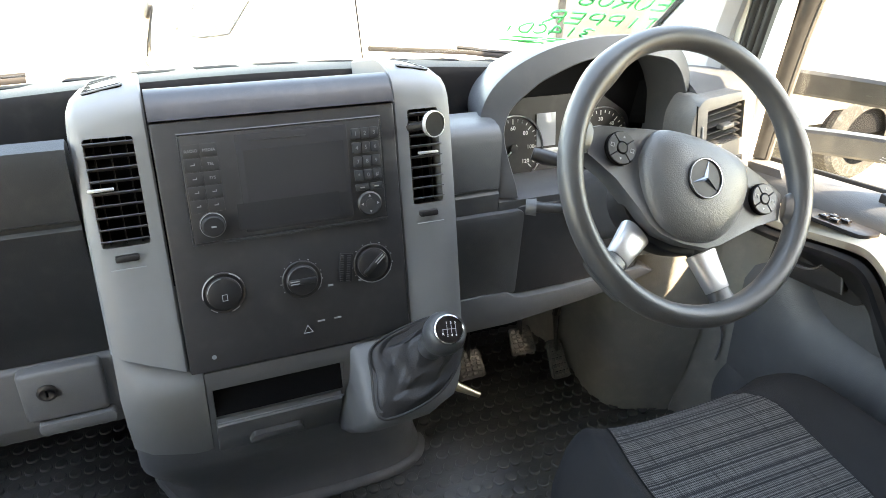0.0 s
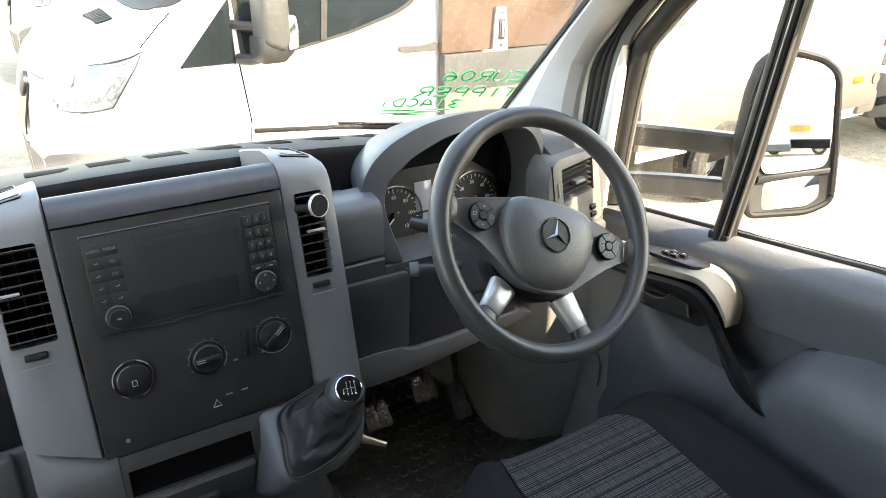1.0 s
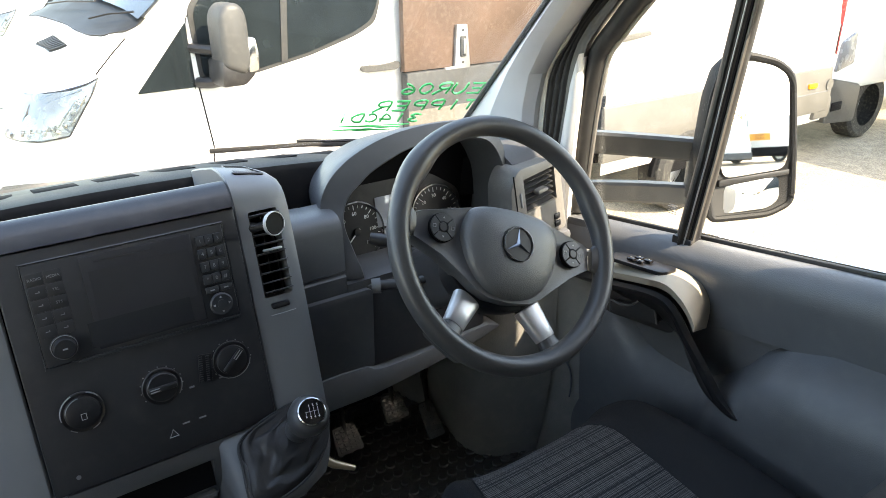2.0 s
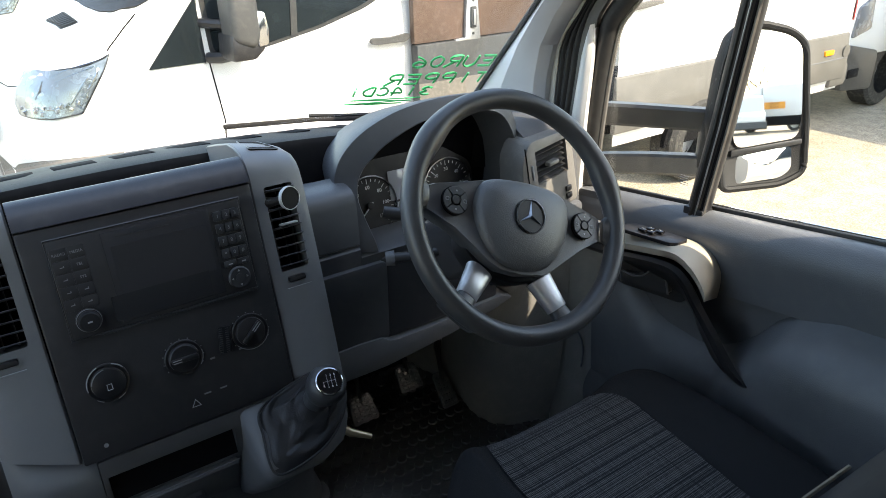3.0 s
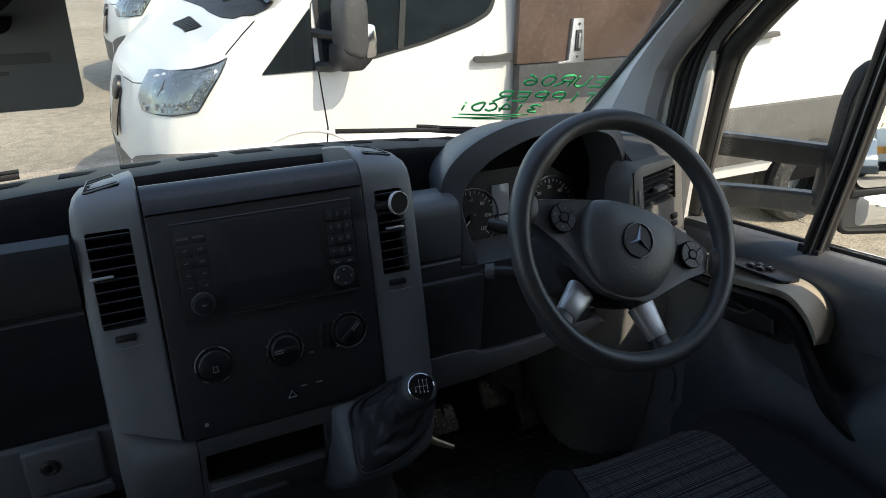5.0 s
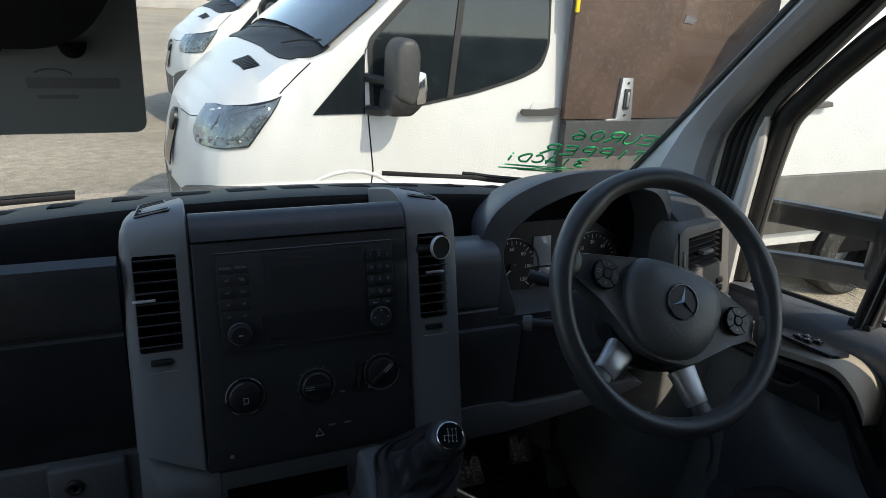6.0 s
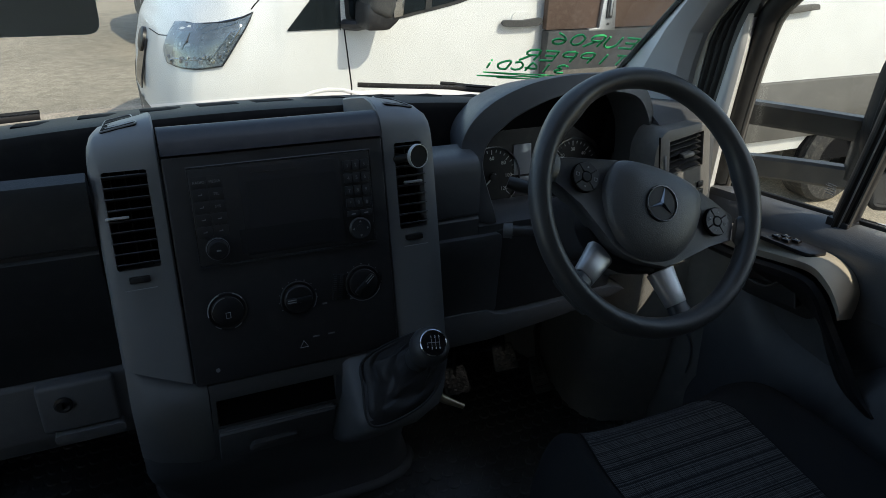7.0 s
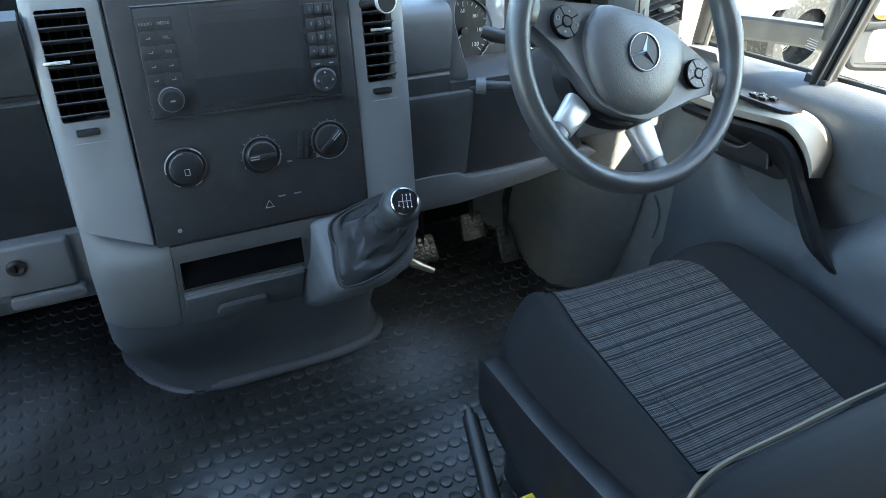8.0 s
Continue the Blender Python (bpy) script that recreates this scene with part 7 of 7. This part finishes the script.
chassis_van = delivery_van(TR, "chassis_van", "white chassis cab van with brown boarded tipper body", True)
delivery_van(axes((2.3, 8.3, GROUND), TR_DIR, Vector((-TR_DIR.y, TR_DIR.x, 0)), (0, 0, 1)), "white_van", "white van parked behind the nearer van", False)


def tipper_body(t):
    """The boarded tipper body behind the chassis van's cab, flush with its side."""
    k = 1.2125
    S = axes((0.0383, 0.2019, -0.2401), (k, 0, 0), (0, k, 0), (0, 0, k))
    body = part("tipper_frame", bx(1.90, 3.20, 2.292, 2.40, -0.36, 1.75, 0.004), DARKSIDE, t, "dark tipper body frame", m=S)
    for z0, z1 in ((0.522, 1.75),):
        part("side_board", bx(1.848, 3.20, 2.25, 2.29, z0, z1, 0.001), BROWN, body, "brown weathered board", m=S)
    part("dropside", bx(1.848, 3.20, 2.225, 2.29, -0.34, 0.518, 0.006), DARKSIDE, t, "dark grey dropside", m=S)
    part("lower_rail", bx(1.848, 3.20, 2.218, 2.226, -0.34, 0.318, 0.003), DUSTRAIL, t, "dusty grey lower rail", m=S)
    la = part("latch_plate", prism([(2.172, 0.742), (2.240, 0.742), (2.262, 0.512), (2.095, 0.512), (2.097, 0.522), (2.160, 0.526)], "y", 2.225, 2.249, 0.002), STEEL, t, "galvanised dropside latch", m=S)
    part("latch_slot", bx(2.192, 2.228, 2.215, 2.227, 0.575, 0.685, 0.004), DARKSIDE, la, m=S)
    part("latch_pin", bx(2.203, 2.216, 2.205, 2.217, 0.59, 0.67, 0.003), STEEL, la, m=S)
    for z in (0.545, 0.715):
        part("bolt", lathe([(0.007, 0), (0.007, 0.004), (0, 0.005)], 10, S @ axes((2.21, 2.224, z), (1, 0, 0), (0, 0, 1), (0, -1, 0))), DARKSIDE, la)
    part("yellow_marker", bx(1.838, 1.860, 2.235, 2.249, 1.06, 1.40, 0.004), YELLOW, t, m=S)
    part("torn_label", prism([(2.53, 1.035), (2.60, 1.030), (2.62, 1.055), (2.54, 1.075)], "y", 2.244, 2.249), LOWGREY, t, m=S)


tipper_body(chassis_van)


def panel_van():
    """The long white van alongside, with grey cladding, seen through the side window."""
    m = axes((3.25, 2.1, GROUND), (1, 0.0, 0), (0, 1, 0), (0, 0, 1))
    t = thing("panel_van", "white panel van with grey lower cladding and amber marker", "van", (4.5, 2.1, GROUND))
    sec = [(0.03, 0.40), (0.0, 0.55), (0.0, 1.2), (0.05, 1.7), (0.14, 2.3), (0.35, 2.5), (1.65, 2.5), (1.86, 2.3), (1.95, 1.7), (2.0, 1.2), (2.0, 0.55), (1.97, 0.40)]
    shell = prism(sec, "x", 0.0, 2.74)
    for v in shell.verts:
        if v.co.x < 0.01:
            v.co.x += 1.2 * v.co.y + 0.35 * max(0, v.co.z - 1.25)
    part("body", shell, PAINT, t, "white panelled body", m=m, sharp=30)
    clad = prism([(-0.03, 0.50), (-0.035, 0.66), (-0.012, 0.86), (0.01, 0.87), (0.01, 0.50)], "x", -0.02, 2.72, 0.008)
    c = part("cladding", clad, CLADDING, t, "grey moulded side cladding", m=m)
    part("cladding_rib", bx(1.25, 2.70, -0.038, -0.02, 0.665, 0.675, 0.002), LOWGREY, c, m=m)
    part("side_marker", bx(2.35, 2.47, -0.045, -0.01, 0.715, 0.755, 0.006), AMBER, t, "amber side marker", m=m)
    part("bumper", bx(2.55, 2.81, -0.02, 2.02, 0.42, 0.62, 0.04), CLADDING, t, m=m)
    part("tail_lamp", bx(2.705, 2.765, 0.0, 0.16, 0.95, 1.62, 0.01), REDLENS, t, "red tail lamp", m=m)
    part("fuel_flap", lathe([(0.05, 0), (0.05, 0.01), (0, 0.012)], 20, m @ Matrix.Translation((2.67, -0.03, 0.72)) @ Matrix.Rotation(math.pi / 2, 4, "X")), CLADDING, t)
    part("door_handle", prism(rounded([(0.05, 1.262), (0.325, 1.285), (0.31, 1.315), (0.07, 1.300)], 0.012), "y", -0.045, -0.015, 0.006), CLADDING, t, "grey door handle", m=m)
    part("handle_cup", lathe([(0.06, 0), (0.06, 0.006), (0, 0.004)], 24, m @ Matrix.Translation((0.18, 0.008, 1.31)) @ Matrix.Rotation(math.pi / 2, 4, "X")), PAINT, t)
    road_wheel(t, m @ Matrix.Translation((0.86, 0.06, 0.305)) @ Matrix.Rotation(math.pi, 4, "Z"), 0.305)
    part("arch_lining", prism([(0.86 + 0.34 * math.cos(a), 0.305 + 0.33 * math.sin(a)) for a in [math.pi * k / 16 for k in range(17)]], "y", -0.005, 0.03), VOID, t, m=m)
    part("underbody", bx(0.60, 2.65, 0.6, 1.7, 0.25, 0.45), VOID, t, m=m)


panel_van()


def neighbour_van(m, label):
    t = thing("parked_van", label, "van", m @ Vector((1.0, 0.9, 0)))
    part("body", prism([(0.10, 0.55), (0.02, 0.75), (0.05, 1.05), (0.55, 1.25), (1.2, 2.1), (3.5, 2.2), (3.5, 0.5)], "y", 0.0, 1.9, 0.04), PAINT, t, m=m, sharp=30)
    part("bumper", prism(rounded([(-0.06, 0.30), (0.5, 0.25), (0.5, 0.60), (-0.02, 0.70)], 0.06), "y", -0.06, 1.96, 0.03), MIRRORBLACK, t, "dark grey bumper", m=m)
    part("fog_lamp", bx(0.02, 0.2, -0.07, 0.05, 0.40, 0.48, 0.01), VOID, t, m=m)
    part("headlamp", prism(rounded([(0.06, 0.74), (0.36, 0.80), (0.32, 1.08), (0.10, 1.0)], 0.03), "y", -0.02, 0.3, 0.01), LAMP, t, "clear headlamp", m=m)
    road_wheel(t, m @ Matrix.Translation((0.95, 0.15, 0.33)) @ Matrix.Rotation(math.pi, 4, "Z"), 0.33)


neighbour_van(axes((6.35, 2.3, GROUND), (1, 0, 0), (0, 1, 0), (0, 0, 1)), "white van nose with dark bumper beyond the panel van")
# this one is added out of view, only to cast shade on the yard
neighbour_van(axes((8.74, -1.9, GROUND), (0, 1, 0), (-1, 0, 0), (0, 0, 1)), "unseen white van added to shade the yard beside it")


def bare_tree(at, height, seed):
    """A leafless tree: a tapered trunk whose limbs fork into fine twigs."""
    rng = random.Random(seed)
    t = thing("bare_tree", "leafless tree at the edge of the yard", "tree", at)
    limbs = []

    def grow(p, d, length, r, depth):
        q = p + d * length
        mid = p.lerp(q, 0.5) + Vector((rng.uniform(-1, 1), rng.uniform(-1, 1), 0)) * length * 0.06
        limbs.append(tube([p, mid, q], [r, r * 0.85, r * 0.65], 6 if depth > 3 else 4))
        if depth:
            for _ in range(3 if depth > 1 else 4):
                side = Vector((rng.uniform(-1, 1), rng.uniform(-1, 1), rng.uniform(-0.15, 0.5)))
                grow(p.lerp(q, rng.uniform(0.6, 1.0)), (d * 0.8 + side * 0.75).normalized(), length * rng.uniform(0.55, 0.75), r * 0.55, depth - 1)
    base = Vector(at)
    trunk = height * 0.30
    part("trunk", tube([base, base + Vector((0.02, 0, trunk * 0.5)), base + Vector((0, 0.03, trunk))], [height * 0.022, height * 0.017, height * 0.014], 10), BARK, t)
    for k in range(4):
        a = k * 1.6 + rng.random()
        grow(base + Vector((0, 0, trunk * 0.95)), Vector((0.5 * math.cos(a), 0.5 * math.sin(a), 1)).normalized(), height * 0.28, height * 0.010, 4)
    part("crown", join(*limbs), BARK, t, "bare forked branches")


def distance():
    w = part("yard_wall", bx(-60, 60, 44, 44.6, GROUND, GROUND + 2.6, 0.02), WALL)
    tagged(w, "long pale wall at the back of the yard", "wall", kind="structure")
    sh = part("yard_shed", bx(-30, -4, 46, 58, GROUND, GROUND + 6, 0.05), WALL)
    tagged(sh, "grey shed beyond the yard wall", "building", kind="structure")
    # a box truck with an orange board behind, which the door mirror shows
    t = thing("box_truck", "white box truck with an orange board", "truck", (6.75, -46.0, GROUND))
    m = axes((6.75, -46.0, GROUND), (1, 0, 0), (0, 1, 0), (0, 0, 1))
    part("box", bx(-0.30, 2.05, -1.1, 1.1, 0.9, 2.75, 0.04), PAINT, t, m=m)
    part("cab", prism([(-0.34, 0.5), (-1.55, 0.5), (-1.62, 1.1), (-1.42, 1.35), (-1.15, 2.1), (-0.75, 2.55), (-0.34, 2.65)], "y", -0.95, 0.95, 0.06), PAINT, t, m=m, sharp=30)
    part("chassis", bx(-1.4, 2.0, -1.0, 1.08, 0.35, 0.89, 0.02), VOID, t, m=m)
    part("cab_window", prism([(-0.55, 1.35), (-1.30, 1.40), (-1.08, 2.02), (-0.55, 2.05)], "y", 0.94, 0.97), DARKGLASS, t, m=m)
    part("board", bx(-0.30, 0.90, 1.1, 1.14, 1.33, 1.73), ORANGE, t, "orange lettered board", m=m)
    for word, z in (("MORE", 1.625), ("VANS", 1.435)):
        letters(word, 0.20, m @ axes((0.30, 1.145, z), (-1, 0, 0), (0, 0, 1), (0, 1, 0)), BLACK, t)
    for x in (-0.95, 1.45):
        road_wheel(t, m @ Matrix.Translation((x, 0.85, 0.4)), 0.4)
    neighbour_van(axes((4.3, -41.5, GROUND), (0, -1, 0), (1, 0, 0), (0, 0, 1)), "white van parked in front of the box truck")
    neighbour_van(axes((0.2, -44.0, GROUND), (0, -1, 0), (1, 0, 0), (0, 0, 1)), "white van in the far row of vans")
    bar = thing("road_barrier", "red and white plastic barrier by the far vans", "barrier", (8.6, -42.0, GROUND))
    for k in range(5):
        part("barrier_band", bx(8.35, 8.85, -42.1, -41.9, GROUND + 0.28 * k, GROUND + 0.28 * k + 0.279, 0.01), REDLENS if k % 2 == 0 else PAINT, bar)
    hall = part("warehouse", bx(13, 60, -62, -46, GROUND, GROUND + 8.5, 0.05), WALLDARK)
    tagged(hall, "dark clad warehouse beyond the far vans", "building", kind="structure")
    bare_tree((7.6, -58.0, GROUND), 6.5, 5)
    bare_tree((20.0, -43.5, GROUND), 17.0, 9)


distance()


# ---- floor studs, last ----
def studs():
    fl = bpy.data.objects["floor"]
    bm = lathe([(0.0112, 0.0), (0.0109, 0.0034), (0.0103, 0.0044), (0.0092, 0.0048), (0.0, 0.0046)], 16)
    for f in bm.faces:
        f.smooth = f.normal.z < 0.97
    me = bpy.data.meshes.new("stud")
    bm.to_mesh(me)
    bm.free()
    me.materials.append(RUBBER)
    spots = []
    dx, dy = 0.0256, 0.0340
    for j in range(-34, 13):
        for i in range(-35, 36):
            x, y = i * dx + 0.004 * math.sin(j * 0.09), j * dy
            if abs(x) < 0.9 and y < 0.42:
                spots.append((x, y))
    spots.sort(key=lambda p: abs(p[0] - 0.12) + abs(p[1] + 0.18) * 1.3)
    for x, y in spots[:300]:
        o = new("stud", me)
        o.parent = fl
        o.location = (x, y, FLOOR)
    verts, faces = [], []
    base = [v.co.copy() for v in me.vertices]
    polys = [tuple(p.vertices) for p in me.polygons]
    for x, y in spots[300:]:
        k = len(verts)
        verts += [(c.x + x, c.y + y, c.z + FLOOR) for c in base]
        faces += [tuple(i + k for i in p) for p in polys]
    m2 = bpy.data.meshes.new("stud_field")
    m2.from_pydata(verts, [], faces)
    m2.materials.append(RUBBER)
    o = new("stud_field", m2)
    o.parent = fl
    tagged(o, "further round rubber studs", kind="stuff")


studs()
